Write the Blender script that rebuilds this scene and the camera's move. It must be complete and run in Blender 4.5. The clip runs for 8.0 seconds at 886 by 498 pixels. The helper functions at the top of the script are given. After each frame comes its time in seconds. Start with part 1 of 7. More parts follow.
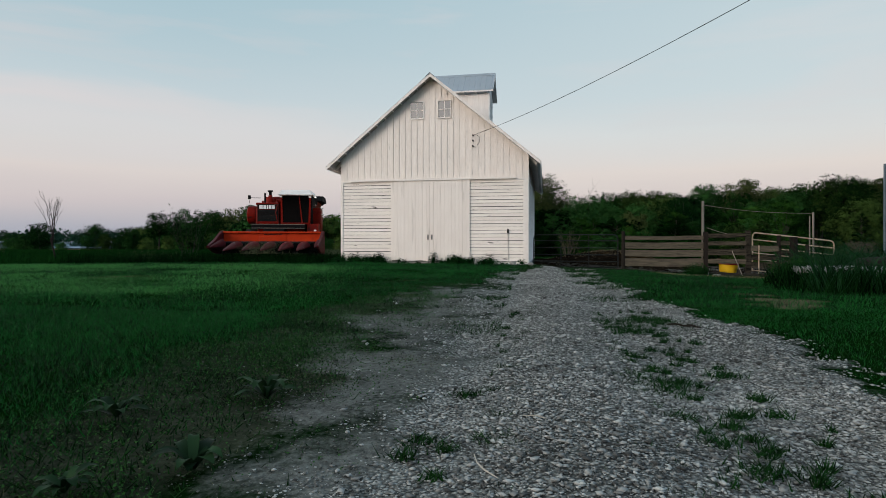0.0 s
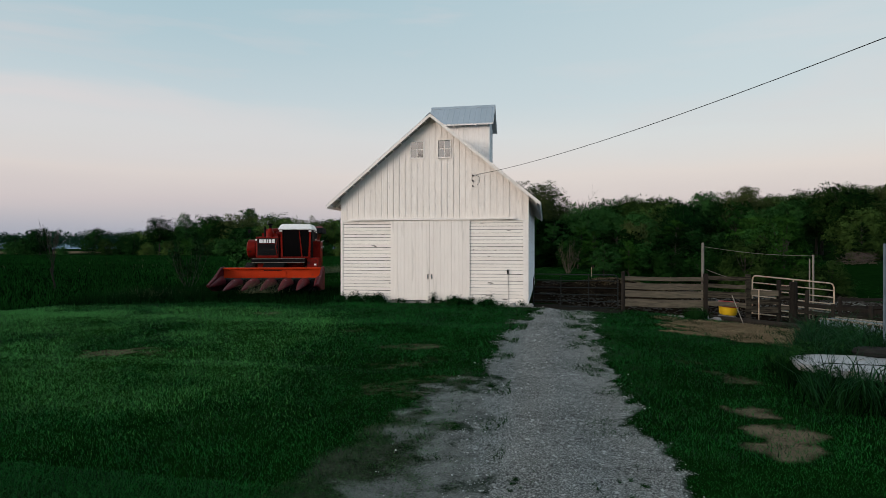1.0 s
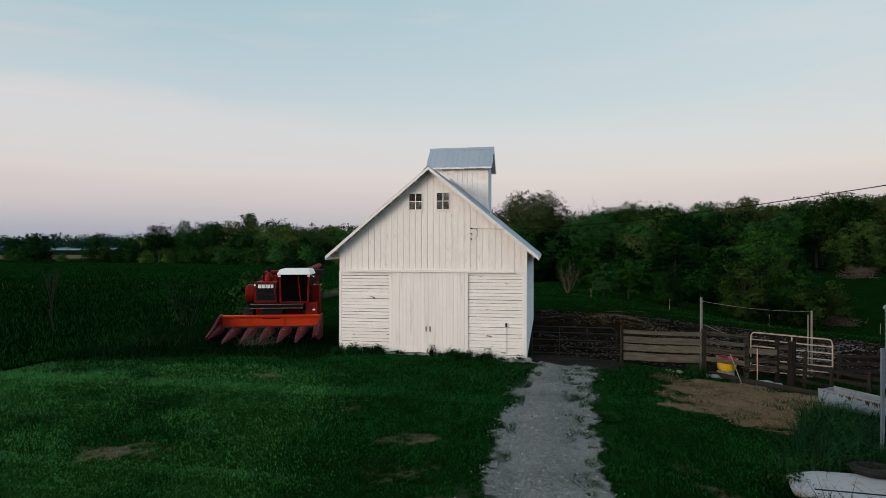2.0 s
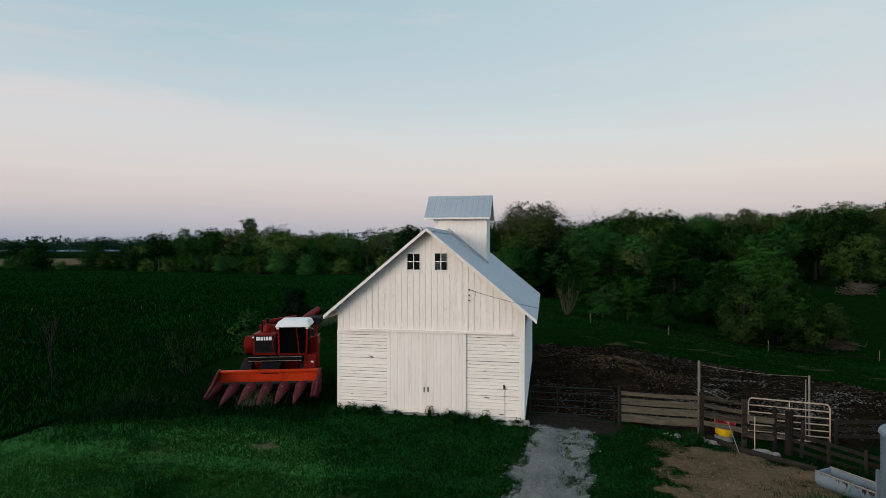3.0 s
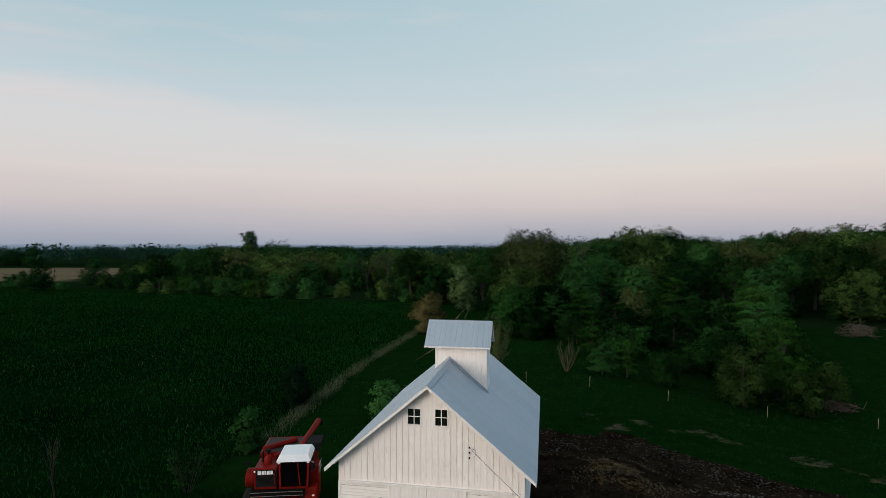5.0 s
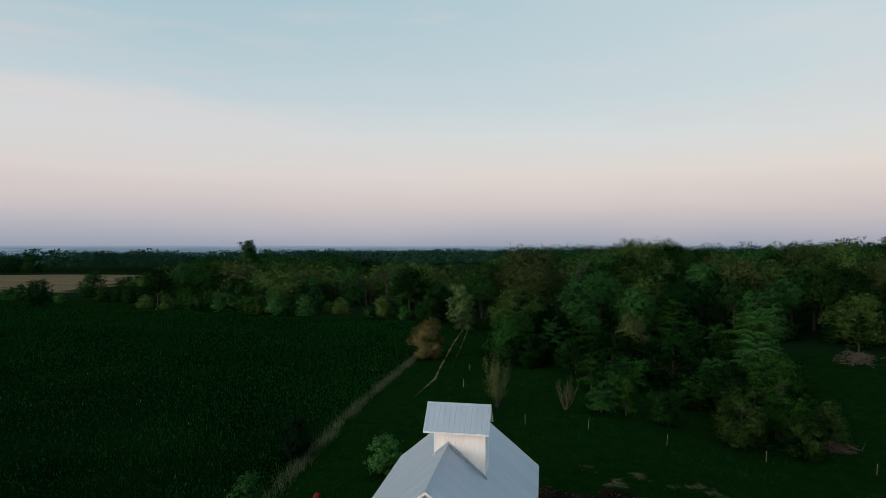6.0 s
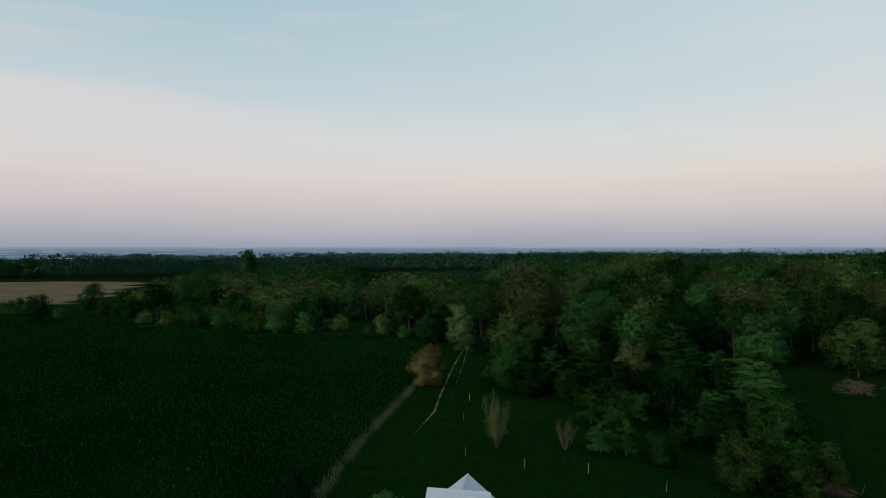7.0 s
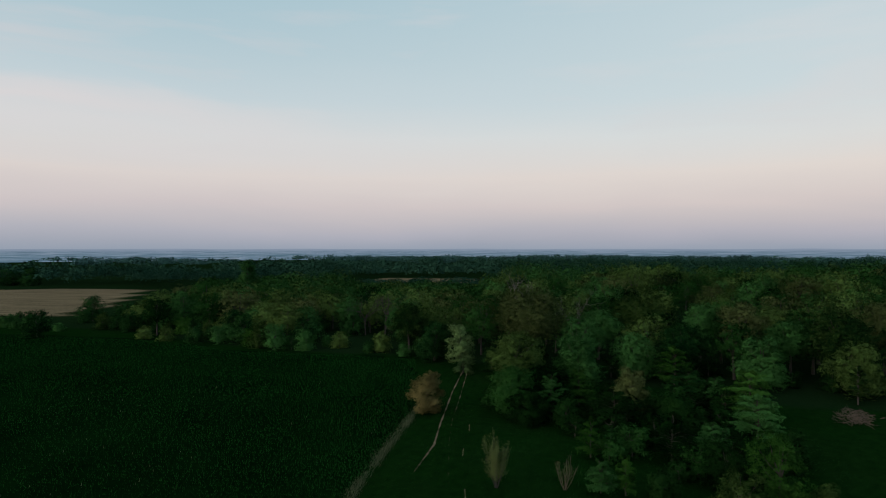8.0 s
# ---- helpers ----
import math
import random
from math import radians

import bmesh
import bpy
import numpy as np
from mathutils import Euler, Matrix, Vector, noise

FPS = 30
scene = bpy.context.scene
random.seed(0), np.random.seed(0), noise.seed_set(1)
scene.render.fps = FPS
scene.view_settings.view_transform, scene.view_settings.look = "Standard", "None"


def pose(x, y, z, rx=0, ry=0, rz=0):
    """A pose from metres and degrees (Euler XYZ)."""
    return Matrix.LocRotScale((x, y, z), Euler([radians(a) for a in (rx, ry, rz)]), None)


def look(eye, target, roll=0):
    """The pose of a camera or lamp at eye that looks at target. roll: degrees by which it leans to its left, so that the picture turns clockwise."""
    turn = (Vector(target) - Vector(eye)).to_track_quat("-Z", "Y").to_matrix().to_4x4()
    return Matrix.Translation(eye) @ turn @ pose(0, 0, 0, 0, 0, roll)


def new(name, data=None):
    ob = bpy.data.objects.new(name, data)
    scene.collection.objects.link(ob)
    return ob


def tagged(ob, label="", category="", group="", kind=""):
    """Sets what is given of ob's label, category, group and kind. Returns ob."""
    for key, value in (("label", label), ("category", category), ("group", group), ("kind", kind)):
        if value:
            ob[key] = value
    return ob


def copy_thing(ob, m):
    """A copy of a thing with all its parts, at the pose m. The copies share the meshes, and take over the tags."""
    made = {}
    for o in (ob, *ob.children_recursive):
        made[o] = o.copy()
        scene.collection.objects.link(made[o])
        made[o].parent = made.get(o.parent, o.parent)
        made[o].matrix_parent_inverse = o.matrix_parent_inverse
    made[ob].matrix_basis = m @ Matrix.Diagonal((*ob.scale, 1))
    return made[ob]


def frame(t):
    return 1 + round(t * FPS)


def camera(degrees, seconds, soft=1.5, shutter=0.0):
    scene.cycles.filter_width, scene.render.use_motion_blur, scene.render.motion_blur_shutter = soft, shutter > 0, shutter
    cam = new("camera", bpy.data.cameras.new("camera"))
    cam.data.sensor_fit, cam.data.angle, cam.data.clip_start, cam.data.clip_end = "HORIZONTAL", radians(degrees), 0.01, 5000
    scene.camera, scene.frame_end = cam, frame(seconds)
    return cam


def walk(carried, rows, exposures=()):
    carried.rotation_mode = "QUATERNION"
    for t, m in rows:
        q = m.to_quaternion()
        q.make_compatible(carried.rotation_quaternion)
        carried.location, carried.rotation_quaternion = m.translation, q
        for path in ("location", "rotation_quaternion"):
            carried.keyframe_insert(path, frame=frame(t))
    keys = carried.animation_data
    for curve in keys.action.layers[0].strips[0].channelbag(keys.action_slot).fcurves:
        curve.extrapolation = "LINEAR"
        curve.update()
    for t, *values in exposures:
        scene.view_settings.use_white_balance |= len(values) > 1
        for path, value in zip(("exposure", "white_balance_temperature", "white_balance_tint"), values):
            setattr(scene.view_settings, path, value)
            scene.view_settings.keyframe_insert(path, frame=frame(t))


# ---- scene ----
# camera: a drone that climbs straight up in front of the barn
cam = camera(77.06, 8.0, 0.85)
PATH = [
    (0.0, 4.848, -23.693, 0.614, 89.91, 10.40),
    (0.5, 4.851, -23.693, 1.254, 89.91, 10.40),
    (1.0, 4.860, -23.689, 2.339, 89.89, 10.42),
    (1.5, 4.886, -23.675, 3.410, 89.92, 10.43),
    (3.0, 5.021, -23.663, 7.216, 89.92, 10.44),
    (3.5, 5.039, -23.701, 8.592, 89.90, 10.44),
    (4.0, 5.042, -23.735, 10.265, 89.85, 10.45),
    (4.5, 5.029, -23.777, 12.026, 89.86, 10.44),
    (5.0, 5.025, -23.795, 14.036, 89.88, 10.43),
    (6.5, 5.031, -23.691, 20.877, 89.94, 10.29),
    (7.0, 5.036, -23.680, 23.231, 89.95, 10.29),
    (7.5, 5.010, -23.686, 25.573, 89.97, 10.26),
    (8.0, 5.017, -23.690, 27.929, 90.02, 10.25),
]
walk(cam, [(t, pose(x, y, z, tilt, 0, turn)) for t, x, y, z, tilt, turn in PATH])
# ---- end of path

# ---------------------------------------------------------------- light
SUN_FROM = Vector((-0.66, -0.72, 0.18)).normalized()

world = bpy.data.worlds.new("evening_sky")
scene.world = world
world.use_nodes = True
wt = world.node_tree
wt.nodes.clear()


def wnode(kind, **values):
    n = wt.nodes.new(kind)
    for key, value in values.items():
        n.inputs[key].default_value = value
    return n


def ramp(tree, stops, interpolation="LINEAR"):
    n = tree.nodes.new("ShaderNodeValToRGB")
    n.color_ramp.interpolation = interpolation
    while len(n.color_ramp.elements) < len(stops):
        n.color_ramp.elements.new(0.5)
    for e, (p, c) in zip(n.color_ramp.elements, stops):
        e.position = p
        e.color = (*c, 1) if len(c) == 3 else c
    return n


def math_node(tree, op, a=None, b=None, c=None, clamp=False):
    n = tree.nodes.new("ShaderNodeMath")
    n.operation, n.use_clamp = op, clamp
    for i, v in enumerate((a, b, c)):
        if v is None:
            continue
        if isinstance(v, (int, float)):
            n.inputs[i].default_value = v
        else:
            tree.links.new(v, n.inputs[i])
    return n.outputs[0]


coord = wt.nodes.new("ShaderNodeTexCoord").outputs["Generated"]
split = wt.nodes.new("ShaderNodeSeparateXYZ")
wt.links.new(coord, split.inputs[0])
up = split.outputs[2]
# thin drawn-out cloud: the height in the sky is bent by a slow noise
stretch = wt.nodes.new("ShaderNodeMapping")
stretch.inputs["Scale"].default_value = (1.6, 1.6, 9.0)
stretch.inputs["Rotation"].default_value = (0.0, radians(7), 0.0)
wt.links.new(coord, stretch.inputs[0])
cloud = wnode("ShaderNodeTexNoise", Scale=1.7, Detail=5.0, Roughness=0.5, Distortion=0.4)
wt.links.new(stretch.outputs[0], cloud.inputs[0])
bent = math_node(wt, "ADD", up, math_node(wt, "MULTIPLY", math_node(wt, "SUBTRACT", cloud.outputs[0], 0.5), 0.035))
sky_ramp = ramp(wt, [(0.0, (.295, .355, .445)), (.03, (.395, .425, .515)), (.075, (.575, .525, .565)), (.125, (.685, .62, .615)),
                     (.19, (.645, .663, .68)), (.25, (.53, .622, .672)), (.32, (.45, .58, .642)), (.40, (.385, .545, .618)), (.50, (.33, .50, .59)), (.64, (.35, .48, .56)), (1.0, (.40, .50, .57))])
wt.links.new(bent, sky_ramp.inputs[0])
wisps = ramp(wt, [(.50, (0, 0, 0)), (.72, (1, 1, 1))])
wt.links.new(cloud.outputs[0], wisps.inputs[0])
wisp_mix = wt.nodes.new("ShaderNodeMix")
wisp_mix.data_type = "RGBA"
high = wt.nodes.new("ShaderNodeMapRange")
high.inputs["From Min"].default_value, high.inputs["From Max"].default_value = .07, .2
wt.links.new(up, high.inputs[0])
wt.links.new(math_node(wt, "MULTIPLY", math_node(wt, "MULTIPLY", wisps.outputs[0], high.outputs[0]), 0.68), wisp_mix.inputs["Factor"])
wt.links.new(sky_ramp.outputs[0], wisp_mix.inputs[6])
wisp_mix.inputs[7].default_value = (.64, .61, .63, 1)
# a long pale streak of high cloud that sinks towards the east
def sky_dot(v):
    n = wt.nodes.new("ShaderNodeVectorMath")
    n.operation = "DOT_PRODUCT"
    wt.links.new(coord, n.inputs[0])
    n.inputs[1].default_value = v
    return n.outputs["Value"]


ahead = math_node(wt, "MAXIMUM", sky_dot((-.181, .9835, 0)), .05)
across = math_node(wt, "DIVIDE", sky_dot((.9835, .181, 0)), ahead)
rise = math_node(wt, "DIVIDE", up, ahead)
line = math_node(wt, "SUBTRACT", rise, math_node(wt, "MULTIPLY_ADD", across, -.155, .165))
line = math_node(wt, "ADD", line, math_node(wt, "MULTIPLY", math_node(wt, "SUBTRACT", cloud.outputs[0], .5), .12))
streak = ramp(wt, [(.375, (0, 0, 0)), (.425, (.12, .12, .12)), (.452, (.62, .62, .62)), (.468, (.55, .55, .55)), (.490, (1, 1, 1)), (.508, (.72, .72, .72)), (.545, (0, 0, 0))], "EASE")
wt.links.new(math_node(wt, "ADD", line, .5), streak.inputs[0])
side = wt.nodes.new("ShaderNodeMapRange")
side.inputs["From Min"].default_value, side.inputs["From Max"].default_value = .12, -.7
wt.links.new(across, side.inputs[0])
# the sky pales towards the right-hand side of the afterglow's counter-arch
pale = wt.nodes.new("ShaderNodeMapRange")
pale.inputs["From Min"].default_value, pale.inputs["From Max"].default_value = -.45, .55
wt.links.new(across, pale.inputs[0])
lift = wt.nodes.new("ShaderNodeMapRange")
lift.inputs["From Min"].default_value, lift.inputs["From Max"].default_value = .12, .30
wt.links.new(up, lift.inputs[0])
pale_mix = wt.nodes.new("ShaderNodeMix")
pale_mix.data_type = "RGBA"
wt.links.new(math_node(wt, "MULTIPLY", math_node(wt, "MULTIPLY", pale.outputs[0], lift.outputs[0]), .55), pale_mix.inputs["Factor"])
wt.links.new(wisp_mix.outputs[2], pale_mix.inputs[6])
pale_mix.inputs[7].default_value = (.60, .67, .70, 1)
streak_mix = wt.nodes.new("ShaderNodeMix")
streak_mix.data_type = "RGBA"
wt.links.new(math_node(wt, "MULTIPLY", math_node(wt, "MULTIPLY", streak.outputs[0], side.outputs[0]), .95), streak_mix.inputs["Factor"])
wt.links.new(pale_mix.outputs[2], streak_mix.inputs[6])
streak_mix.inputs[7].default_value = (.68, .65, .665, 1)
# the bright side of the sky, round the set sun behind the camera
dot = wt.nodes.new("ShaderNodeVectorMath")
dot.operation = "DOT_PRODUCT"
wt.links.new(coord, dot.inputs[0])
dot.inputs[1].default_value = SUN_FROM
west = math_node(wt, "POWER", math_node(wt, "MAXIMUM", dot.outputs["Value"], 0.0), 4.0)
glow = wt.nodes.new("ShaderNodeMix")
glow.data_type = "RGBA"
glow.blend_type = "ADD"
wt.links.new(west, glow.inputs["Factor"])
wt.links.new(streak_mix.outputs[2], glow.inputs[6])
glow.inputs[7].default_value = (1.38, 1.17, 1.02, 1)
# the side away from the afterglow is a deeper, shadier blue
away = wt.nodes.new("ShaderNodeMapRange")
away.interpolation_type = "SMOOTHSTEP"
away.inputs["From Min"].default_value, away.inputs["From Max"].default_value = .5, .9
wt.links.new(sky_dot((.985, -.10, .14)), away.inputs[0])
shade_mix = wt.nodes.new("ShaderNodeMix")
shade_mix.data_type = "RGBA"
wt.links.new(math_node(wt, "MULTIPLY", away.outputs[0], .85), shade_mix.inputs["Factor"])
wt.links.new(glow.outputs[2], shade_mix.inputs[6])
shade_mix.inputs[7].default_value = (.30, .58, .88, 1)
back = wnode("ShaderNodeBackground", Strength=0.95)
wt.links.new(shade_mix.outputs[2], back.inputs[0])
nishita = wt.nodes.new("ShaderNodeTexSky")
nishita.sky_type = "NISHITA"
nishita.sun_disc = False
nishita.sun_elevation = radians(1.5)
nishita.sun_rotation = math.atan2(SUN_FROM.x, SUN_FROM.y)
back2 = wnode("ShaderNodeBackground", Strength=0.05)
wt.links.new(nishita.outputs[0], back2.inputs[0])
both = wt.nodes.new("ShaderNodeAddShader")
wt.links.new(back.outputs[0], both.inputs[0])
wt.links.new(back2.outputs[0], both.inputs[1])
wout = wt.nodes.new("ShaderNodeOutputWorld")
wt.links.new(both.outputs[0], wout.inputs[0])

sun = new("sun", bpy.data.lights.new("sun", "SUN"))
sun.data.energy = 1.38
sun.data.angle = radians(24)
sun.data.color = (1.0, .93, .86)
sun.matrix_world = look(SUN_FROM * 50, (0, 0, 0))


# ---------------------------------------------------------------- materials
def material(name, dark, light, rough=0.7, metal=0.0, scale=4.0, big=0.35, stretch=(1, 1, 1), bump=0.2, bump_scale=None,
             per_piece=0.0, per_island=0.0, spots=None, spec=0.4, world_coords=False, sheen=0.0, lit_through=0.0):
    """Two scales of noise between two colours, with grain in the relief; spots: (colour, low, high, scale)."""
    m = bpy.data.materials.new(name)
    m.use_nodes = True
    t = m.node_tree
    p = t.nodes["Principled BSDF"]
    p.inputs["Metallic"].default_value = metal
    p.inputs["Specular IOR Level"].default_value = spec
    if world_coords:
        where = t.nodes.new("ShaderNodeNewGeometry").outputs["Position"]
    else:
        where = t.nodes.new("ShaderNodeTexCoord").outputs["Object"]
    mp = t.nodes.new("ShaderNodeMapping")
    mp.inputs["Scale"].default_value = stretch
    t.links.new(where, mp.inputs[0])
    info = t.nodes.new("ShaderNodeObjectInfo")
    if not world_coords:
        shift = t.nodes.new("ShaderNodeVectorMath")
        shift.operation = "SCALE"
        shift.inputs[0].default_value = (37.0, 19.0, 53.0)
        t.links.new(info.outputs["Random"], shift.inputs["Scale"])
        t.links.new(shift.outputs[0], mp.inputs["Location"])
    fine = t.nodes.new("ShaderNodeTexNoise")
    fine.inputs["Scale"].default_value, fine.inputs["Detail"].default_value = scale, 8
    fine.inputs["Roughness"].default_value = 0.65
    t.links.new(mp.outputs[0], fine.inputs[0])
    wide = t.nodes.new("ShaderNodeTexNoise")
    wide.inputs["Scale"].default_value, wide.inputs["Detail"].default_value = scale * 0.13, 4
    t.links.new(mp.outputs[0], wide.inputs[0])
    f = math_node(t, "ADD", math_node(t, "MULTIPLY", fine.outputs[0], 1 - big), math_node(t, "MULTIPLY", wide.outputs[0], big))
    f = math_node(t, "MULTIPLY_ADD", math_node(t, "SUBTRACT", f, 0.5), 2.4, 0.5, clamp=True)
    if per_piece:
        f = math_node(t, "ADD", f, math_node(t, "MULTIPLY", math_node(t, "SUBTRACT", info.outputs["Random"], 0.5), per_piece), clamp=True)
    if per_island:
        isl = t.nodes.new("ShaderNodeNewGeometry").outputs["Random Per Island"]
        f = math_node(t, "ADD", f, math_node(t, "MULTIPLY", math_node(t, "SUBTRACT", isl, 0.5), per_island), clamp=True)
    r = ramp(t, [(0, dark), (1, light)])
    t.links.new(f, r.inputs[0])
    col = r.outputs[0]
    if spots:
        c, lo, hi, sc = spots
        sp = t.nodes.new("ShaderNodeTexNoise")
        sp.inputs["Scale"].default_value, sp.inputs["Detail"].default_value = sc, 6
        t.links.new(mp.outputs[0], sp.inputs[0])
        sr = ramp(t, [(lo, (0, 0, 0)), (hi, (1, 1, 1))])
        t.links.new(sp.outputs[0], sr.inputs[0])
        mx = t.nodes.new("ShaderNodeMix")
        mx.data_type = "RGBA"
        t.links.new(sr.outputs[0], mx.inputs["Factor"])
        t.links.new(col, mx.inputs[6])
        mx.inputs[7].default_value = (*c, 1)
        col = mx.outputs[2]
    t.links.new(col, p.inputs["Base Color"])
    rr = math_node(t, "MULTIPLY_ADD", math_node(t, "SUBTRACT", fine.outputs[0], 0.5), 0.3, rough, clamp=True)
    t.links.new(rr, p.inputs["Roughness"])
    if bump:
        b = t.nodes.new("ShaderNodeBump")
        b.inputs["Strength"].default_value, b.inputs["Distance"].default_value = bump, 0.02
        if bump_scale:
            bn = t.nodes.new("ShaderNodeTexNoise")
            bn.inputs["Scale"].default_value, bn.inputs["Detail"].default_value = bump_scale, 6
            t.links.new(mp.outputs[0], bn.inputs[0])
            t.links.new(bn.outputs[0], b.inputs["Height"])
        else:
            t.links.new(fine.outputs[0], b.inputs["Height"])
        t.links.new(b.outputs[0], p.inputs["Normal"])
    if lit_through:
        tr = t.nodes.new("ShaderNodeBsdfTranslucent")
        t.links.new(col, tr.inputs[0])
        mixs = t.nodes.new("ShaderNodeMixShader")
        mixs.inputs[0].default_value = lit_through
        t.links.new(p.outputs[0], mixs.inputs[1])
        t.links.new(tr.outputs[0], mixs.inputs[2])
        t.links.new(mixs.outputs[0], t.nodes["Material Output"].inputs[0])
    return m


WHITE = material("white_paint", (.74, .66, .60), (.90, .835, .78), 0.6, scale=5, stretch=(3, 3, .5), bump=.25, per_piece=.12,
                 spots=((.46, .42, .38), .66, .8, 3.0))
WHITE_LAP = material("white_lap_paint", (.73, .665, .605), (.90, .835, .78), 0.6, scale=6, stretch=(.6, 3, 3), bump=.25, per_piece=.3,
                     spots=((.13, .105, .09), .68, .695, 2.6))
WHITE_DOOR = material("white_door_paint", (.78, .705, .65), (.90, .835, .78), 0.6, scale=4, big=.5, stretch=(2.5, 2.5, .35), bump=.2, per_piece=.08,
                      spots=((.62, .56, .51), .60, .76, 1.2))
TRIM = material("white_trim_paint", (.72, .66, .61), (.87, .82, .78), 0.55, scale=6, bump=.15)
UNDER = material("soffit_boards", (.30, .29, .27), (.50, .48, .45), 0.8, scale=5, stretch=(.5, 3, 3))
GALV = material("galvanised_roofing", (0.3036, 0.3588, 0.4048), (0.414, 0.4692, 0.5244), 0.5, metal=.45, scale=1.4, big=.6, stretch=(1, .5, 1), bump=.03, per_piece=.10, spec=.5)
GALV_DULL = material("dull_galvanised_steel", (.09, .125, .16), (.18, .225, .27), 0.55, metal=.2, scale=3, big=.6, bump=.08, spots=((.10, .06, .045), .66, .74, 1.4))
# near-black colour that stands in for the shade inside crib and tank
INSIDE_SHADE = material("painted_inside_shade", (.010, .010, .010), (.03, .028, .025), 0.9, scale=3)
RED = material("faded_red_paint", (.075, .004, .003), (.215, .011, .006), 0.36, scale=2.5, big=.6, bump=.08, per_piece=.15, spots=((.05, .012, .010), .60, .72, 4), spec=.06)
ORANGE = material("orange_red_paint", (.38, .024, .006), (.56, .050, .011), 0.42, scale=2.5, big=.5, bump=.06, spots=((.18, .035, .02), .64, .74, 3), spec=.06)
MAROON = material("worn_maroon_paint", (.034, .007, .010), (.105, .019, .023), 0.42, scale=3, big=.5, bump=.1, spots=((.26, .17, .15), .66, .74, 5), spec=.06)
BLACK = material("black_paint", (.003, .003, .0035), (.009, .0085, .009), 0.7, scale=6, bump=.08, spec=.06)
RUBBER = material("tyre_rubber", (.010, .010, .010), (.028, .027, .025), 0.9, scale=9, bump=.3, spec=.1)
CABWHITE = material("white_cab_paint", (.72, .72, .72), (.84, .84, .83), 0.4, scale=4, bump=.04, spec=.5)
CHROME = material("bright_steel", (.55, .55, .56), (.7, .7, .7), 0.25, metal=1, scale=8, bump=.02)
STEELDARK = material("dark_gate_paint", (.006, .008, .008), (.020, .023, .023), 0.55, scale=8, bump=.1, spots=((.12, .05, .03), .62, .75, 5), spec=.08)
GATEPALE = material("worn_pale_gate_paint", (.40, .25, .16), (.62, .50, .38), 0.5, scale=7, bump=.1, spots=((.30, .12, .06), .56, .70, 6))
OLDWOOD = material("weathered_boards", (.004, .0034, .0027), (.122, .105, .078), 0.88, scale=7, stretch=(.35, 3, 3), bump=.6, per_piece=.65, spec=.10)
POSTWOOD = material("dark_post_wood", (0.0075, 0.0064, 0.0053), (0.0315, 0.0263, 0.0218), 0.9, scale=8, stretch=(3, 3, .35), bump=.5, per_piece=.4, spec=.08)
GREYPOLE = material("silver_grey_pole_wood", (.12, .105, .09), (.28, .25, .21), 0.85, scale=7, stretch=(3, 3, .3), bump=.4)
YELLOW = material("yellow_plastic", (.62, .36, .01), (.78, .50, .02), 0.4, scale=5, bump=.03, spec=.5)
REDPLASTIC = material("red_plastic", (.22, .010, .011), (.34, .02, .02), 0.4, scale=5, bump=.03, spec=.5)
BLEACHED = material("bleached_dry_stem", (.26, .24, .20), (.52, .49, .42), 0.85, scale=9, bump=.3)
ROCK = material("pale_limestone", (.12, .116, .112), (.30, .288, .275), 0.9, scale=6, bump=.6)
WHITEMETAL = material("weathered_white_sheet_metal", (0.2232, 0.2232, 0.2356), (0.372, 0.372, 0.3782), 0.5, scale=3, big=.6, bump=.1, spots=((.26, .20, .16), .60, .72, 4), spec=.5)
DARKCLODS = material("dark_soil_clods", (0.0108, 0.0096, 0.0078), (0.051, 0.0456, 0.0384), 0.95, scale=6, bump=.5, per_island=1.0, world_coords=True)
DUSTCLODS = material("dusty_grey_clods", (0.0329, 0.0355, 0.0331), (0.1522, 0.1608, 0.1508), 0.95, scale=6, bump=.5, per_island=1.0, world_coords=True)
TROUGHSTEEL = material("blue_grey_tank_steel", (.13, .175, .215), (.25, .31, .36), 0.5, metal=.15, scale=3, big=.6, bump=.08, spots=((.09, .055, .04), .66, .72, 1.6))
RUST = material("dark_rust", (.022, .013, .009), (.075, .040, .026), 0.9, scale=8, bump=.3)
CONCRETE = material("foundation_concrete", (.26, .25, .24), (.46, .44, .42), 0.9, scale=6, bump=.5)
CABLE = material("black_cable", (.005, .005, .005), (.012, .012, .012), 0.9, scale=20, bump=0, spec=.0)
BARK = material("tree_bark", (.012, .010, .008), (.042, .036, .029), 0.95, scale=7, stretch=(3, 3, .6), bump=.6)
PALEBARK = material("pale_dead_wood", (.05, .045, .04), (.14, .125, .11), 0.9, scale=7, stretch=(3, 3, .6), bump=.5)


BRUSH = material("brown_cut_brush", (.032, .023, .017), (.11, .080, .060), 0.9, scale=7, bump=.5)


def leaves_material(name, dark, light, gloss=0.0, island=.15):
    dark, light = [.52 * v for v in dark], [.68 * v for v in light]
    return material(name, dark, light, 0.75 if not gloss else .5, scale=.62, big=.45, bump=0, per_island=island, per_piece=.8 if island < .2 else .5, spec=gloss, lit_through=.05)


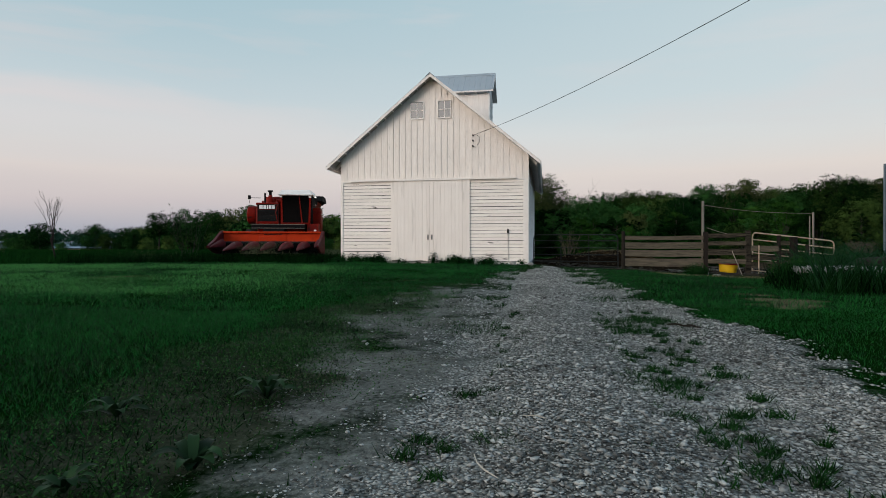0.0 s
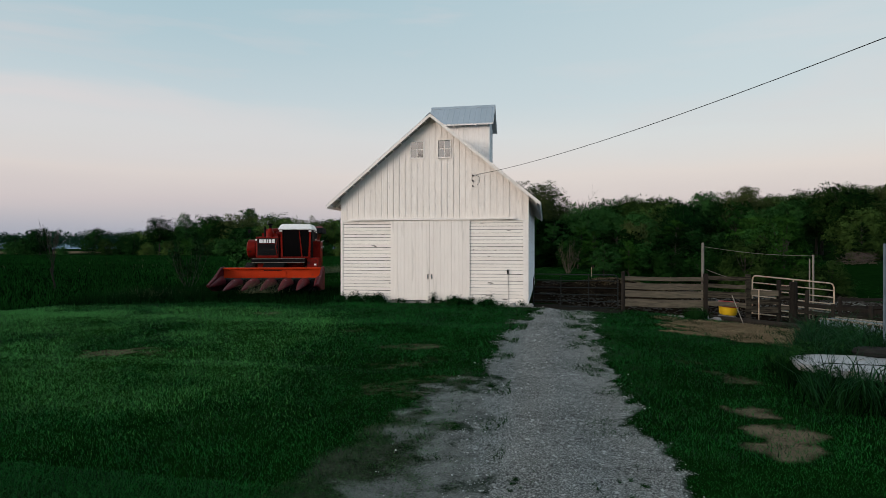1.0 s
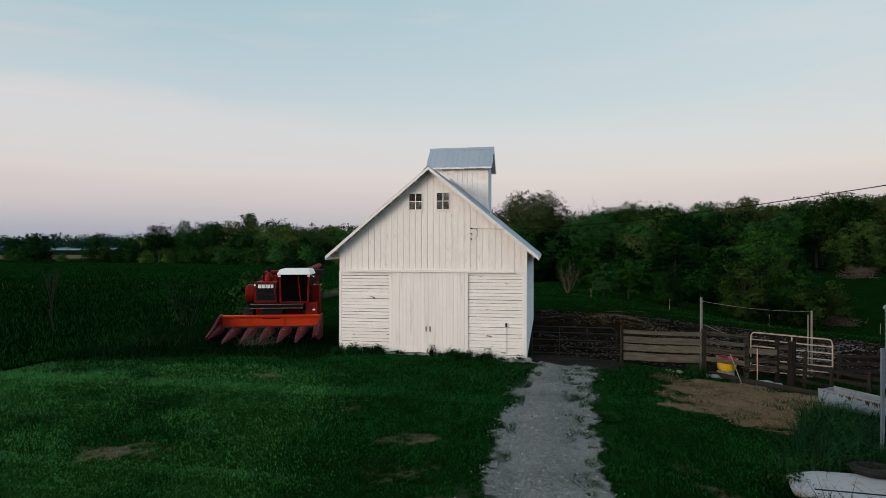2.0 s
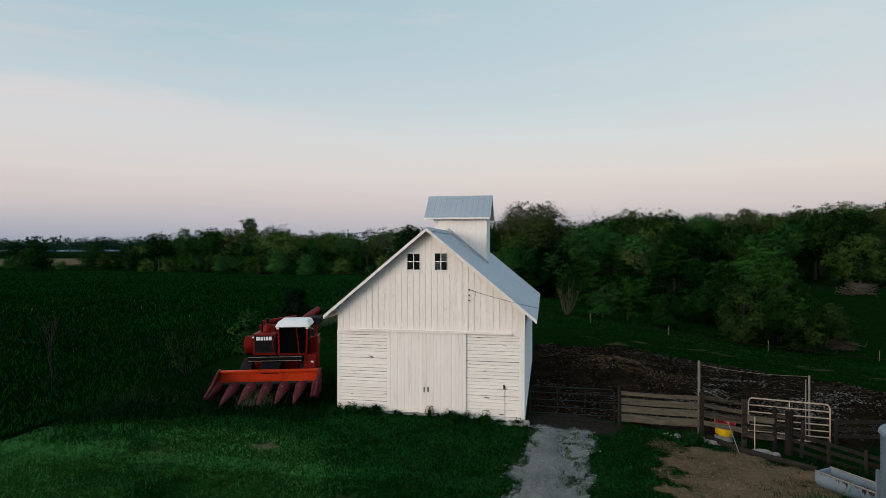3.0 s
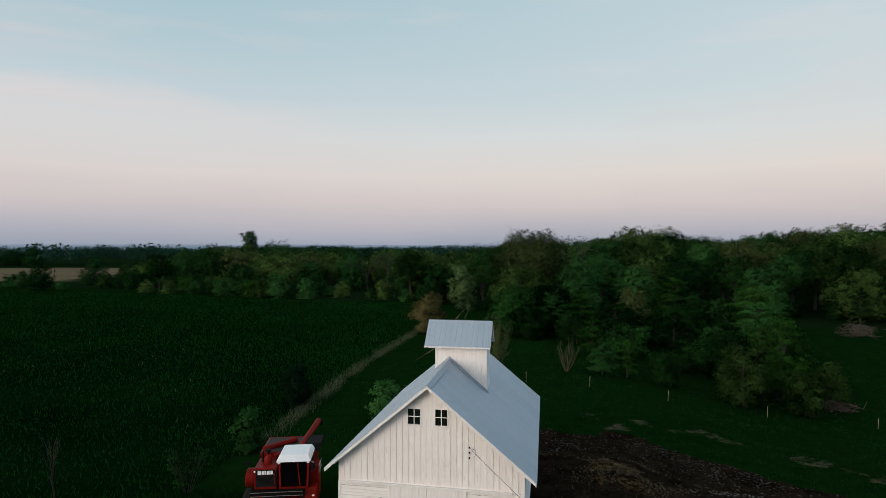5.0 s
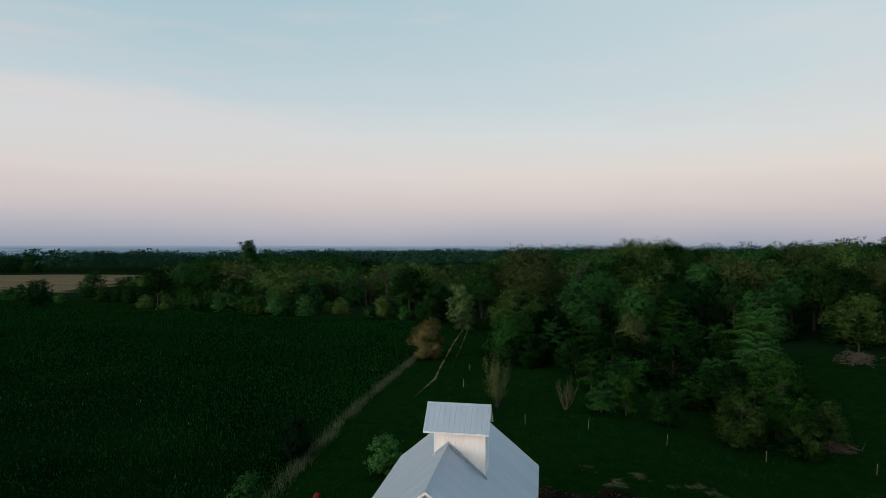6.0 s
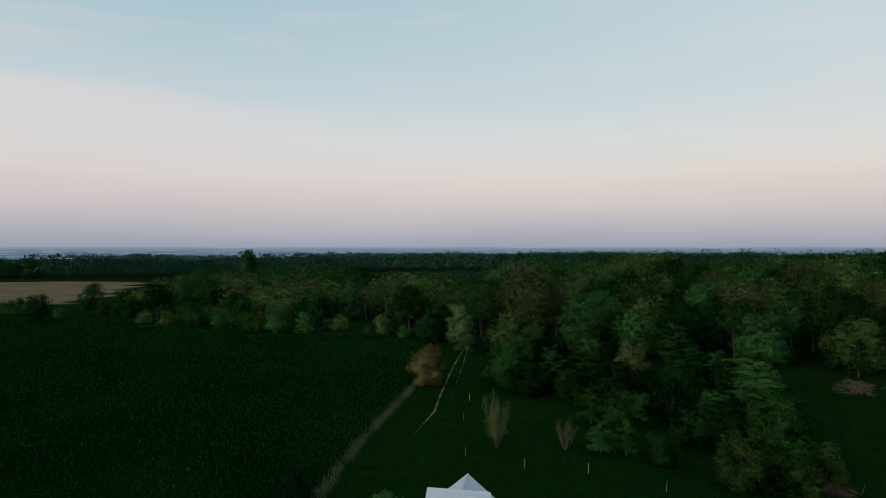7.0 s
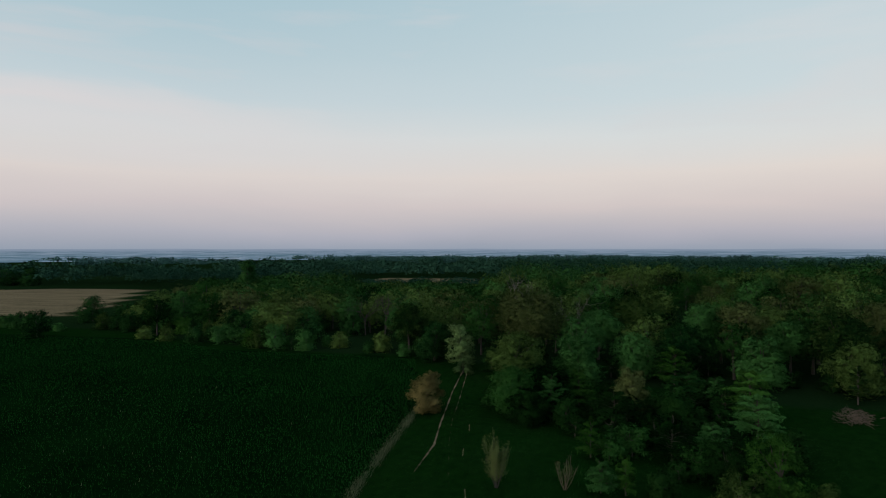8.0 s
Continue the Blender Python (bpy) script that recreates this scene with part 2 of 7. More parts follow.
LEAF = {
    "mid": leaves_material("green_leaves", (0.0025, 0.021, 0.006), (0.0571, 0.175, 0.042)),
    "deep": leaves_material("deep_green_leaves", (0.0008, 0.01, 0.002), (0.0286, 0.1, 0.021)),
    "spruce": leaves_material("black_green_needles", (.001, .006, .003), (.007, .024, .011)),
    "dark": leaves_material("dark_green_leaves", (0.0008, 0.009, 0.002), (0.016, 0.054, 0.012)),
    "bright": leaves_material("fresh_green_leaves", (.004, .028, .004), (.056, .162, .026)),
    "olive": leaves_material("olive_green_leaves", (0.0052, 0.025, 0.0063), (0.1103, 0.1938, 0.045)),
    "brown": leaves_material("budding_brown_leaves", (0.0077, 0.0235, 0.0072), (0.1152, 0.1505, 0.048)),
    "orange": leaves_material("copper_spring_leaves", (0.09, 0.087, 0.03), (0.3, 0.2475, 0.093)),
    "pale": leaves_material("pale_blossom_leaves", (.020, .055, .018), (.15, .25, .085)),
    # these two carry the haze of distance in their leaf colour
    "haze": leaves_material("haze_tinted_far_leaves", (0.0216, 0.0743, 0.0675), (0.081, 0.1823, 0.162), 0, .25),
    "blue": leaves_material("faint_haze_tinted_leaves", (.006, .030, .020), (.050, .130, .078), 0, .22),
}
GRASS = leaves_material("lawn_grass", (0.0012, 0.013, 0.0030), (0.021, 0.190, 0.034), .07, 1.3)
BANKGRASS = leaves_material("bank_grass", (.0016, .012, .005), (.019, .082, .028), .03, 1.0)
CLOVER = leaves_material("creeping_weed_leaves", (.006, .040, .008), (.070, .210, .050), .03, 1.0)
TUFT = leaves_material("drive_weed_grass", (0.0008, 0.0102, 0.0026), (0.017, 0.0782, 0.0153), .05, 1.2)
TALLGRASS = leaves_material("rank_grass", (0.0014, 0.012, 0.0030), (0.0155, 0.068, 0.0170), 0.0, .8)
CROP = leaves_material("crop_leaves", (0.0015, 0.0162, 0.0032), (0.0129, 0.0678, 0.0129), 0.0, .8)
PALEGRASS = leaves_material("mown_pale_grass", (0.0060, 0.0670, 0.0150), (0.115, 0.45, 0.100), .12, 1.3)
PASTURE = leaves_material("pasture_grass_blades", (.002, .018, .004), (.036, .125, .030), 0.0, .9)
MARGINGRASS = leaves_material("dull_margin_grass", (.010, .030, .010), (.125, .150, .085), 0.0, .8)
DRYGRASS = leaves_material("dry_pale_grass", (.05, .07, .035), (.19, .20, .115), 0.0, .8)
STRAW = leaves_material("dead_straw", (.16, .12, .068), (.44, .345, .215), 0.0, .8)
WEED = leaves_material("broad_weed_leaves", (0.006, 0.026, 0.010), (0.034, 0.085, 0.034), .05)
STONES = material("crushed_limestone", (0.045, 0.047, 0.046), (0.45, 0.470, 0.457), 0.9, scale=9, bump=.3, per_island=1.0, world_coords=True)

glass_m = bpy.data.materials.new("window_glass")
glass_m.use_nodes = True
gp = glass_m.node_tree.nodes["Principled BSDF"]
gp.inputs["Base Color"].default_value = (.01, .01, .011, 1)
gp.inputs["Roughness"].default_value = 0.06
gp.inputs["IOR"].default_value = 2.1
gp.inputs["Specular IOR Level"].default_value = 0.9
gn = glass_m.node_tree.nodes.new("ShaderNodeTexNoise")
gn.inputs["Scale"].default_value = 5
gb = glass_m.node_tree.nodes.new("ShaderNodeBump")
gb.inputs["Strength"].default_value, gb.inputs["Distance"].default_value = .06, .01
glass_m.node_tree.links.new(gn.outputs[0], gb.inputs["Height"])
glass_m.node_tree.links.new(gb.outputs[0], gp.inputs["Normal"])
GLASS = glass_m
TINT = bpy.data.materials.new("tinted_cab_glass")
TINT.use_nodes = True
tp = TINT.node_tree.nodes["Principled BSDF"]
tp.inputs["Base Color"].default_value = (.0025, .0022, .0023, 1)
tp.inputs["Roughness"].default_value = 0.12
tp.inputs["Specular IOR Level"].default_value = 0.05


# ---------------------------------------------------------------- mesh helpers
def link_mesh(name, me, mat, parent=None, label=""):
    ob = new(name, me)
    if mat and not me.materials:
        me.materials.append(mat)
    if parent is not None:
        ob.parent = parent
    if label:
        ob["label"] = label
    return ob


def part(name, bm, mat, parent=None, label="", smooth=False):
    me = bpy.data.meshes.new(name)
    bmesh.ops.recalc_face_normals(bm, faces=bm.faces)
    bm.to_mesh(me)
    bm.free()
    if smooth:
        me.shade_smooth()
        me.set_sharp_from_angle(angle=radians(40))
    return link_mesh(name, me, mat, parent, label)


def mesh_np(name, verts, faces):
    """A mesh from arrays; all faces have the same number of corners."""
    verts, faces = np.asarray(verts, np.float32), np.asarray(faces, np.int32)
    me = bpy.data.meshes.new(name)
    k = faces.shape[1]
    me.vertices.add(len(verts))
    me.vertices.foreach_set("co", verts.ravel())
    me.loops.add(faces.size)
    me.loops.foreach_set("vertex_index", faces.ravel())
    me.polygons.add(len(faces))
    me.polygons.foreach_set("loop_start", np.arange(0, faces.size, k, dtype=np.int32))
    me.update(calc_edges=True)
    return me


def empty(name, m, label, category, group=""):
    ob = new(name)
    ob.matrix_world = m
    ob.empty_display_size = 0.3
    return tagged(ob, label, category, group)


def box(bm, x0, x1, y0, y1, z0, z1, bevel=0.0, m=None):
    r = bmesh.ops.create_cube(bm, size=1)
    vs = r["verts"]
    bmesh.ops.scale(bm, vec=(abs(x1 - x0), abs(y1 - y0), abs(z1 - z0)), verts=vs)
    bmesh.ops.translate(bm, vec=((x0 + x1) / 2, (y0 + y1) / 2, (z0 + z1) / 2), verts=vs)
    if bevel:
        es = list({e for v in vs for e in v.link_edges})
        out = bmesh.ops.bevel(bm, geom=es, offset=bevel, segments=2, affect="EDGES", profile=0.6)
        vs = list({v for f in out["faces"] for v in f.verts} | {v for v in vs if v.is_valid})
    if m is not None:
        bmesh.ops.transform(bm, matrix=m, verts=vs)
    return bm


def prism(bm, outline, a, b, axis="y"):
    """A solid from an outline of 2D points: axis y takes (x, z), axis x takes (y, z), axis z takes (x, y)."""
    def at(p, d):
        return {"y": (p[0], d, p[1]), "x": (d, p[0], p[1]), "z": (p[0], p[1], d)}[axis]
    lo = [bm.verts.new(at(p, a)) for p in outline]
    hi = [bm.verts.new(at(p, b)) for p in outline]
    bm.faces.new(lo)
    bm.faces.new(hi[::-1])
    n = len(outline)
    for i in range(n):
        bm.faces.new((lo[i], hi[i], hi[(i + 1) % n], lo[(i + 1) % n]))
    return bm


def tube(bm, points, radii, n=8, caps=True):
    """A tube along points; radii: one number or one for each point."""
    pts = [Vector(p) for p in points]
    if isinstance(radii, (int, float)):
        radii = [radii] * len(pts)
    rings = []
    for i, p in enumerate(pts):
        d = (pts[min(i + 1, len(pts) - 1)] - pts[max(i - 1, 0)]).normalized()
        side = d.cross(Vector((0.13, 0.27, 1)) if abs(d.z) < .9 else Vector((1, 0.1, 0))).normalized()
        other = d.cross(side)
        rings.append([bm.verts.new(p + (side * math.cos(2 * math.pi * k / n) + other * math.sin(2 * math.pi * k / n)) * radii[i]) for k in range(n)])
    for a, b in zip(rings, rings[1:]):
        for k in range(n):
            bm.faces.new((a[k], a[(k + 1) % n], b[(k + 1) % n], b[k]))
    if caps:
        bm.faces.new(rings[0])
        bm.faces.new(rings[-1])
    return bm


def arc(p0, corner, p1, steps=5):
    """Points of a rounded corner."""
    p0, corner, p1 = Vector(p0), Vector(corner), Vector(p1)
    return [p0.lerp(corner, s).lerp(corner.lerp(p1, s), s) for s in (i / steps for i in range(steps + 1))]


rng = np.random.default_rng(7)


# ---------------------------------------------------------------- the lie of the land
def sstep(a, b, v):
    s = np.clip((v - a) / (b - a), 0, 1)
    return s * s * (3 - 2 * s)


def land(x, y):
    """Height of the ground."""
    x, y = np.asarray(x, float), np.asarray(y, float)
    z = -0.05 - 4.0 * np.exp(-((x - 36) / 20) ** 2 - ((y - 42) / 26) ** 2)
    z = z - 0.5 * np.exp(-((x - 14) / 7) ** 2 - ((y - 2) / 10) ** 2)
    z = z - 1.0 * np.exp(-((x + 6) / 18) ** 2 - ((y - 72) / 22) ** 2)
    z = z + 10.0 * np.exp(-((x - 75) / 52) ** 2 - ((y - 186) / 40) ** 2)
    r = np.hypot(x, y)
    z = z + 16 * sstep(1200, 4400, r)
    z = z + 0.025 * np.sin(x * 1.3 + 0.7 * y) * np.cos(y * 0.9 - 0.4 * x) * (1 - sstep(60, 120, r))
    return z


def hz(x, y):
    return float(land(x, y))


def fuzz(x, y, s, seed=0.0):
    """Cheap smooth noise from -1 to 1."""
    a = np.sin(x * s + 1.7 * np.sin(y * s * .83 + seed) + seed) + np.sin(y * s * 1.27 + 1.3 * np.sin(x * s * 1.11 - seed) + 2.1 * seed)
    b = np.sin((x + y) * s * 2.3 + 1.9 * np.sin((x - y) * s * 1.7 + seed * 3))
    return (a + .7 * b) / 2.7


def drive_edges(y):
    left = np.interp(y, [-40, -22, -20.5, -19, -16, -12, -9.4, -4.9, -2.2, 0], [4.25, 4.25, 4.15, 4.03, 3.9, 3.76, 3.72, 3.92, 4.4, 4.5])
    right = np.interp(y, [-40, -20, -17.2, -15.5, -11.8, -8, -4.4, -1.4, 0], [6.75, 6.48, 6.24, 6.12, 6.12, 6.32, 6.5, 6.95, 7.0])
    return left, right


def zones(x, y):
    """How much of each kind of ground there is at a place, from 0 to 1."""
    left, right = drive_edges(y)
    w = .22 * fuzz(x, y, 2.1, 1.0) + .1 * fuzz(x, y, 6.3, 2.0)
    ragged = w + .14 * fuzz(x, y, 11.0, 4.0)
    gravel = sstep(-.25, .4, x - left + ragged) * sstep(-.15, .3, right - x + ragged) * sstep(.5, -.8, y + w)
    packed = np.clip((np.exp(-((x - 4.72 - .02 * (y + 16)) / .38) ** 2) + .55 * np.exp(-((x - 5.75) / .3) ** 2)) * (.62 + .6 * fuzz(x, y, 1.25, 2.2)) + .35 * (fuzz(x, y, .9, 7.7) > .25), 0, 1) * gravel * .33
    lawn_edge = np.interp(y, [-40, -23, -21.7, -21, -20, -17.5, -15.5, -13, -8], [2.95, 2.95, 2.85, 2.62, 2.25, 2.3, 2.8, 3.3, 4.0])
    dirt = sstep(-.25, .5, x - lawn_edge + 1.6 * w) * sstep(.6, -.1, x - left - w) * sstep(-7, -12, y)
    dirt = dirt * .95 * sstep(.25, -.35, x - left + .25 + 1.2 * w)
    dust_edge = np.interp(y, [-24, -21.7, -20.86, -19.95, -19.07, -17.5, -16.7, -15.7, -14], [4.3, 3.75, 3.3, 2.95, 2.6, 2.63, 2.7, 2.3, 2.64])
    dust = (.58 + .34 * sstep(-1.1, -.1, x - left)) * sstep(-.2, .55, x - dust_edge + 1.5 * w) * sstep(.7, .1, x - left) * sstep(-12.5, -14.5, y) * (.85 + .45 * fuzz(x, y, 2.6, 3.3) + .3 * fuzz(x, y, 8.1, 1.3))
    dust = np.clip(dust, 0, .95)
    bare = np.zeros_like(x)
    for cx, cy, r, k in ((1.7, -10.4, .9, .55), (-4.5, -12.7, 1.0, .6), (-5.0, -4.7, .7, .7), (-1.0, -8.3, 1.2, .3), (7.95, -11.2, .4, .42), (8.12, -12.0, .5, .5), (8.28, -12.7, .45, .5), (7.85, -15.0, .45, .75), (7.72, -15.7, .55, .72), (7.68, -16.4, .5, .68), (3.1, -14.4, .7, .5), (2.1, -12.4, .9, .42),
                         (2.6, -14.2, 1.3, .42), (-8.5, -5.5, 1.6, .35), (13.2, 25.6, 1.5, .45), (17.6, 25.4, 1.3, .5), (18.9, 23.6, 1.6, .45), (15.2, 24.2, 1.2, .35), (10.8, 23.0, 1.6, .5), (24.0, 20.5, 2.2, .5), (27.0, 18.0, 1.8, .45), (8.9, 26.0, 1.2, .45)):
        bare = np.maximum(bare, k * sstep(1.25, .35, np.hypot(x - cx, (y - cy) * 1.15) / r + .5 * fuzz(x, y, 2.7, cx) + .3 * fuzz(x, y, 7.1, cy)))
    pale = .9 * sstep(.05, .95, sstep(2.0, -2.6, x + .25 * (y + 12)) * sstep(-2.4, -4.2, y) * sstep(-19.5, -15, y + .15 * x) * (.75 + .5 * fuzz(x, y, .55, 3.0) + .3 * fuzz(x, y, 1.6, 1.0)))
    gate_mud = sstep(2.3, .9, np.hypot((x - 6.2) / 1.35, (y - .6) / .8) + .3 * fuzz(x, y, 3, .3))
    straw = sstep(1.2, .7, np.hypot((x - 11.5) / 2.75, (y + 4.1) / 3.5) + .22 * fuzz(x, y, 1.6, 5.0) + .3 * fuzz(x, y, 3.3, 2.0)) * sstep(.2, -.3, y - .3 + .2 * (x - 11))
    straw = np.maximum(straw, .5 * sstep(1.2, .4, np.hypot((x - 9.6) / .9, (y + 1.2) / 1.3) + .3 * fuzz(x, y, 2, 4.0)))
    mud_far = np.interp(x, [3, 5, 11, 16, 22, 30], [20.5, 20.5, 21, 17.5, 13, 8])
    mud = sstep(0, .8, y - 1.1 + w + .1 * (x - 8)) * sstep(.8, -.8, y - mud_far + 1.3 * fuzz(x, y, .7, 2.0)) * sstep(4.0, 4.4, x) * sstep(27, 22, x + 2 * fuzz(x, y, .5, 1.))
    edge_x = np.interp(y, [-60, -6.5, -4.6, -2.1, 23, 41, 74, 115], [-16, -15.2, -14.6, -15.5, -15.9, -16.8, -17.6, -27])
    far_y = np.interp(x, [-400, -171, -127, -107, -81, -48, -24], [131, 130, 129, 127, 116.5, 116.5, 114])
    crop = sstep(-.6, .6, edge_x - x + .5 * fuzz(x, y, .9, 3.0)) * sstep(1.0, -1.0, y - far_y + fuzz(x, y, .3, 1.)) * sstep(-60, -40, y)
    rank = sstep(-.5, .7, y + 1.9 + .16 * np.minimum(x + 9, 0) * -3.0 + .4 * w) * sstep(-4.0, -5.0, x) * (1 - crop) * sstep(7, 3, y)
    stub = sstep(0, 6, x - np.interp(y, [160, 300], [-390, -640])) * sstep(4, -4, x - np.interp(y, [170, 235, 317, 330], [-190, -214, -268, -275])) * sstep(168, 176, y + .13 * (x + 200)) * sstep(322, 312, y - .2 * (x + 300))
    stub = np.maximum(stub, sstep(0, 6, x - np.interp(y, [420, 520], [-142, -165])) * sstep(6, 0, x - np.interp(y, [420, 520], [-52, -61])) * sstep(425, 435, y) * sstep(515, 505, y))
    wood = sstep(-3, 6, y - np.interp(x, [-400, -171, -127, -81, -24, -10, 2, 20, 34, 45, 60, 80, 140], [150, 146, 140, 121, 117, 108, 98, 94, 90, 86, 84, 80, 60]) + 3 * fuzz(x, y, .12, 1.))
    wood = wood * (1 - stub)
    return dict(pale=pale, gravel=gravel, packed=packed, dust=dust, dirt=dirt, bare=bare, gate_mud=gate_mud, straw=straw, mud=mud, crop=crop, rank=rank, stub=stub, wood=wood)


def spaced(marks, steps, far_lo, far_hi, grow):
    """Grid lines: even steps between the marks, growing steps beyond them."""
    mid = np.concatenate([np.arange(a, b - st * .4, st) for a, b, st in zip(marks, marks[1:], steps)])
    low, s_, v = [], steps[0], marks[0] - steps[0]
    while v > far_lo:
        low.append(v)
        s_ *= grow
        v -= s_
    out, s_, v = [], steps[-1], marks[-1]
    while v < far_hi:
        out.append(v)
        s_ *= grow
        v += s_
    return np.array([far_lo] + low[::-1] + list(mid) + out + [far_hi])


gx = spaced((-19, -6, 9, 33), (.5, .15, .42), -4600, 4600, 1.085)
gy = spaced((-25, -6, 31), (.15, .42), -4600, 4600, 1.07)
X, Y = np.meshgrid(gx, gy)
Z = land(X, Y)
zn = zones(X, Y)
Z = Z - .03 * zn["gravel"] * np.sin((X - 3.9) * 4.4) + .04 * zn["mud"] * fuzz(X, Y, 3.1, 1.) - .02 * zn["dirt"] + .03 * zn["straw"] * (1 + fuzz(X, Y, 4, 2.))
heap = np.exp(-(((X - 8.9) / 3.0) ** 2 + ((Y - 11.8) / 3.0) ** 2) ** 1.1)
Z = Z + heap * (.75 + .12 * fuzz(X, Y, 2.3, 1.) + .06 * fuzz(X, Y, 7., 2.))
nx, ny = len(gx), len(gy)
ii = np.arange(nx * ny).reshape(ny, nx)
quads = np.stack([ii[:-1, :-1], ii[:-1, 1:], ii[1:, 1:], ii[1:, :-1]], -1).reshape(-1, 4)
ground_me = mesh_np("ground", np.stack([X, Y, Z], -1).reshape(-1, 3), quads)
ground_me.shade_smooth()
zn["heap"] = heap * np.clip(.5 + .9 * fuzz(X, Y, 1.1, 3.) + .5 * fuzz(X, Y, 3.7, 1.), 0, 1)
for key in ("pale", "gravel", "dust", "dirt", "bare", "gate_mud", "straw", "mud", "crop", "rank", "stub", "wood", "heap", "packed"):
    a = ground_me.attributes.new("z_" + key, "FLOAT", "POINT")
    a.data.foreach_set("value", zn[key].astype(np.float32).ravel())


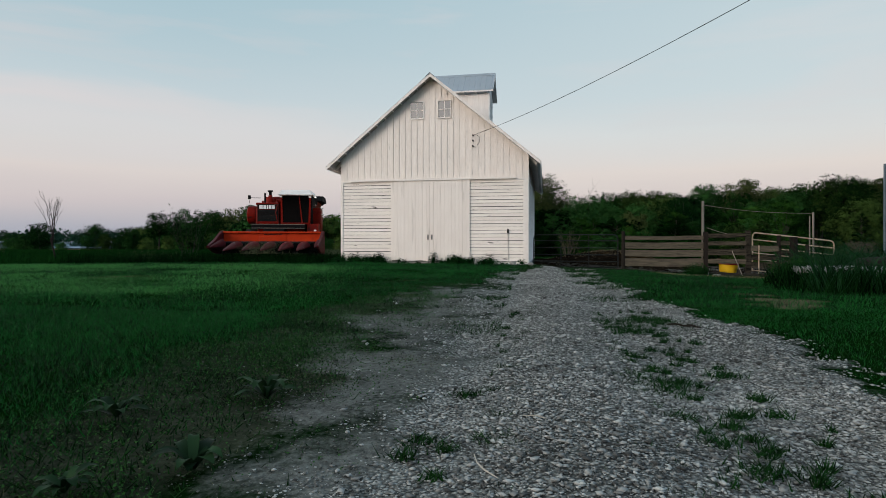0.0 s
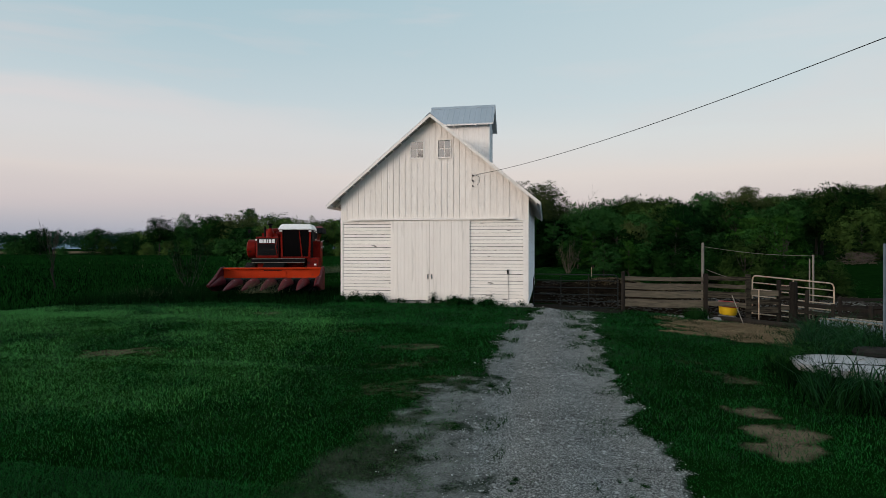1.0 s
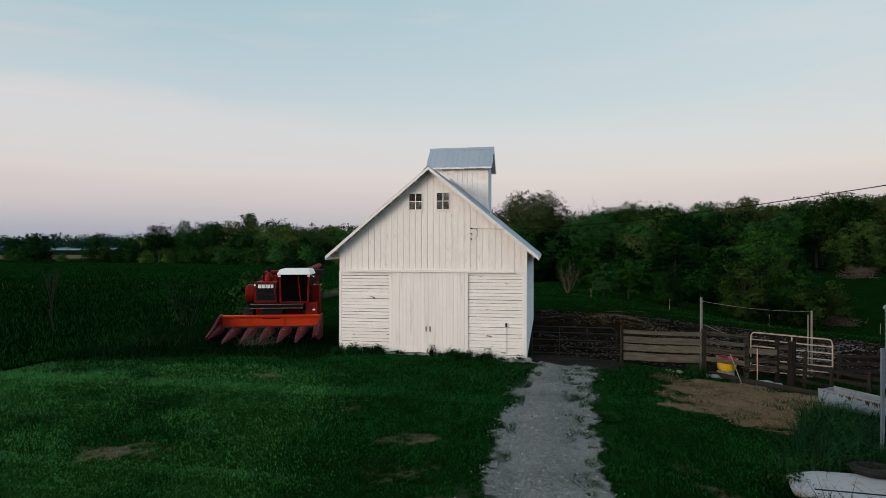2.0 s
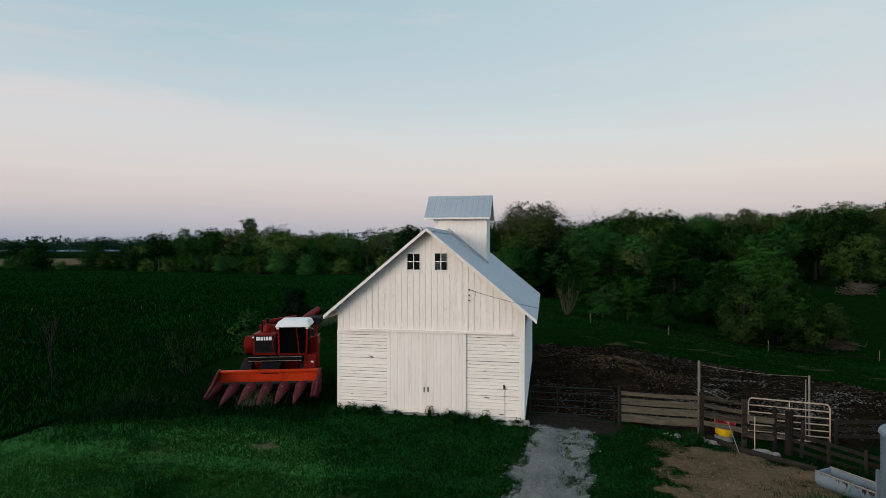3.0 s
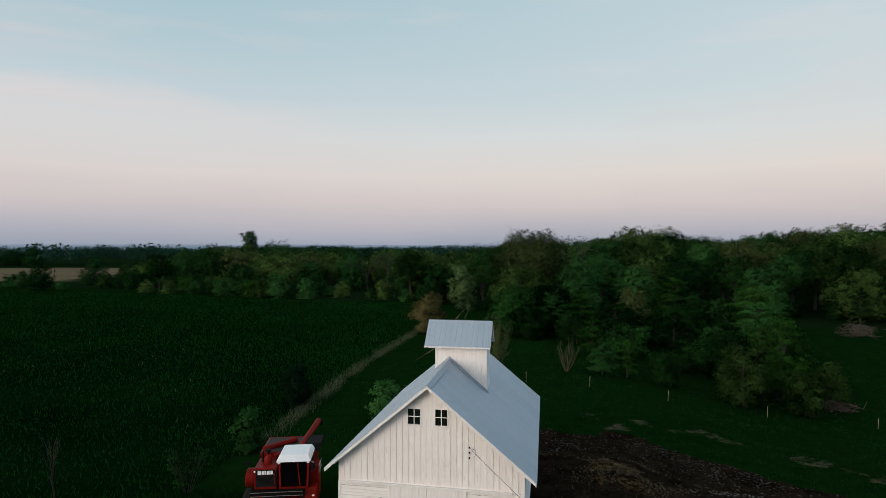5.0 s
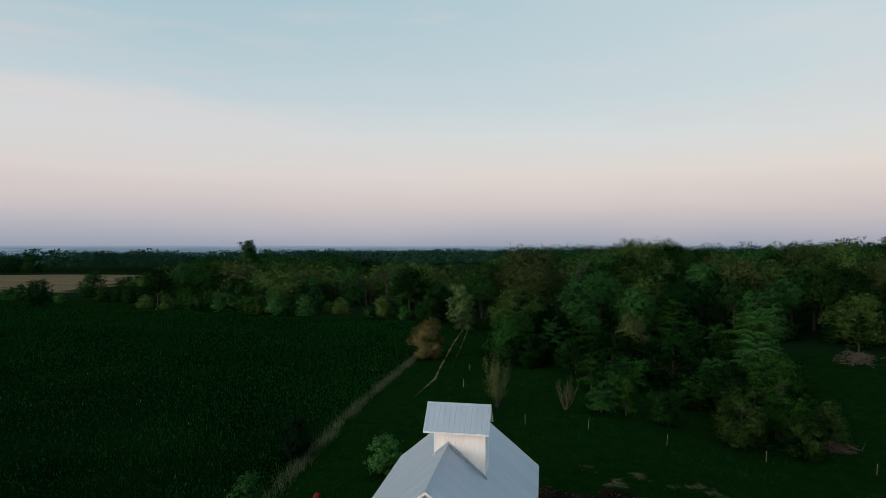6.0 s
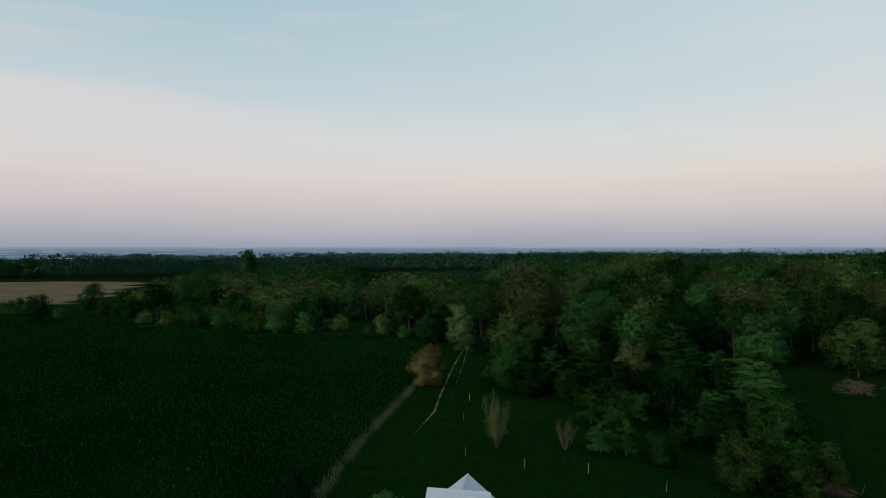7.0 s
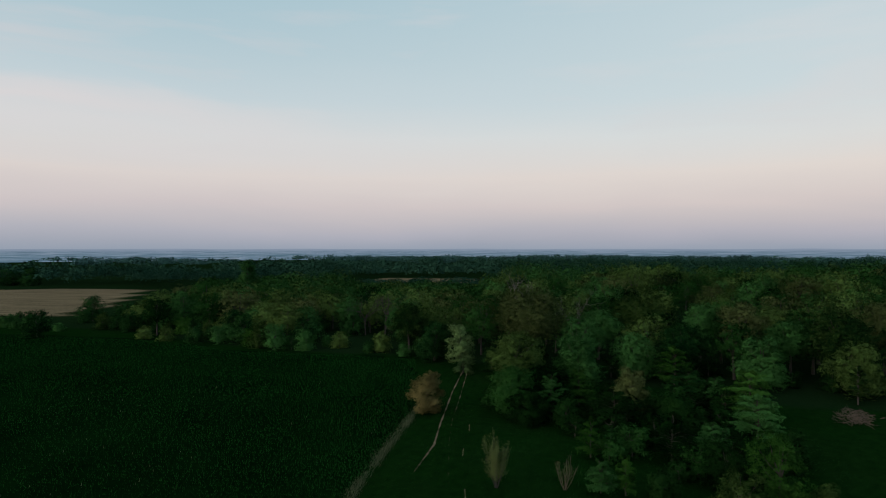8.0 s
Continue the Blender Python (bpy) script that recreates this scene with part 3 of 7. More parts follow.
def ground_material():
    m = bpy.data.materials.new("ground_cover")
    m.use_nodes = True
    t = m.node_tree
    p = t.nodes["Principled BSDF"]
    p.inputs["Specular IOR Level"].default_value = 0.0
    p.inputs["Roughness"].default_value = 0.95
    pos = t.nodes.new("ShaderNodeNewGeometry").outputs["Position"]

    def noise_tex(scale, detail=6, rough=.6):
        n = t.nodes.new("ShaderNodeTexNoise")
        n.inputs["Scale"].default_value, n.inputs["Detail"].default_value, n.inputs["Roughness"].default_value = scale, detail, rough
        t.links.new(pos, n.inputs[0])
        return n.outputs[0]

    fine, mid, wide, vast, speck = noise_tex(38), noise_tex(6), noise_tex(.8), noise_tex(.07), noise_tex(160, 3)

    rowmap = t.nodes.new("ShaderNodeMapping")
    rowmap.inputs["Rotation"].default_value = (0, 0, radians(38))
    rowmap.inputs["Scale"].default_value = (.02, .55, .1)
    t.links.new(pos, rowmap.inputs[0])
    rown = t.nodes.new("ShaderNodeTexNoise")
    rown.inputs["Scale"].default_value, rown.inputs["Detail"].default_value = 1.0, 5
    t.links.new(rowmap.outputs[0], rown.inputs[0])
    rows_tex = rown.outputs[0]

    def two(a, b, f, lo=.3, hi=.7):
        r = ramp(t, [(lo, [.62 * v for v in a]), (hi, [.62 * v for v in b])])
        t.links.new(f, r.inputs[0])
        return r.outputs[0]

    def mix(fac, a, b):
        n = t.nodes.new("ShaderNodeMix")
        n.data_type = "RGBA"
        t.links.new(fac, n.inputs["Factor"])
        t.links.new(a, n.inputs[6])
        t.links.new(b, n.inputs[7])
        return n.outputs[2]

    cells = t.nodes.new("ShaderNodeTexVoronoi")
    cells.inputs["Scale"].default_value = 62
    t.links.new(pos, cells.inputs["Vector"])
    cell_tone = t.nodes.new("ShaderNodeSeparateColor")
    t.links.new(cells.outputs["Color"], cell_tone.inputs[0])
    pebble = math_node(t, "MULTIPLY", math_node(t, "SUBTRACT", 1.15, math_node(t, "MULTIPLY", cells.outputs["Distance"], 1.5), clamp=True), math_node(t, "MULTIPLY_ADD", cell_tone.outputs[0], .75, .25))
    grit = math_node(t, "ADD", math_node(t, "MULTIPLY", fine, .5), math_node(t, "MULTIPLY", mid, .5))
    soft = math_node(t, "ADD", math_node(t, "MULTIPLY", mid, .5), math_node(t, "MULTIPLY", wide, .5))
    lawn = two((0.0008, 0.009, 0.0015), (0.0079, 0.0382, 0.006), math_node(t, "ADD", math_node(t, "MULTIPLY", soft, .6), math_node(t, "MULTIPLY", fine, .4)), .36, .66)
    col = mix(math_node(t, "MULTIPLY", two((0, 0, 0), (1, 1, 1), vast, .42, .62), .65), lawn, two((.001, .010, .002), (.011, .034, .008), soft))
    layers = [("pale", two((0.0014, 0.0126, 0.0021), (0.021, 0.0672, 0.0112), grit, .36, .66)),
              ("wood", two((.003, .012, .004), (.013, .034, .011), mid)),
              ("rank", two((.002, .011, .003), (.010, .032, .007), grit)),
              ("crop", two((0.0005, 0.0051, 0.0012), (0.0029, 0.0179, 0.0035), math_node(t, "ADD", math_node(t, "MULTIPLY", soft, .5), math_node(t, "MULTIPLY", vast, .5)), .38, .62)),
              ("stub", two((.10, .082, .048), (.26, .205, .125), math_node(t, "ADD", math_node(t, "MULTIPLY", rows_tex, .6), math_node(t, "MULTIPLY", wide, .4)), .38, .62)),
              ("mud", two((.003, .0022, .0018), (.036, .025, .017), math_node(t, "ADD", math_node(t, "MULTIPLY", mid, .45), math_node(t, "MULTIPLY", wide, .55)), .36, .66)),
              ("heap", two((0.0062, 0.0037, 0.0019), (0.186, 0.1178, 0.0558), math_node(t, "ADD", math_node(t, "MULTIPLY", grit, .6), math_node(t, "MULTIPLY", mid, .4)), .44, .68)),
              ("gate_mud", two((.012, .011, .009), (.060, .052, .043), grit)),
              ("bare", two((.06, .047, .032), (.27, .213, .142), math_node(t, "ADD", math_node(t, "MULTIPLY", soft, .5), math_node(t, "MULTIPLY", fine, .5)), .36, .66)),
              ("straw", two((0.048, 0.0352, 0.02), (0.32, 0.2224, 0.1296), math_node(t, "ADD", math_node(t, "MULTIPLY", soft, .55), math_node(t, "MULTIPLY", fine, .45)), .36, .68)),
              ("dirt", two((.007, .016, .007), (.098, .112, .078), math_node(t, "ADD", math_node(t, "MULTIPLY", soft, .7), math_node(t, "MULTIPLY", fine, .3)), .38, .64)),
              ("dust", two((0.046, 0.049, 0.045), (0.385, 0.408, 0.385), math_node(t, "ADD", math_node(t, "MULTIPLY", soft, .45), math_node(t, "ADD", math_node(t, "MULTIPLY", fine, .35), math_node(t, "MULTIPLY", speck, .2))), .38, .66)),
              ("gravel", two((0.0993, 0.1045, 0.1005), (0.90, 0.94, 0.905), math_node(t, "ADD", math_node(t, "MULTIPLY", pebble, .62), math_node(t, "MULTIPLY", math_node(t, "ADD", math_node(t, "MULTIPLY", mid, .4), math_node(t, "MULTIPLY", wide, .6)), .38)), .2, .80)),
              ("packed", two((0.0748, 0.077, 0.0745), (0.2992, 0.312, 0.3024), math_node(t, "ADD", math_node(t, "MULTIPLY", pebble, .5), math_node(t, "MULTIPLY", soft, .5)), .25, .75))]
    for key, c in layers:
        at = t.nodes.new("ShaderNodeAttribute")
        at.attribute_name = "z_" + key
        edge = math_node(t, "ADD", at.outputs["Fac"], math_node(t, "MULTIPLY", math_node(t, "SUBTRACT", math_node(t, "ADD", math_node(t, "MULTIPLY", wide, .45), math_node(t, "ADD", math_node(t, "MULTIPLY", mid, .35), math_node(t, "MULTIPLY", fine, .2))), .5), 2.0))
        f = math_node(t, "MULTIPLY", math_node(t, "MULTIPLY_ADD", math_node(t, "SUBTRACT", edge, .5), 3.0, .5, clamp=True), math_node(t, "MULTIPLY", at.outputs["Fac"], 1.5, clamp=True), clamp=True)
        col = mix(f, col, c)
    t.links.new(col, p.inputs["Base Color"])
    b = t.nodes.new("ShaderNodeBump")
    b.inputs["Strength"].default_value, b.inputs["Distance"].default_value = .8, .03
    gat = t.nodes.new("ShaderNodeAttribute")
    gat.attribute_name = "z_gravel"
    height = math_node(t, "ADD", grit, math_node(t, "MULTIPLY", pebble, math_node(t, "MULTIPLY", gat.outputs["Fac"], .9)))
    t.links.new(height, b.inputs["Height"])
    t.links.new(b.outputs[0], p.inputs["Normal"])
    return m


ground = link_mesh("ground", ground_me, ground_material())
tagged(ground, "grassy farmyard ground with gravel drive, crop field and muddy lot", "ground", kind="structure")

# low country along the horizon: glowing rings with the blue haze painted in
bd = bpy.data.materials.new("painted_haze_glow")
bd.use_nodes = True
bt = bd.node_tree
bt.nodes.clear()
bpos = bt.nodes.new("ShaderNodeNewGeometry").outputs["Position"]
bmap = bt.nodes.new("ShaderNodeMapping")
bmap.inputs["Scale"].default_value = (.0048, .0048, .34)
bt.links.new(bpos, bmap.inputs[0])
bno = bt.nodes.new("ShaderNodeTexNoise")
bno.inputs["Scale"].default_value, bno.inputs["Detail"].default_value, bno.inputs["Roughness"].default_value = 2.4, 8, .66
bt.links.new(bmap.outputs[0], bno.inputs[0])
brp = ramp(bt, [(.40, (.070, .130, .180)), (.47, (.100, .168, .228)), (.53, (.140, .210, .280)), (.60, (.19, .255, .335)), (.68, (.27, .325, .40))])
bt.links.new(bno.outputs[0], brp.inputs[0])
bsp = bt.nodes.new("ShaderNodeSeparateXYZ")
bt.links.new(bpos, bsp.inputs[0])
# painted haze: the emission colour pales upwards into the sky's
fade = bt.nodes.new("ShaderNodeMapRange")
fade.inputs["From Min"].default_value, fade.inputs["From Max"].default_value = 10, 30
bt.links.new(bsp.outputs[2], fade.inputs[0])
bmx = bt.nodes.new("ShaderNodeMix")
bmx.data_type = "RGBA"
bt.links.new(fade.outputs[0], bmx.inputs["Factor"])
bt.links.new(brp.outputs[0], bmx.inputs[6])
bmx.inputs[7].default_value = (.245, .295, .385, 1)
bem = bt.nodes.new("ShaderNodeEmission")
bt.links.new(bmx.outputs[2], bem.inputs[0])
bo = bt.nodes.new("ShaderNodeOutputMaterial")
bt.links.new(bem.outputs[0], bo.inputs[0])
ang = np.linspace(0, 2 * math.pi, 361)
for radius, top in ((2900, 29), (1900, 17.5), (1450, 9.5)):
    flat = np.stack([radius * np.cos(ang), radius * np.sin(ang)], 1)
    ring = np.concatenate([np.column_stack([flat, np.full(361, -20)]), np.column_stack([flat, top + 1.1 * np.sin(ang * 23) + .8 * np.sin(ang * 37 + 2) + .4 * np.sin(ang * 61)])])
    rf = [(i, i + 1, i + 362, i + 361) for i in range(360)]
    tagged(link_mesh("backdrop", mesh_np("backdrop", ring, rf), bd), "glowing backdrop ring of distant plain with the haze painted in", "backdrop", kind="structure")

# the farm track beyond the barn: a strip of grass with bare wheel ruts worn into it
ys = np.concatenate([np.linspace(33, 66, 110), np.linspace(66.4, 107, 90)])
xs = np.arange(-16.2, -4.2, .1)
TX, TY = np.meshgrid(xs, ys)
first = np.interp(TY, [43, 50, 56, 67, 85, 105], [-11.2, -10.9, -10.7, -11.8, -12.9, -13.3])
second = np.interp(TY, [33, 40, 57, 69, 81, 105], [-5.0, -5.9, -8.7, -10.2, -10.8, -12.3])
rut_1 = np.exp(-((TX - first) / .21) ** 2) * sstep(41, 50, TY) * (.72 + .25 * np.sin(TY * .37) * np.sin(TY * .91 + 1))
rut_2 = np.exp(-((TX - second) / .18) ** 2) * np.interp(TY, [36, 60, 75, 95], [.30, .40, .55, .78]) * (.8 + .35 * np.sin(TY * .53 + 2) * np.sin(TY * 1.3))
tread = np.exp(-((TX - .5 * (first + second)) / 1.7) ** 2)
strip = mesh_np("farm_track", np.stack([TX, TY, land(TX, TY) + .05 * np.minimum(1, 2 * np.minimum(TX + 16.2, -4.3 - TX)) - .01], -1).reshape(-1, 3),
                (np.arange(len(ys) - 1)[:, None, None] * len(xs) + np.arange(len(xs) - 1)[None, :, None] + np.array([0, 1, len(xs) + 1, len(xs)])[None, None]).reshape(-1, 4))
for key, val in (("z_bare", np.clip(np.maximum(rut_1, rut_2), 0, .9)), ("z_pale", .42 * tread * (.7 + .5 * fuzz(TX, TY, .5, 2.)))):
    a_ = strip.attributes.new(key, "FLOAT", "POINT")
    a_.data.foreach_set("value", val.astype(np.float32).ravel())
strip.shade_smooth()
tagged(link_mesh("farm_track", strip, ground.data.materials[0]), "grassy farm track with pale worn wheel ruts", "track", kind="structure")

# ---------------------------------------------------------------- the barn
HALF, LONG = 4.144, 13.0          # half its width, its length
RIDGE, PITCH = 8.0, 0.827         # underside of the roof at the ridge, fall per metre
EAVE_X = 4.62
barn = empty("barn", pose(0, 0, 0), "white painted wooden corn crib barn with cupola and metal roof", "barn")


def rake(x):
    return RIDGE - PITCH * abs(x)


WINDOWS = ((-.93, -.37, 6.28, 6.97), (.30, .83, 6.28, 6.99))

bm = bmesh.new()
prism(bm, [(-4.12, 3.55), (-.93, 3.55), (-.93, rake(.93)), (-4.12, rake(4.12))], .03, .15)
prism(bm, [(.83, 3.55), (4.12, 3.55), (4.12, rake(4.12)), (.83, rake(.83))], .03, .15)
prism(bm, [(-.37, 3.55), (.30, 3.55), (.30, rake(.3)), (0, RIDGE), (-.37, rake(.37))], .03, .15)
for x0, x1, z0, z1 in WINDOWS:
    prism(bm, [(x0, 3.55), (x1, 3.55), (x1, z0), (x0, z0)], .03, .15)
    prism(bm, [(x0, z1), (x1, z1), (x1, rake(x1)), (x0, rake(x0))], .03, .15)
front_wall = part("front_wall", bm, WHITE, barn)

# solid backing coloured as inside shade, seen through the gaps between siding boards
bm = box(bmesh.new(), -4.12, 4.12, .045, .15, .02, 3.548)
part("lower_wall", bm, INSIDE_SHADE, barn, "dark backing sheet behind the siding, the crib's inside shade in its colour")
bm = bmesh.new()
for s in (-1, 1):
    box(bm, s * 4.12, s * 4.0, .15, LONG, .02, rake(4.12))
prism(bm, [(-4.12, .02), (4.12, .02), (4.12, rake(4.12)), (0, RIDGE), (-4.12, rake(4.12))], LONG, LONG + .12)
side_wall = part("side_wall", bm, WHITE, barn)
bm = bmesh.new()
box(bm, -4.11, 4.11, .02, LONG + .1, -.6, .03, .02)
part("foundation", bm, CONCRETE, barn, "rough concrete footing")

# roof deck, rake boards, lookouts
bm = bmesh.new()
for s in (-1, 1):
    prism(bm, [(0, RIDGE), (s * EAVE_X, RIDGE - PITCH * EAVE_X), (s * EAVE_X, RIDGE - PITCH * EAVE_X + .07), (0, RIDGE + .07)], -.38, LONG + .35)
deck = part("roof_deck", bm, UNDER, barn, "bare board roof deck under the metal")
for s in (-1, 1):
    for yy in (-.415, LONG + .352):
        bm = bmesh.new()
        prism(bm, [(0, RIDGE - .05), (s * 4.66, RIDGE - PITCH * 4.66 - .05), (s * 4.66, RIDGE - PITCH * 4.66 + .10), (0, RIDGE + .10)], yy, yy + .032)
        part("rake_board", bm, TRIM, deck)
    bm = bmesh.new()
    box(bm, s * 4.63, s * 4.66, -.38, LONG + .35, RIDGE - PITCH * 4.64 - .08, RIDGE - PITCH * 4.64 + .07)
    part("eave_board", bm, TRIM, deck)
bm = bmesh.new()
box(bm, -.02, .02, -.375, .03, -.066, 0)
look_me = bpy.data.meshes.new("lookout")
bm.to_mesh(look_me)
bm.free()
for s in (-1,):
    for i in range(13):
        xx = s * (.25 + .36 * i)
        o = link_mesh("lookout", look_me, TRIM, deck)
        o.matrix_basis = pose(xx, 0, rake(xx) - .003, 0, s * math.degrees(math.atan(PITCH)), 0)
for s in (-1, 1):
    bm = bmesh.new()
    box(bm, -.04, .04, -.06, .06, -.11, 0)
    tail = bpy.data.meshes.new("rafter_tail")
    bmesh.ops.transform(bm, matrix=Matrix.Diagonal((5.5, .4, 1, 1)), verts=bm.verts)
    bm.to_mesh(tail)
    bm.free()
    for i in range(22):
        o = link_mesh("rafter_tail", tail, TRIM, deck)
        o.matrix_basis = pose(s * 4.36, .3 + .6 * i, rake(4.36) - .003, 0, s * math.degrees(math.atan(PITCH)), 0)


def sheet(bm, width, length, ribs, rib=.018):
    """A ribbed roofing sheet: x runs along the eave, y down the slope."""
    prof = [(0, 0)]
    step = width / ribs
    for i in range(ribs):
        c = step * (i + .5)
        prof += [(c - .03, 0), (c - .012, rib), (c + .012, rib), (c + .03, 0)]
    prof.append((width, 0))
    top = [[bm.verts.new((x, y, h)) for x, h in prof] for y in (0, length)]
    low = [[bm.verts.new((x, y, h - .006)) for x, h in prof] for y in (0, length)]
    for k in range(len(prof) - 1):
        bm.faces.new((top[0][k], top[0][k + 1], top[1][k + 1], top[1][k]))
        bm.faces.new((low[0][k], low[1][k], low[1][k + 1], low[0][k + 1]))
        bm.faces.new((top[0][k], low[0][k], low[0][k + 1], top[0][k + 1]))
        bm.faces.new((top[1][k], top[1][k + 1], low[1][k + 1], low[1][k]))
    return bm


slope_len = math.hypot(4.69, 4.69 * PITCH)
bm = sheet(bmesh.new(), .862, slope_len, 3, .008)
sheet_me = bpy.data.meshes.new("roof_sheet")
bmesh.ops.recalc_face_normals(bm, faces=bm.faces)
bm.to_mesh(sheet_me)
bm.free()
for s in (-1, 1):
    down = Vector((s, 0, -PITCH)).normalized()
    for i in range(16):
        along = Vector((0, 1, 0))
        o = link_mesh("roof_sheet", sheet_me, GALV, deck)
        xa = along if s < 0 else -along
        za = xa.cross(down)
        base_y = -.42 + .8625 * i + (0 if s < 0 else .862)
        m = Matrix((xa, down, za)).transposed().to_4x4()
        o.matrix_basis = Matrix.Translation((0, base_y, RIDGE + .085 + .0012 * (i % 2))) @ m
bm = bmesh.new()
prism(bm, [(-.20, RIDGE - .055), (0, RIDGE + .115), (.20, RIDGE - .055), (.20, RIDGE - .035), (0, RIDGE + .135), (-.20, RIDGE - .035)], -.43, LONG + .38)
part("ridge_cap", bm, GALV, deck)

# boards and battens of the gable
n_b = 31
bw = 2 * HALF / n_b


def board_piece(name, x0, x1, z0, top, y0, y1, mat, parent, cut=0.0):
    bm = bmesh.new()
    t0, t1 = (top(x0), top(x1)) if callable(top) else (top, top)
    out = [(x0, z0), (x1, z0), (x1, t1 - cut)]
    if callable(top) and x0 < 0 < x1:
        out.append((0, top(0) - cut))
    out.append((x0, t0 - cut))
    prism(bm, out, y0, y1)
    return part(name, bm, mat, parent)


for i in range(n_b):
    x0, x1 = -HALF + bw * i + .003, -HALF + bw * (i + 1) - .003
    pieces = [(x0, x1, 3.56, None)]
    for wx0, wx1, wz0, wz1 in WINDOWS:
        if x1 > wx0 and x0 < wx1:
            nxt = []
            for a, b, z0, z1 in pieces:
                if a < wx0:
                    nxt.append((a, wx0, z0, z1))
                if b > wx1:
                    nxt.append((wx1, b, z0, z1))
                nxt.append((max(a, wx0), min(b, wx1), z0, wz0))
                nxt.append((max(a, wx0), min(b, wx1), wz1, None))
            pieces = [q for q in nxt if q[1] - q[0] > .012]
    jit = random.uniform(-.003, .003)
    for a, b, z0, z1 in pieces:
        board_piece("board", a, b, z0, rake if z1 is None else z1, jit, .03, WHITE, front_wall, .01 if z1 is None else 0)
for i in range(1, n_b):
    xc = -HALF + bw * i
    spans = [(3.56, None)]
    for wx0, wx1, wz0, wz1 in WINDOWS:
        if wx0 - .06 < xc < wx1 + .06:
            spans = [(3.56, wz0 - .05), (wz1 + .05, None)]
    for z0, z1 in spans:
        board_piece("batten", xc - .024, xc + .024, z0, rake if z1 is None else z1, -.016, -.004, WHITE, front_wall, .02 if z1 is None else 0)

# lap siding of the lower front, both panels
LAP = .146


def lap_mesh(name, length):
    bm = bmesh.new()
    prism(bm, [(-.036, .007), (-.016, LAP - .006), (.004, LAP - .006), (.004, .007)], 0, length, "x")
    me = bpy.data.meshes.new(name)
    bmesh.ops.recalc_face_normals(bm, faces=bm.faces)
    bm.to_mesh(me)
    bm.free()
    return me


for x0, x1, low in ((-4.03, -1.80, .03), (1.66, 3.94, -.09)):
    me = lap_mesh("siding_board", x1 - x0)
    i, zz = 0, low
    while zz < 3.42:
        o = link_mesh("siding_board", me, WHITE_LAP, front_wall)
        o.matrix_basis = pose(x0, .02 + random.uniform(-.004, .003), zz, 0, random.uniform(-.16, .16), 0) @ Matrix.Diagonal((1, 1, random.choice((1, 1, .985, .97, .95, .92)), 1))
        i, zz = i + 1, zz + LAP
me = lap_mesh("siding_board", LONG - .1)
for i in range(31):
    o = link_mesh("siding_board", me, WHITE_LAP, side_wall)
    o.matrix_basis = pose(4.14, .1, .0 + LAP * i, 0, 0, 90)
for x0, x1 in ((-4.15, -4.03), (3.94, 4.15)):
    bm = box(bmesh.new(), x0, x1, -.03, .03, -.05, 3.56, .006)
    part("corner_board", bm, TRIM, front_wall)
bm = box(bmesh.new(), 4.14, 4.172, -.02, .12, -.05, rake(4.15) - .05, .005)
part("corner_board", bm, TRIM, side_wall)

# the door track and the two sliding doors
bm = bmesh.new()
box(bm, -3.66, 3.64, -.125, -.005, 3.545, 3.625, .008)
box(bm, -4.1, 4.1, -.035, .02, 3.50, 3.56, .004)
part("door_track", bm, TRIM, front_wall, "boxed wooden door track")
for x0, x1 in ((-1.83, -.075), (-.065, 1.68)):
    bm = bmesh.new()
    box(bm, x0, x1, -.035, -.012, .08, 3.53)
    door = part("sliding_door", bm, WHITE_DOOR, barn, "white boarded sliding door")
    w = (x1 - x0) / 11
    for i in range(11):
        bm = bmesh.new()
        box(bm, x0 + w * i + .0012, x0 + w * (i + 1) - .0012, -.066 + random.uniform(-.0015, .0015), -.035, .07 + random.uniform(-.02, .02), 3.54, .002)
        part("board", bm, WHITE_DOOR, door)
    side = 1 if x0 < -1 else -1
    hx = (x1 if side > 0 else x0) - side * .08
    bm = box(bmesh.new(), hx - .035, hx + .035, -.075, -.064, .98, 1.20, .004)
    handle = part("handle_plate", bm, GREYPOLE, door, "small weathered pull handle")
    bm = tube(bmesh.new(), [(hx, -.07, 1.03), (hx, -.105, 1.05), (hx, -.105, 1.13), (hx, -.07, 1.15)], .009, 6)
    part("pull_bar", bm, GALV_DULL, handle)

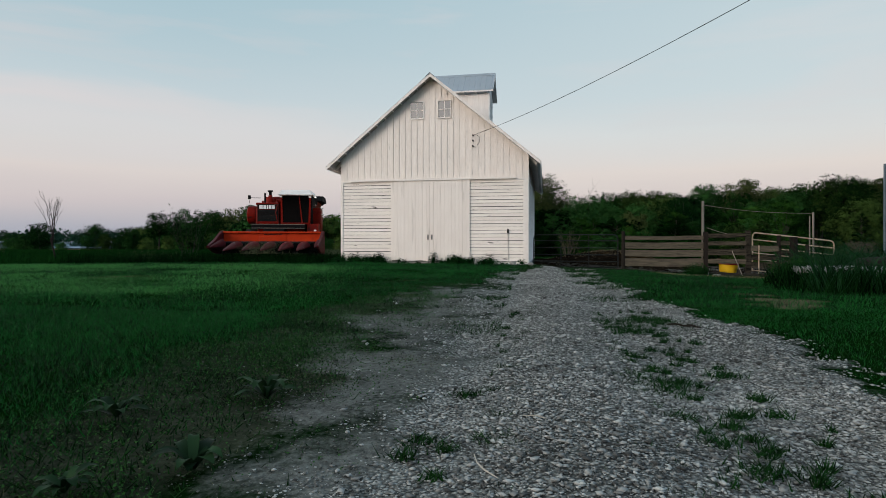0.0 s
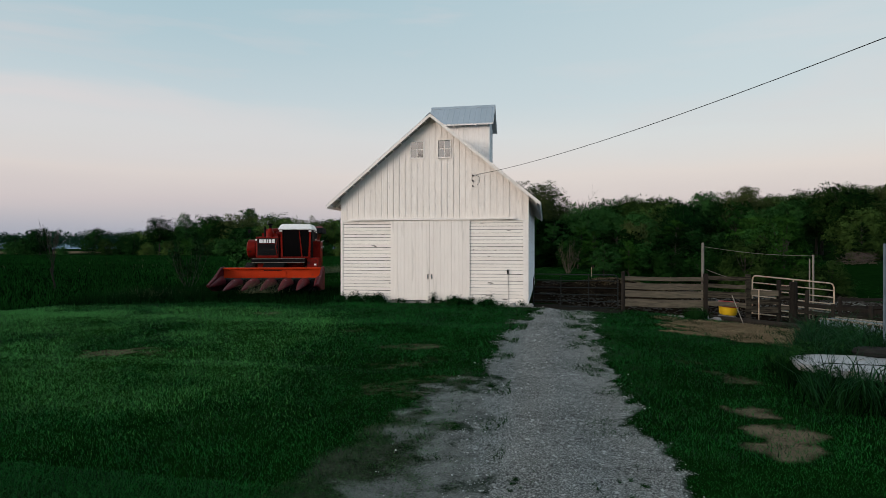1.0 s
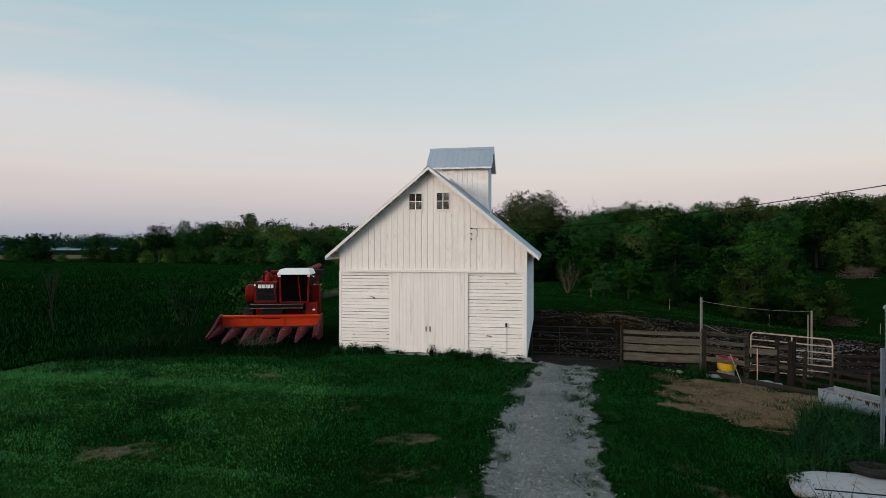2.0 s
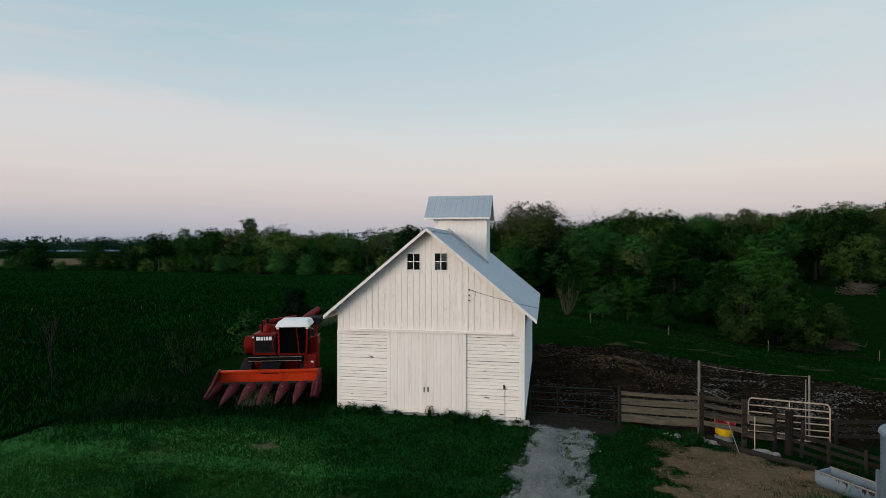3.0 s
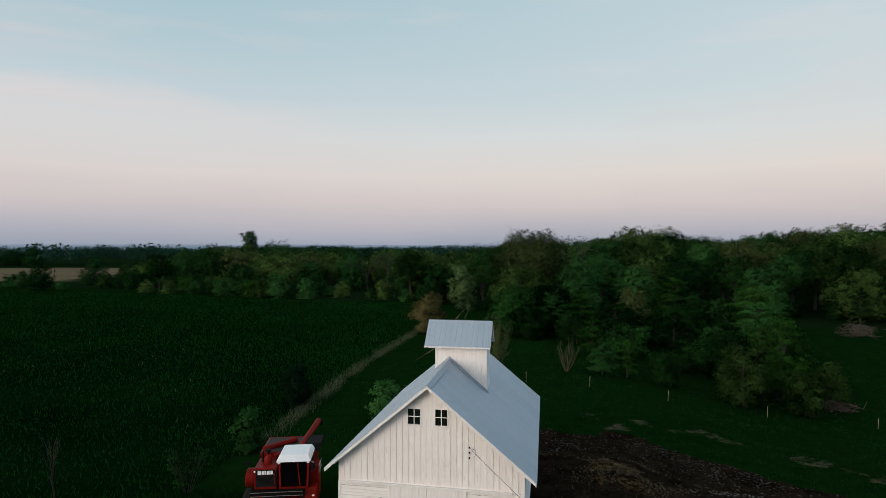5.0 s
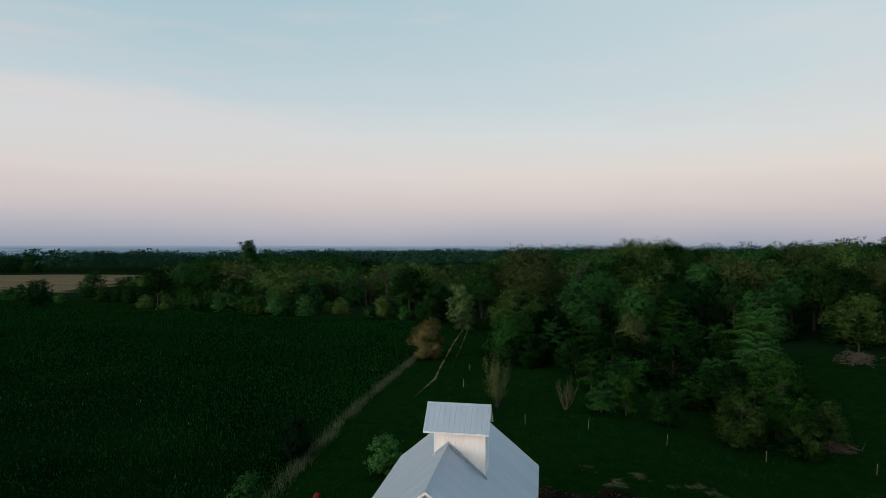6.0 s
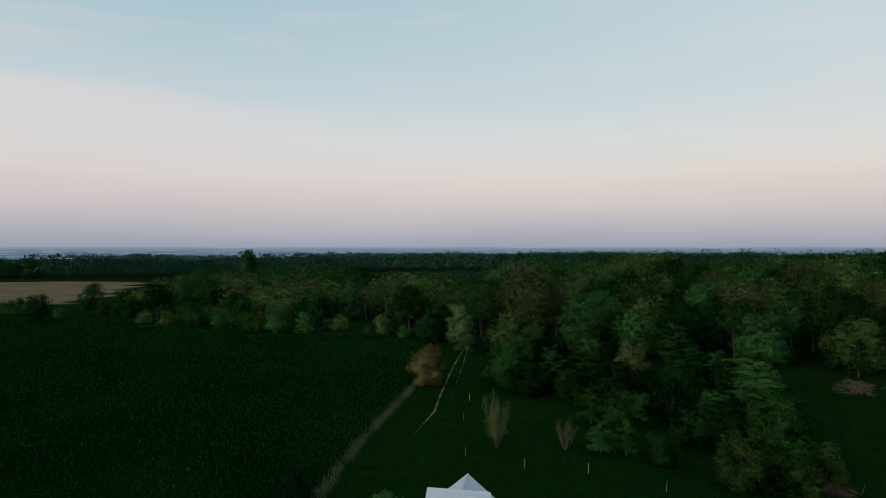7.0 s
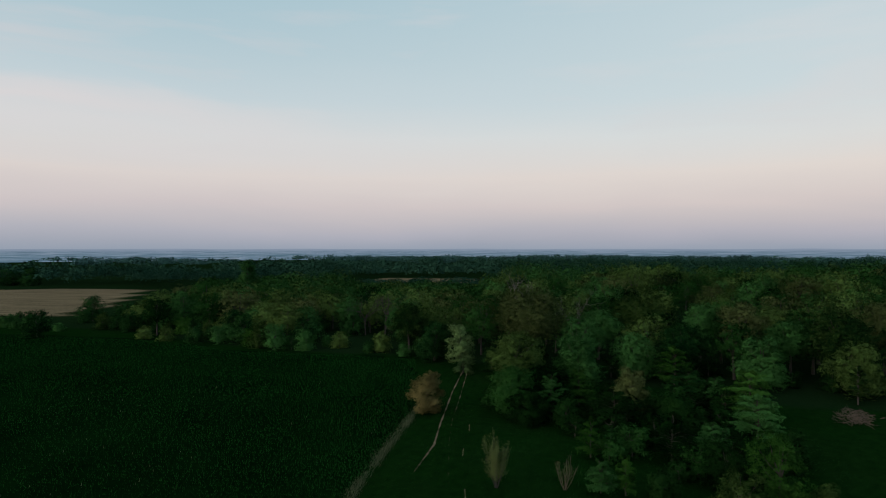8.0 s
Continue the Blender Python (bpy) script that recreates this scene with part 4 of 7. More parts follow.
# loft windows
for x0, x1, z0, z1 in WINDOWS:
    fr = bmesh.new()
    for a, b, c, d in ((x0 - .032, x0, z0 - .032, z1 + .032), (x1, x1 + .032, z0 - .032, z1 + .032), (x0, x1, z1, z1 + .032), (x0, x1, z0 - .032, z0)):
        box(fr, a, b, -.03, .02, c, d)
    win = part("window", fr, TRIM, barn, "small four-pane loft window")
    xm, zm = (x0 + x1) / 2, (z0 + z1) / 2
    bar = bmesh.new()
    box(bar, xm - .016, xm + .016, .008, .045, z0, z1)
    box(bar, x0, xm - .016, .009, .044, zm - .014, zm + .014)
    box(bar, xm + .016, x1, .009, .044, zm - .014, zm + .014)
    part("glazing_bar", bar, TRIM, win)
    for a, b in ((x0, xm - .016), (xm + .016, x1)):
        for c, d in ((z0, zm - .014), (zm + .014, z1)):
            bm = box(bmesh.new(), a, b, .022, .027, c, d)
            o = part("pane", bm, GLASS, win)
            piv = Vector(((a + b) / 2, .0245, (c + d) / 2))
            o.matrix_basis = Matrix.Translation(piv) @ pose(0, 0, 0, random.uniform(-1.0, 1.0), 0, random.uniform(-1.2, 1.2)) @ Matrix.Translation(-piv)
    sill = box(bmesh.new(), x0 - .05, x1 + .05, -.05, -.01, z0 - .06, z0 - .034)
    part("sill", sill, TRIM, win)

# things fixed to the front: insulators, conduit
for k in range(3):
    bm = tube(bmesh.new(), [(1.81, -.005, 5.43 - .225 * k), (1.81, -.06, 5.43 - .225 * k), (1.81, -.11, 5.44 - .225 * k)], [.03, .022, .034], 8)
    part("insulator", bm, BLACK, barn, "dark service insulator")
bm = tube(bmesh.new(), [(1.95, -.20, 5.44), (2.09, -.10, 5.36), (2.10, -.06, 5.16), (1.98, -.03, 5.02)], .008, 6)
part("drip_loop", bm, CABLE, barn)
bm = tube(bmesh.new(), [(3.30, -.04, -.05), (3.30, -.04, 1.30)], .016, 6)
part("conduit", bm, TRIM, barn)
bm = box(bmesh.new(), 3.265, 3.335, -.08, -.03, 1.25, 1.42, .01)
part("outlet_box", bm, STEELDARK, barn)

# cupola
CX0, CX1, CY0, CY1, CZ = -.74, 1.95, 5.42, 7.28, 8.84
CR = (CY0 + CY1) / 2
bm = bmesh.new()
box(bm, CX0, CX1, CY0, CY1, 5.8, CZ)
prism(bm, [(CY0, CZ), (CY1, CZ), (CR, CZ + (CY1 - CY0) / 2)], CX0, CX1, "x")
cup = part("cupola", bm, WHITE, barn, "white boarded cupola on the ridge")
nb = 10
cw = (CX1 - CX0) / nb
for i in range(nb):
    bm = box(bmesh.new(), CX0 + cw * i + .003, CX0 + cw * (i + 1) - .003, CY0 - .028, CY0 - .003, 5.8, CZ)
    part("board", bm, WHITE, cup)
for i in range(1, nb):
    xc = CX0 + cw * i
    bm = box(bmesh.new(), xc - .022, xc + .022, CY0 - .048, CY0 - .03, 5.8, CZ - .02)
    part("batten", bm, WHITE, cup)
for i in range(19):
    bm = prism(bmesh.new(), [(CX1 + .005, 6.1 + .146 * i), (CX1 + .032, 6.1 + .146 * i), (CX1 + .012, 6.1 + .146 * (i + 1) + .01), (CX1 + .005, 6.1 + .146 * (i + 1) + .01)], CY0 + .06, CY1)
    part("siding_board", bm, WHITE_LAP, cup)
for x0 in (CX0 - .02, CX1 - .06):
    bm = box(bmesh.new(), x0, x0 + .10, CY0 - .055, CY0 - .027, 5.8, CZ, .004)
    part("corner_board", bm, TRIM, cup)
bm = box(bmesh.new(), CX1 + .034, CX1 + .05, CY0 - .03, CY0 + .07, 5.8, CZ)
part("corner_board", bm, TRIM, cup)
RX0, RX1, EY, EZ, TOPZ = -1.27, 2.17, 1.24, 8.82, 10.02
bm = bmesh.new()
for s in (-1, 1):
    prism(bm, [(CR, TOPZ - .07), (CR + s * EY, EZ - .05), (CR + s * EY, EZ), (CR, TOPZ)], RX0, RX1, "x")
cdeck = part("cupola_roof", bm, UNDER, cup, "steep cupola roof of bare boards and metal")
cl = math.hypot(EY + .03, TOPZ - EZ + .03)
bm = sheet(bmesh.new(), (RX1 - RX0 + .06) / 4, cl, 3, .013)
csheet = bpy.data.meshes.new("roof_sheet")
bmesh.ops.recalc_face_normals(bm, faces=bm.faces)
bm.to_mesh(csheet)
bm.free()
for s in (-1, 1):
    down = Vector((0, s * EY, EZ - TOPZ)).normalized()
    for i in range(4):
        o = link_mesh("roof_sheet", csheet, GALV, cdeck)
        xa = Vector((1, 0, 0)) if s < 0 else Vector((-1, 0, 0))
        za = xa.cross(down)
        if za.z < 0:
            za = -za
        w4 = (RX1 - RX0 + .06) / 4
        bx = RX0 - .03 + w4 * (i + (0 if s < 0 else 1))
        o.matrix_basis = Matrix.Translation((bx, CR, TOPZ + .012)) @ Matrix((xa, down, za)).transposed().to_4x4()
for s in (-1, 1):
    bm = box(bmesh.new(), RX0 - .01, RX1 + .01, CR + s * (EY + .002), CR + s * (EY + .026), EZ - .07, EZ + .008)
    part("eave_board", bm, TRIM, cdeck)
    for xx in (RX0 - .035, RX1 + .005):
        bm = prism(bmesh.new(), [(CR, TOPZ - .10), (CR + s * EY, EZ - .085), (CR + s * EY, EZ + .01), (CR, TOPZ + .01)], xx, xx + .03, "x")
        part("rake_board", bm, TRIM, cdeck)
bm = prism(bmesh.new(), [(CR - .13, TOPZ - .10), (CR, TOPZ + .035), (CR + .13, TOPZ - .10), (CR + .13, TOPZ - .085), (CR, TOPZ + .052), (CR - .13, TOPZ - .085)], RX0 - .04, RX1 + .04, "x")
part("ridge_cap", bm, GALV, cdeck)
for i in range(6):
    xx = RX0 + .25 + .58 * i
    bm = box(bmesh.new(), xx - .025, xx + .025, CR - EY + .01, CY0, EZ - .10, EZ - .045)
    part("rafter_tail", bm, TRIM, cdeck)
bm = prism(bmesh.new(), [(CX0 - .12, rake(CX0 - .12) + .10), (0, RIDGE + .15), (CX1 + .14, rake(CX1 + .14) + .10), (CX1 + .14, rake(CX1 + .14) + .24), (0, RIDGE + .28), (CX0 - .12, rake(CX0 - .12) + .24)], CY0 - .075, CY0 - .058)
part("flashing", bm, GALV, cup)

# the service wire and the pole that it comes from
pole_xy = (19.85, -31.45)
pts = []
for k in range(41):
    s_ = 36 * k / 40
    pts.append((1.83 + .5 * s_, -.11 - .866 * s_, 5.437 - .0526 * s_ + .00362 * s_ * s_))
bm = tube(bmesh.new(), pts, .0075, 6)
wire = part("service_wire", bm, CABLE)
tagged(wire, "twisted black service wire slung to the barn gable", "wire")
upole = empty("utility_pole", pose(*pole_xy, hz(*pole_xy)), "grey wooden utility pole holding the service wire", "pole")
bm = tube(bmesh.new(), [(0, 0, -.3), (0, 0, 4), (0, 0, 8.8)], [.16, .14, .11], 12)
part("post", bm, GREYPOLE, upole)
bm = box(bmesh.new(), -.9, .9, -.05, .05, 8.1, 8.24, .01)
part("crossarm", bm, GREYPOLE, upole)


# ---------------------------------------------------------------- the combine harvester
def combine():
    c = empty("combine_harvester", pose(-8.09, .95, hz(-8, 2) - .10, 0, 0, 16.2), "faded red combine harvester with six-row corn head parked in grass", "combine")
    # corn head
    bm = bmesh.new()
    box(bm, -2.28, 2.28, -.10, .10, .88, 1.46, .03)
    box(bm, -2.28, 2.28, -.22, -.05, 1.38, 1.46, .02)
    head = part("corn_head", bm, ORANGE, c, "orange-red beam of the corn head")
    head.matrix_basis = pose(.165, .03, .10)
    bm = bmesh.new()
    box(bm, -.62, .62, -.135, -.102, 1.0, 1.37, .015)
    part("centre_panel", bm, ORANGE, head)
    bm = bmesh.new()
    box(bm, -.42, .42, -.16, -.137, 1.30, 1.33)
    part("slot", bm, BLACK, head)
    bm = bmesh.new()
    box(bm, -2.25, 2.25, -.55, .1, .42, .86, .03)
    part("trough", bm, BLACK, head, "dark auger trough")
    bm = tube(bmesh.new(), [(-2.2, -.42, .86), (2.2, -.42, .86)], .13, 12)
    part("auger_tube", bm, STEELDARK, head)
    for s in (-1, 1):
        bm = bmesh.new()
        prism(bm, [(.18, .36), (.18, 1.50), (-.25, 1.48), (-1.30, 1.04), (-2.25, .78), (-2.22, .68), (-1.4, .44)], s * 2.28, s * 2.40, "x")
        bmesh.ops.bevel(bm, geom=list(bm.edges), offset=.025, segments=2, affect="EDGES")
        shield = part("end_shield", bm, MAROON, head, "worn maroon end divider")
        bm = bmesh.new()
        rings = []
        for k in range(9):
            u = k / 8
            yy = -.6 - 1.75 * u
            r, zc = .22 * (1 - u) ** .8 + .015, .80 - .10 * u
            rings.append([bm.verts.new((s * 2.22 + r * .85 * math.cos(a), yy, zc + (r * 1.25 if math.sin(a) > 0 else r * .8) * math.sin(a))) for a in (2 * math.pi * q / 12 for q in range(12))])
        for a, b in zip(rings, rings[1:]):
            for q in range(12):
                bm.faces.new((a[q], a[(q + 1) % 12], b[(q + 1) % 12], b[q]))
        bm.faces.new(rings[0]), bm.faces.new(rings[-1])
        part("divider_point", bm, MAROON, head, smooth=True)
    for i in range(5):
        x = -1.534 + .767 * i
        bm = bmesh.new()
        rings = []
        for k in range(11):
            u = k / 10
            yy = -.5 - 2.3 * u
            w = .275 * (1 - u) ** .72 + .012
            h = .25 * (1 - u) ** .8 + .015
            zc = .76 - .20 * u - (.0 if u > .12 else .03)
            ring = []
            for q in range(12):
                a = 2 * math.pi * q / 12
                ring.append(bm.verts.new((x + w * math.cos(a), yy, zc + (h if math.sin(a) > 0 else .10 * (1 - u) + .01) * math.copysign(abs(math.sin(a)) ** .8, math.sin(a)))))
            rings.append(ring)
        for a, b in zip(rings, rings[1:]):
            for q in range(12):
                bm.faces.new((a[q], a[(q + 1) % 12], b[(q + 1) % 12], b[q]))
        bm.faces.new(rings[0]), bm.faces.new(rings[-1])
        sn = part("snout", bm, MAROON, head, "worn maroon row snout", smooth=True)
        bm = box(bmesh.new(), x - .04, x + .04, -1.16, -1.10, .88, .915, .01)
        part("hinge_pad", bm, WHITEMETAL, sn)
    for i in range(6):
        x = -1.917 + .767 * i
        for s in (-1, 1):
            bm = box(bmesh.new(), x + s * .07 - .02, x + s * .07 + .02, -1.25, -.5, .42, .50, .01)
            part("row_unit_bar", bm, STEELDARK, head)
        bm = tube(bmesh.new(), [(x - .10, -.55, .74), (x - .06, -.58, .92), (x + .06, -.58, .92), (x + .10, -.55, .74)], .035, 6)
        part("gathering_guard", bm, BLACK, head)
    # feeder house and running gear
    # feeder house in black: the shadow below the platform is put into its colour
    bm = prism(bmesh.new(), [(.08, .65), (.08, 1.30), (1.7, 1.95), (1.7, 1.25)], -.5, .5, "x")
    part("feeder_house", bm, BLACK, c, "feeder house behind the corn head, blackened for the shade there")
    for x, y, r, w in ((-1.30, 2.1, .86, .56), (1.62, 2.1, .86, .56), (-.9, 5.6, .5, .34), (1.25, 5.6, .5, .34)):
        bm = bmesh.new()
        prof = [(-w / 2, r * .62), (-w / 2 - .02, r * .85), (-w / 2 + .05, r * .97), (0, r), (w / 2 - .05, r * .97), (w / 2 + .02, r * .85), (w / 2, r * .62)]
        rings = []
        for k in range(28):
            a = 2 * math.pi * k / 28
            rings.append([bm.verts.new((x + px, y + pr * math.cos(a), r + pr * math.sin(a))) for px, pr in prof])
        for k in range(28):
            a, b = rings[k], rings[(k + 1) % 28]
            for q in range(len(prof) - 1):
                bm.faces.new((a[q], a[q + 1], b[q + 1], b[q]))
        tyre = part("tyre", bm, RUBBER, c, "big ribbed rubber tyre", smooth=True)
        bm = bmesh.new()
        for k in range(22):
            a = 2 * math.pi * k / 22
            for s in (-1, 1):
                box(bm, -.02, .02, -.035, .035, 0, .045, m=Matrix.Translation((x + s * w * .24, y + r * .97 * math.cos(a + s * .07), r + r * .97 * math.sin(a + s * .07))) @ Matrix.Rotation(a - math.pi / 2, 4, "X") @ Matrix.Rotation(s * .6, 4, "Z") @ Matrix.Diagonal((w * 11, 1, 1, 1)))
        part("tread_lugs", bm, RUBBER, tyre)
        bm = tube(bmesh.new(), [(x - w * .36, y, r), (x + w * .36, y, r)], r * .62, 24)
        part("rim", bm, MAROON, tyre)
    bm = tube(bmesh.new(), [(-1.3, 2.1, .86), (1.6, 2.1, .86)], .13, 10)
    part("axle", bm, BLACK, c)
    # body
    bm = bmesh.new()
    box(bm, -.95, 1.35, 1.7, 6.4, 1.05, 2.2, .05)
    body = part("body", bm, RED, c, "red sheet metal separator body")
    bm = bmesh.new()
    box(bm, -.98, 1.72, 2.9, 5.6, 1.75, 2.95, .05)
    part("grain_tank", bm, RED, c)
    bm = prism(bmesh.new(), [(-.95, 2.95), (1.70, 2.95), (1.82, 3.28), (-1.02, 3.28)], 3.0, 5.4)
    ext = part("tank_extension", bm, RED, c, "flared red grain tank top")
    # flat plate over the tank top, the shade of its inside painted on
    bm = box(bmesh.new(), -.92, 1.70, 3.1, 5.3, 3.282, 3.295)
    part("tank_opening", bm, INSIDE_SHADE, ext)
    bm = prism(bmesh.new(), [(5.4, 3.30), (6.6, 2.5), (6.6, 2.2), (5.4, 2.2)], -1.0, 1.45, "x")
    part("straw_hood", bm, RED, c)
    bm = prism(bmesh.new(), [(3.0, 3.30), (3.4, 3.58), (4.7, 3.58), (5.2, 3.30)], 1.35, 2.12, "x")
    part("tank_cover", bm, BLACK, c, "dark raised tank cover")
    bm = tube(bmesh.new(), [(-.9, 3.3, 3.35), (.7, 4.3, 3.50)], .16, 12)
    part("filling_auger", bm, RED, c)
    # engine box with grille
    bm = box(bmesh.new(), -.98, .16, 1.42, 2.9, 1.98, 3.06, .06)
    eng = part("engine_box", bm, RED, c, "red engine box with dark grille")
    bm = bmesh.new()
    for a, b, d, e in ((-.88, .14, 2.12, 2.145), (-.88, .14, 2.955, 2.98), (-.88, -.855, 2.145, 2.955), (.115, .14, 2.145, 2.955)):
        box(bm, a, b, 1.395, 1.42, d, e)
    part("grille_trim", bm, STEELDARK, eng)
    bm = box(bmesh.new(), -.855, .115, 1.402, 1.418, 2.145, 2.70)
    part("grille", bm, BLACK, eng)
    for k in range(9):
        bm = box(bmesh.new(), -.85, .11, 1.396, 1.402, 2.18 + .058 * k, 2.195 + .058 * k)
        part("louvre", bm, STEELDARK, eng)
    bm = box(bmesh.new(), -.855, .115, 1.402, 1.418, 2.72, 2.95)
    sign = part("name_plate", bm, BLACK, eng)
    for k, w in enumerate((.17, .14, .06, .13, .13)):
        x = (-.79, -.59, -.42, -.33, -.17)[k]
        bm = box(bmesh.new(), x, x + w, 1.392, 1.401, 2.745, 2.925)
        part("letter_block", bm, CABWHITE, sign)
    bm = tube(bmesh.new(), [(-1.42, 1.85, 2.45), (-1.38, 1.85, 2.45), (-1.02, 1.85, 2.45), (-.98, 1.85, 2.45)], [.40, .47, .47, .44], 20)
    part("air_drum", bm, RED, c, "round red air screen drum", smooth=True)
    bm = box(bmesh.new(), -.98, -.90, 1.36, 1.42, 2.86, 2.94, .015)
    part("lamp", bm, CABWHITE, eng)
    bm = tube(bmesh.new(), [(.10, 1.37, 2.95), (.02, 1.34, 2.55), (.10, 1.36, 2.12)], .02, 6)
    part("grab_rail", bm, RED, eng)
    # air cleaner and exhaust
    bm = tube(bmesh.new(), [(-.42, 2.15, 3.0), (-.42, 2.15, 3.30), (-.40, 2.15, 3.42), (-.40, 2.15, 3.50)], [.20, .20, .10, .09], 14)
    part("air_cleaner", bm, RED, c, smooth=True)
    bm = tube(bmesh.new(), [(-.40, 2.15, 3.50), (-.40, 2.15, 3.66), (-.40, 2.15, 3.665), (-.40, 2.15, 3.74)], [.07, .07, .14, .13], 14)
    part("intake_cap", bm, BLACK, c, smooth=True)
    bm = tube(bmesh.new(), [(-.70, 2.3, 3.0), (-.70, 2.3, 3.62)], .045, 8)
    part("exhaust", bm, BLACK, c)
    bm = tube(bmesh.new(), [(-.15, 2.6, 3.16), (.35, 2.8, 3.3)], .17, 12)
    part("muffler", bm, RED, c)
    bm = tube(bmesh.new(), [(-1.30, 1.5, 3.02), (-1.30, 1.5, 3.30), (-.75, 1.55, 3.30)], .014, 6)
    part("hand_rail", bm, BLACK, c)
    bm = box(bmesh.new(), -1.36, -1.22, 1.46, 1.50, 3.22, 3.42, .02)
    part("mirror", bm, BLACK, c)
    # platform
    bm = box(bmesh.new(), -1.12, 1.50, 1.10, 1.75, 1.74, 1.98, .02)
    plat = part("platform", bm, BLACK, c, "black operator platform with pale stripes")
    for z in (1.755, 1.945):
        bm = box(bmesh.new(), -1.10, 1.48, 1.090, 1.099, z, z + .024)
        part("stripe", bm, GREYPOLE, plat)
    # cab
    bm = bmesh.new()
    prism(bm, [(.34, 1.98), (1.66, 1.98), (1.70, 3.42), (.30, 3.42)], 1.46, 2.85)
    cab = part("cab", bm, TINT, c, "dark tinted glass cab")
    for x in (.27, 1.62):
        bm = prism(bmesh.new(), [(x, 1.98), (x + .09, 1.98), (x + (.13 if x > 1 else .05), 3.44), (x + (.05 if x > 1 else -.03), 3.44)], 1.40, 1.50)
        part("cab_pillar", bm, RED, cab)
    bm = prism(bmesh.new(), [(1.28, 1.99), (1.335, 1.99), (1.18, 3.43), (1.13, 3.43)], 1.425, 1.455)
    part("cab_pillar", bm, RED, cab)
    bm = box(bmesh.new(), .27, 1.72, 1.40, 1.47, 1.96, 2.06, .01)
    part("cab_base", bm, RED, cab)
    bm = box(bmesh.new(), 1.70, 1.78, 1.45, 2.85, 1.98, 3.42, .01)
    part("cab_door", bm, BLACK, cab)
    bm = bmesh.new()
    lo = [bm.verts.new(v) for v in ((.15, 1.12, 3.42), (1.88, 1.12, 3.42), (1.88, 2.95, 3.42), (.15, 2.95, 3.42))]
    hi = [bm.verts.new(v) for v in ((.30, 1.34, 3.70), (1.72, 1.34, 3.70), (1.72, 2.90, 3.70), (.30, 2.90, 3.70))]
    bm.faces.new(lo), bm.faces.new(hi)
    for k in range(4):
        bm.faces.new((lo[k], lo[(k + 1) % 4], hi[(k + 1) % 4], hi[k]))
    bmesh.ops.bevel(bm, geom=list(bm.edges), offset=.035, segments=2, affect="EDGES")
    part("cab_roof", bm, CABWHITE, cab, "white cab roof", smooth=True)
    for x in (.22, 1.66):
        bm = box(bmesh.new(), x, x + .13, 1.22, 1.30, 3.31, 3.40, .015)
        part("headlamp", bm, CABWHITE, cab)
    bm = tube(bmesh.new(), [(1.86, 1.35, 3.36), (2.02, 1.28, 3.30), (2.02, 1.28, 2.92), (1.86, 1.35, 2.88)], .018, 6)
    part("mirror_bracket", bm, CHROME, cab)
    bm = box(bmesh.new(), 1.93, 2.08, 1.255, 1.275, 2.95, 3.28, .02)
    part("mirror", bm, BLACK, cab)
    # off side: panels, steps, lamp
    bm = box(bmesh.new(), 1.42, 2.16, 2.0, 2.9, 1.10, 2.85, .04)
    part("side_panel", bm, RED, c)
    bm = prism(bmesh.new(), [(1.25, 1.10), (2.0, 1.10), (2.0, 2.0), (1.45, 2.0)], 1.55, 2.12, "x")
    part("step_housing", bm, RED, c)
    for k in range(2):
        bm = tube(bmesh.new(), [(2.17, 2.0, 2.50 + .32 * k), (2.20, 2.9, 2.56 + .32 * k)], .02, 6)
        part("side_rail", bm, CHROME, c)
    bm = box(bmesh.new(), 1.92, 2.04, 1.22, 1.26, 1.62, 1.70, .01)
    part("lamp", bm, CABWHITE, c)
    # unloading auger folded back
    bm = tube(bmesh.new(), [(1.05, 3.2, 3.25), (1.08, 3.5, 3.42), (1.55, 7.0, 3.66), (1.555, 7.04, 3.665)], [.20, .17, .17, .18], 14)
    aug = part("unloading_auger", bm, RED, c, "long red unloading auger folded back", smooth=True)
    bm = tube(bmesh.new(), [(1.56, 7.0, 3.66), (1.60, 7.25, 3.50)], [.19, .21], 12)
    part("spout", bm, BLACK, aug)
    return c


combine()


# ---------------------------------------------------------------- fence, gates, clutter
def board_between(name, a, b, z0, z1, parent, mat=OLDWOOD, thick=.035, sag=0.0):
    """A plank from a to b (plan points), its lower and upper edge at z0 and z1."""
    a, b = Vector((*a, 0)), Vector((*b, 0))
    d = (b - a).length
    bm = bmesh.new()
    n = 5
    lo, hi = [], []
    for k in range(n + 1):
        u = k / n
        w = sag * math.sin(math.pi * u) + random.uniform(-.008, .008)
        for lst, z in ((lo, z0), (hi, z1)):
            lst.append([bm.verts.new((d * u, s * thick / 2, z - w + random.uniform(-.006, .006))) for s in (-1, 1)])
    for k in range(n):
        bm.faces.new((lo[k][0], lo[k + 1][0], hi[k + 1][0], hi[k][0]))
        bm.faces.new((lo[k][1], hi[k][1], hi[k + 1][1], lo[k + 1][1]))
        bm.faces.new((hi[k][0], hi[k + 1][0], hi[k + 1][1], hi[k][1]))
        bm.faces.new((lo[k][0], lo[k][1], lo[k + 1][1], lo[k + 1][0]))
    for e in (0, n):
        bm.faces.new((lo[e][0], hi[e][0], hi[e][1], lo[e][1]))
    o = part(name, bm, mat, parent)
    o.matrix_basis = Matrix.Translation(a) @ Matrix.Rotation(math.atan2(b.y - a.y, b.x - a.x), 4, "Z")
    return o


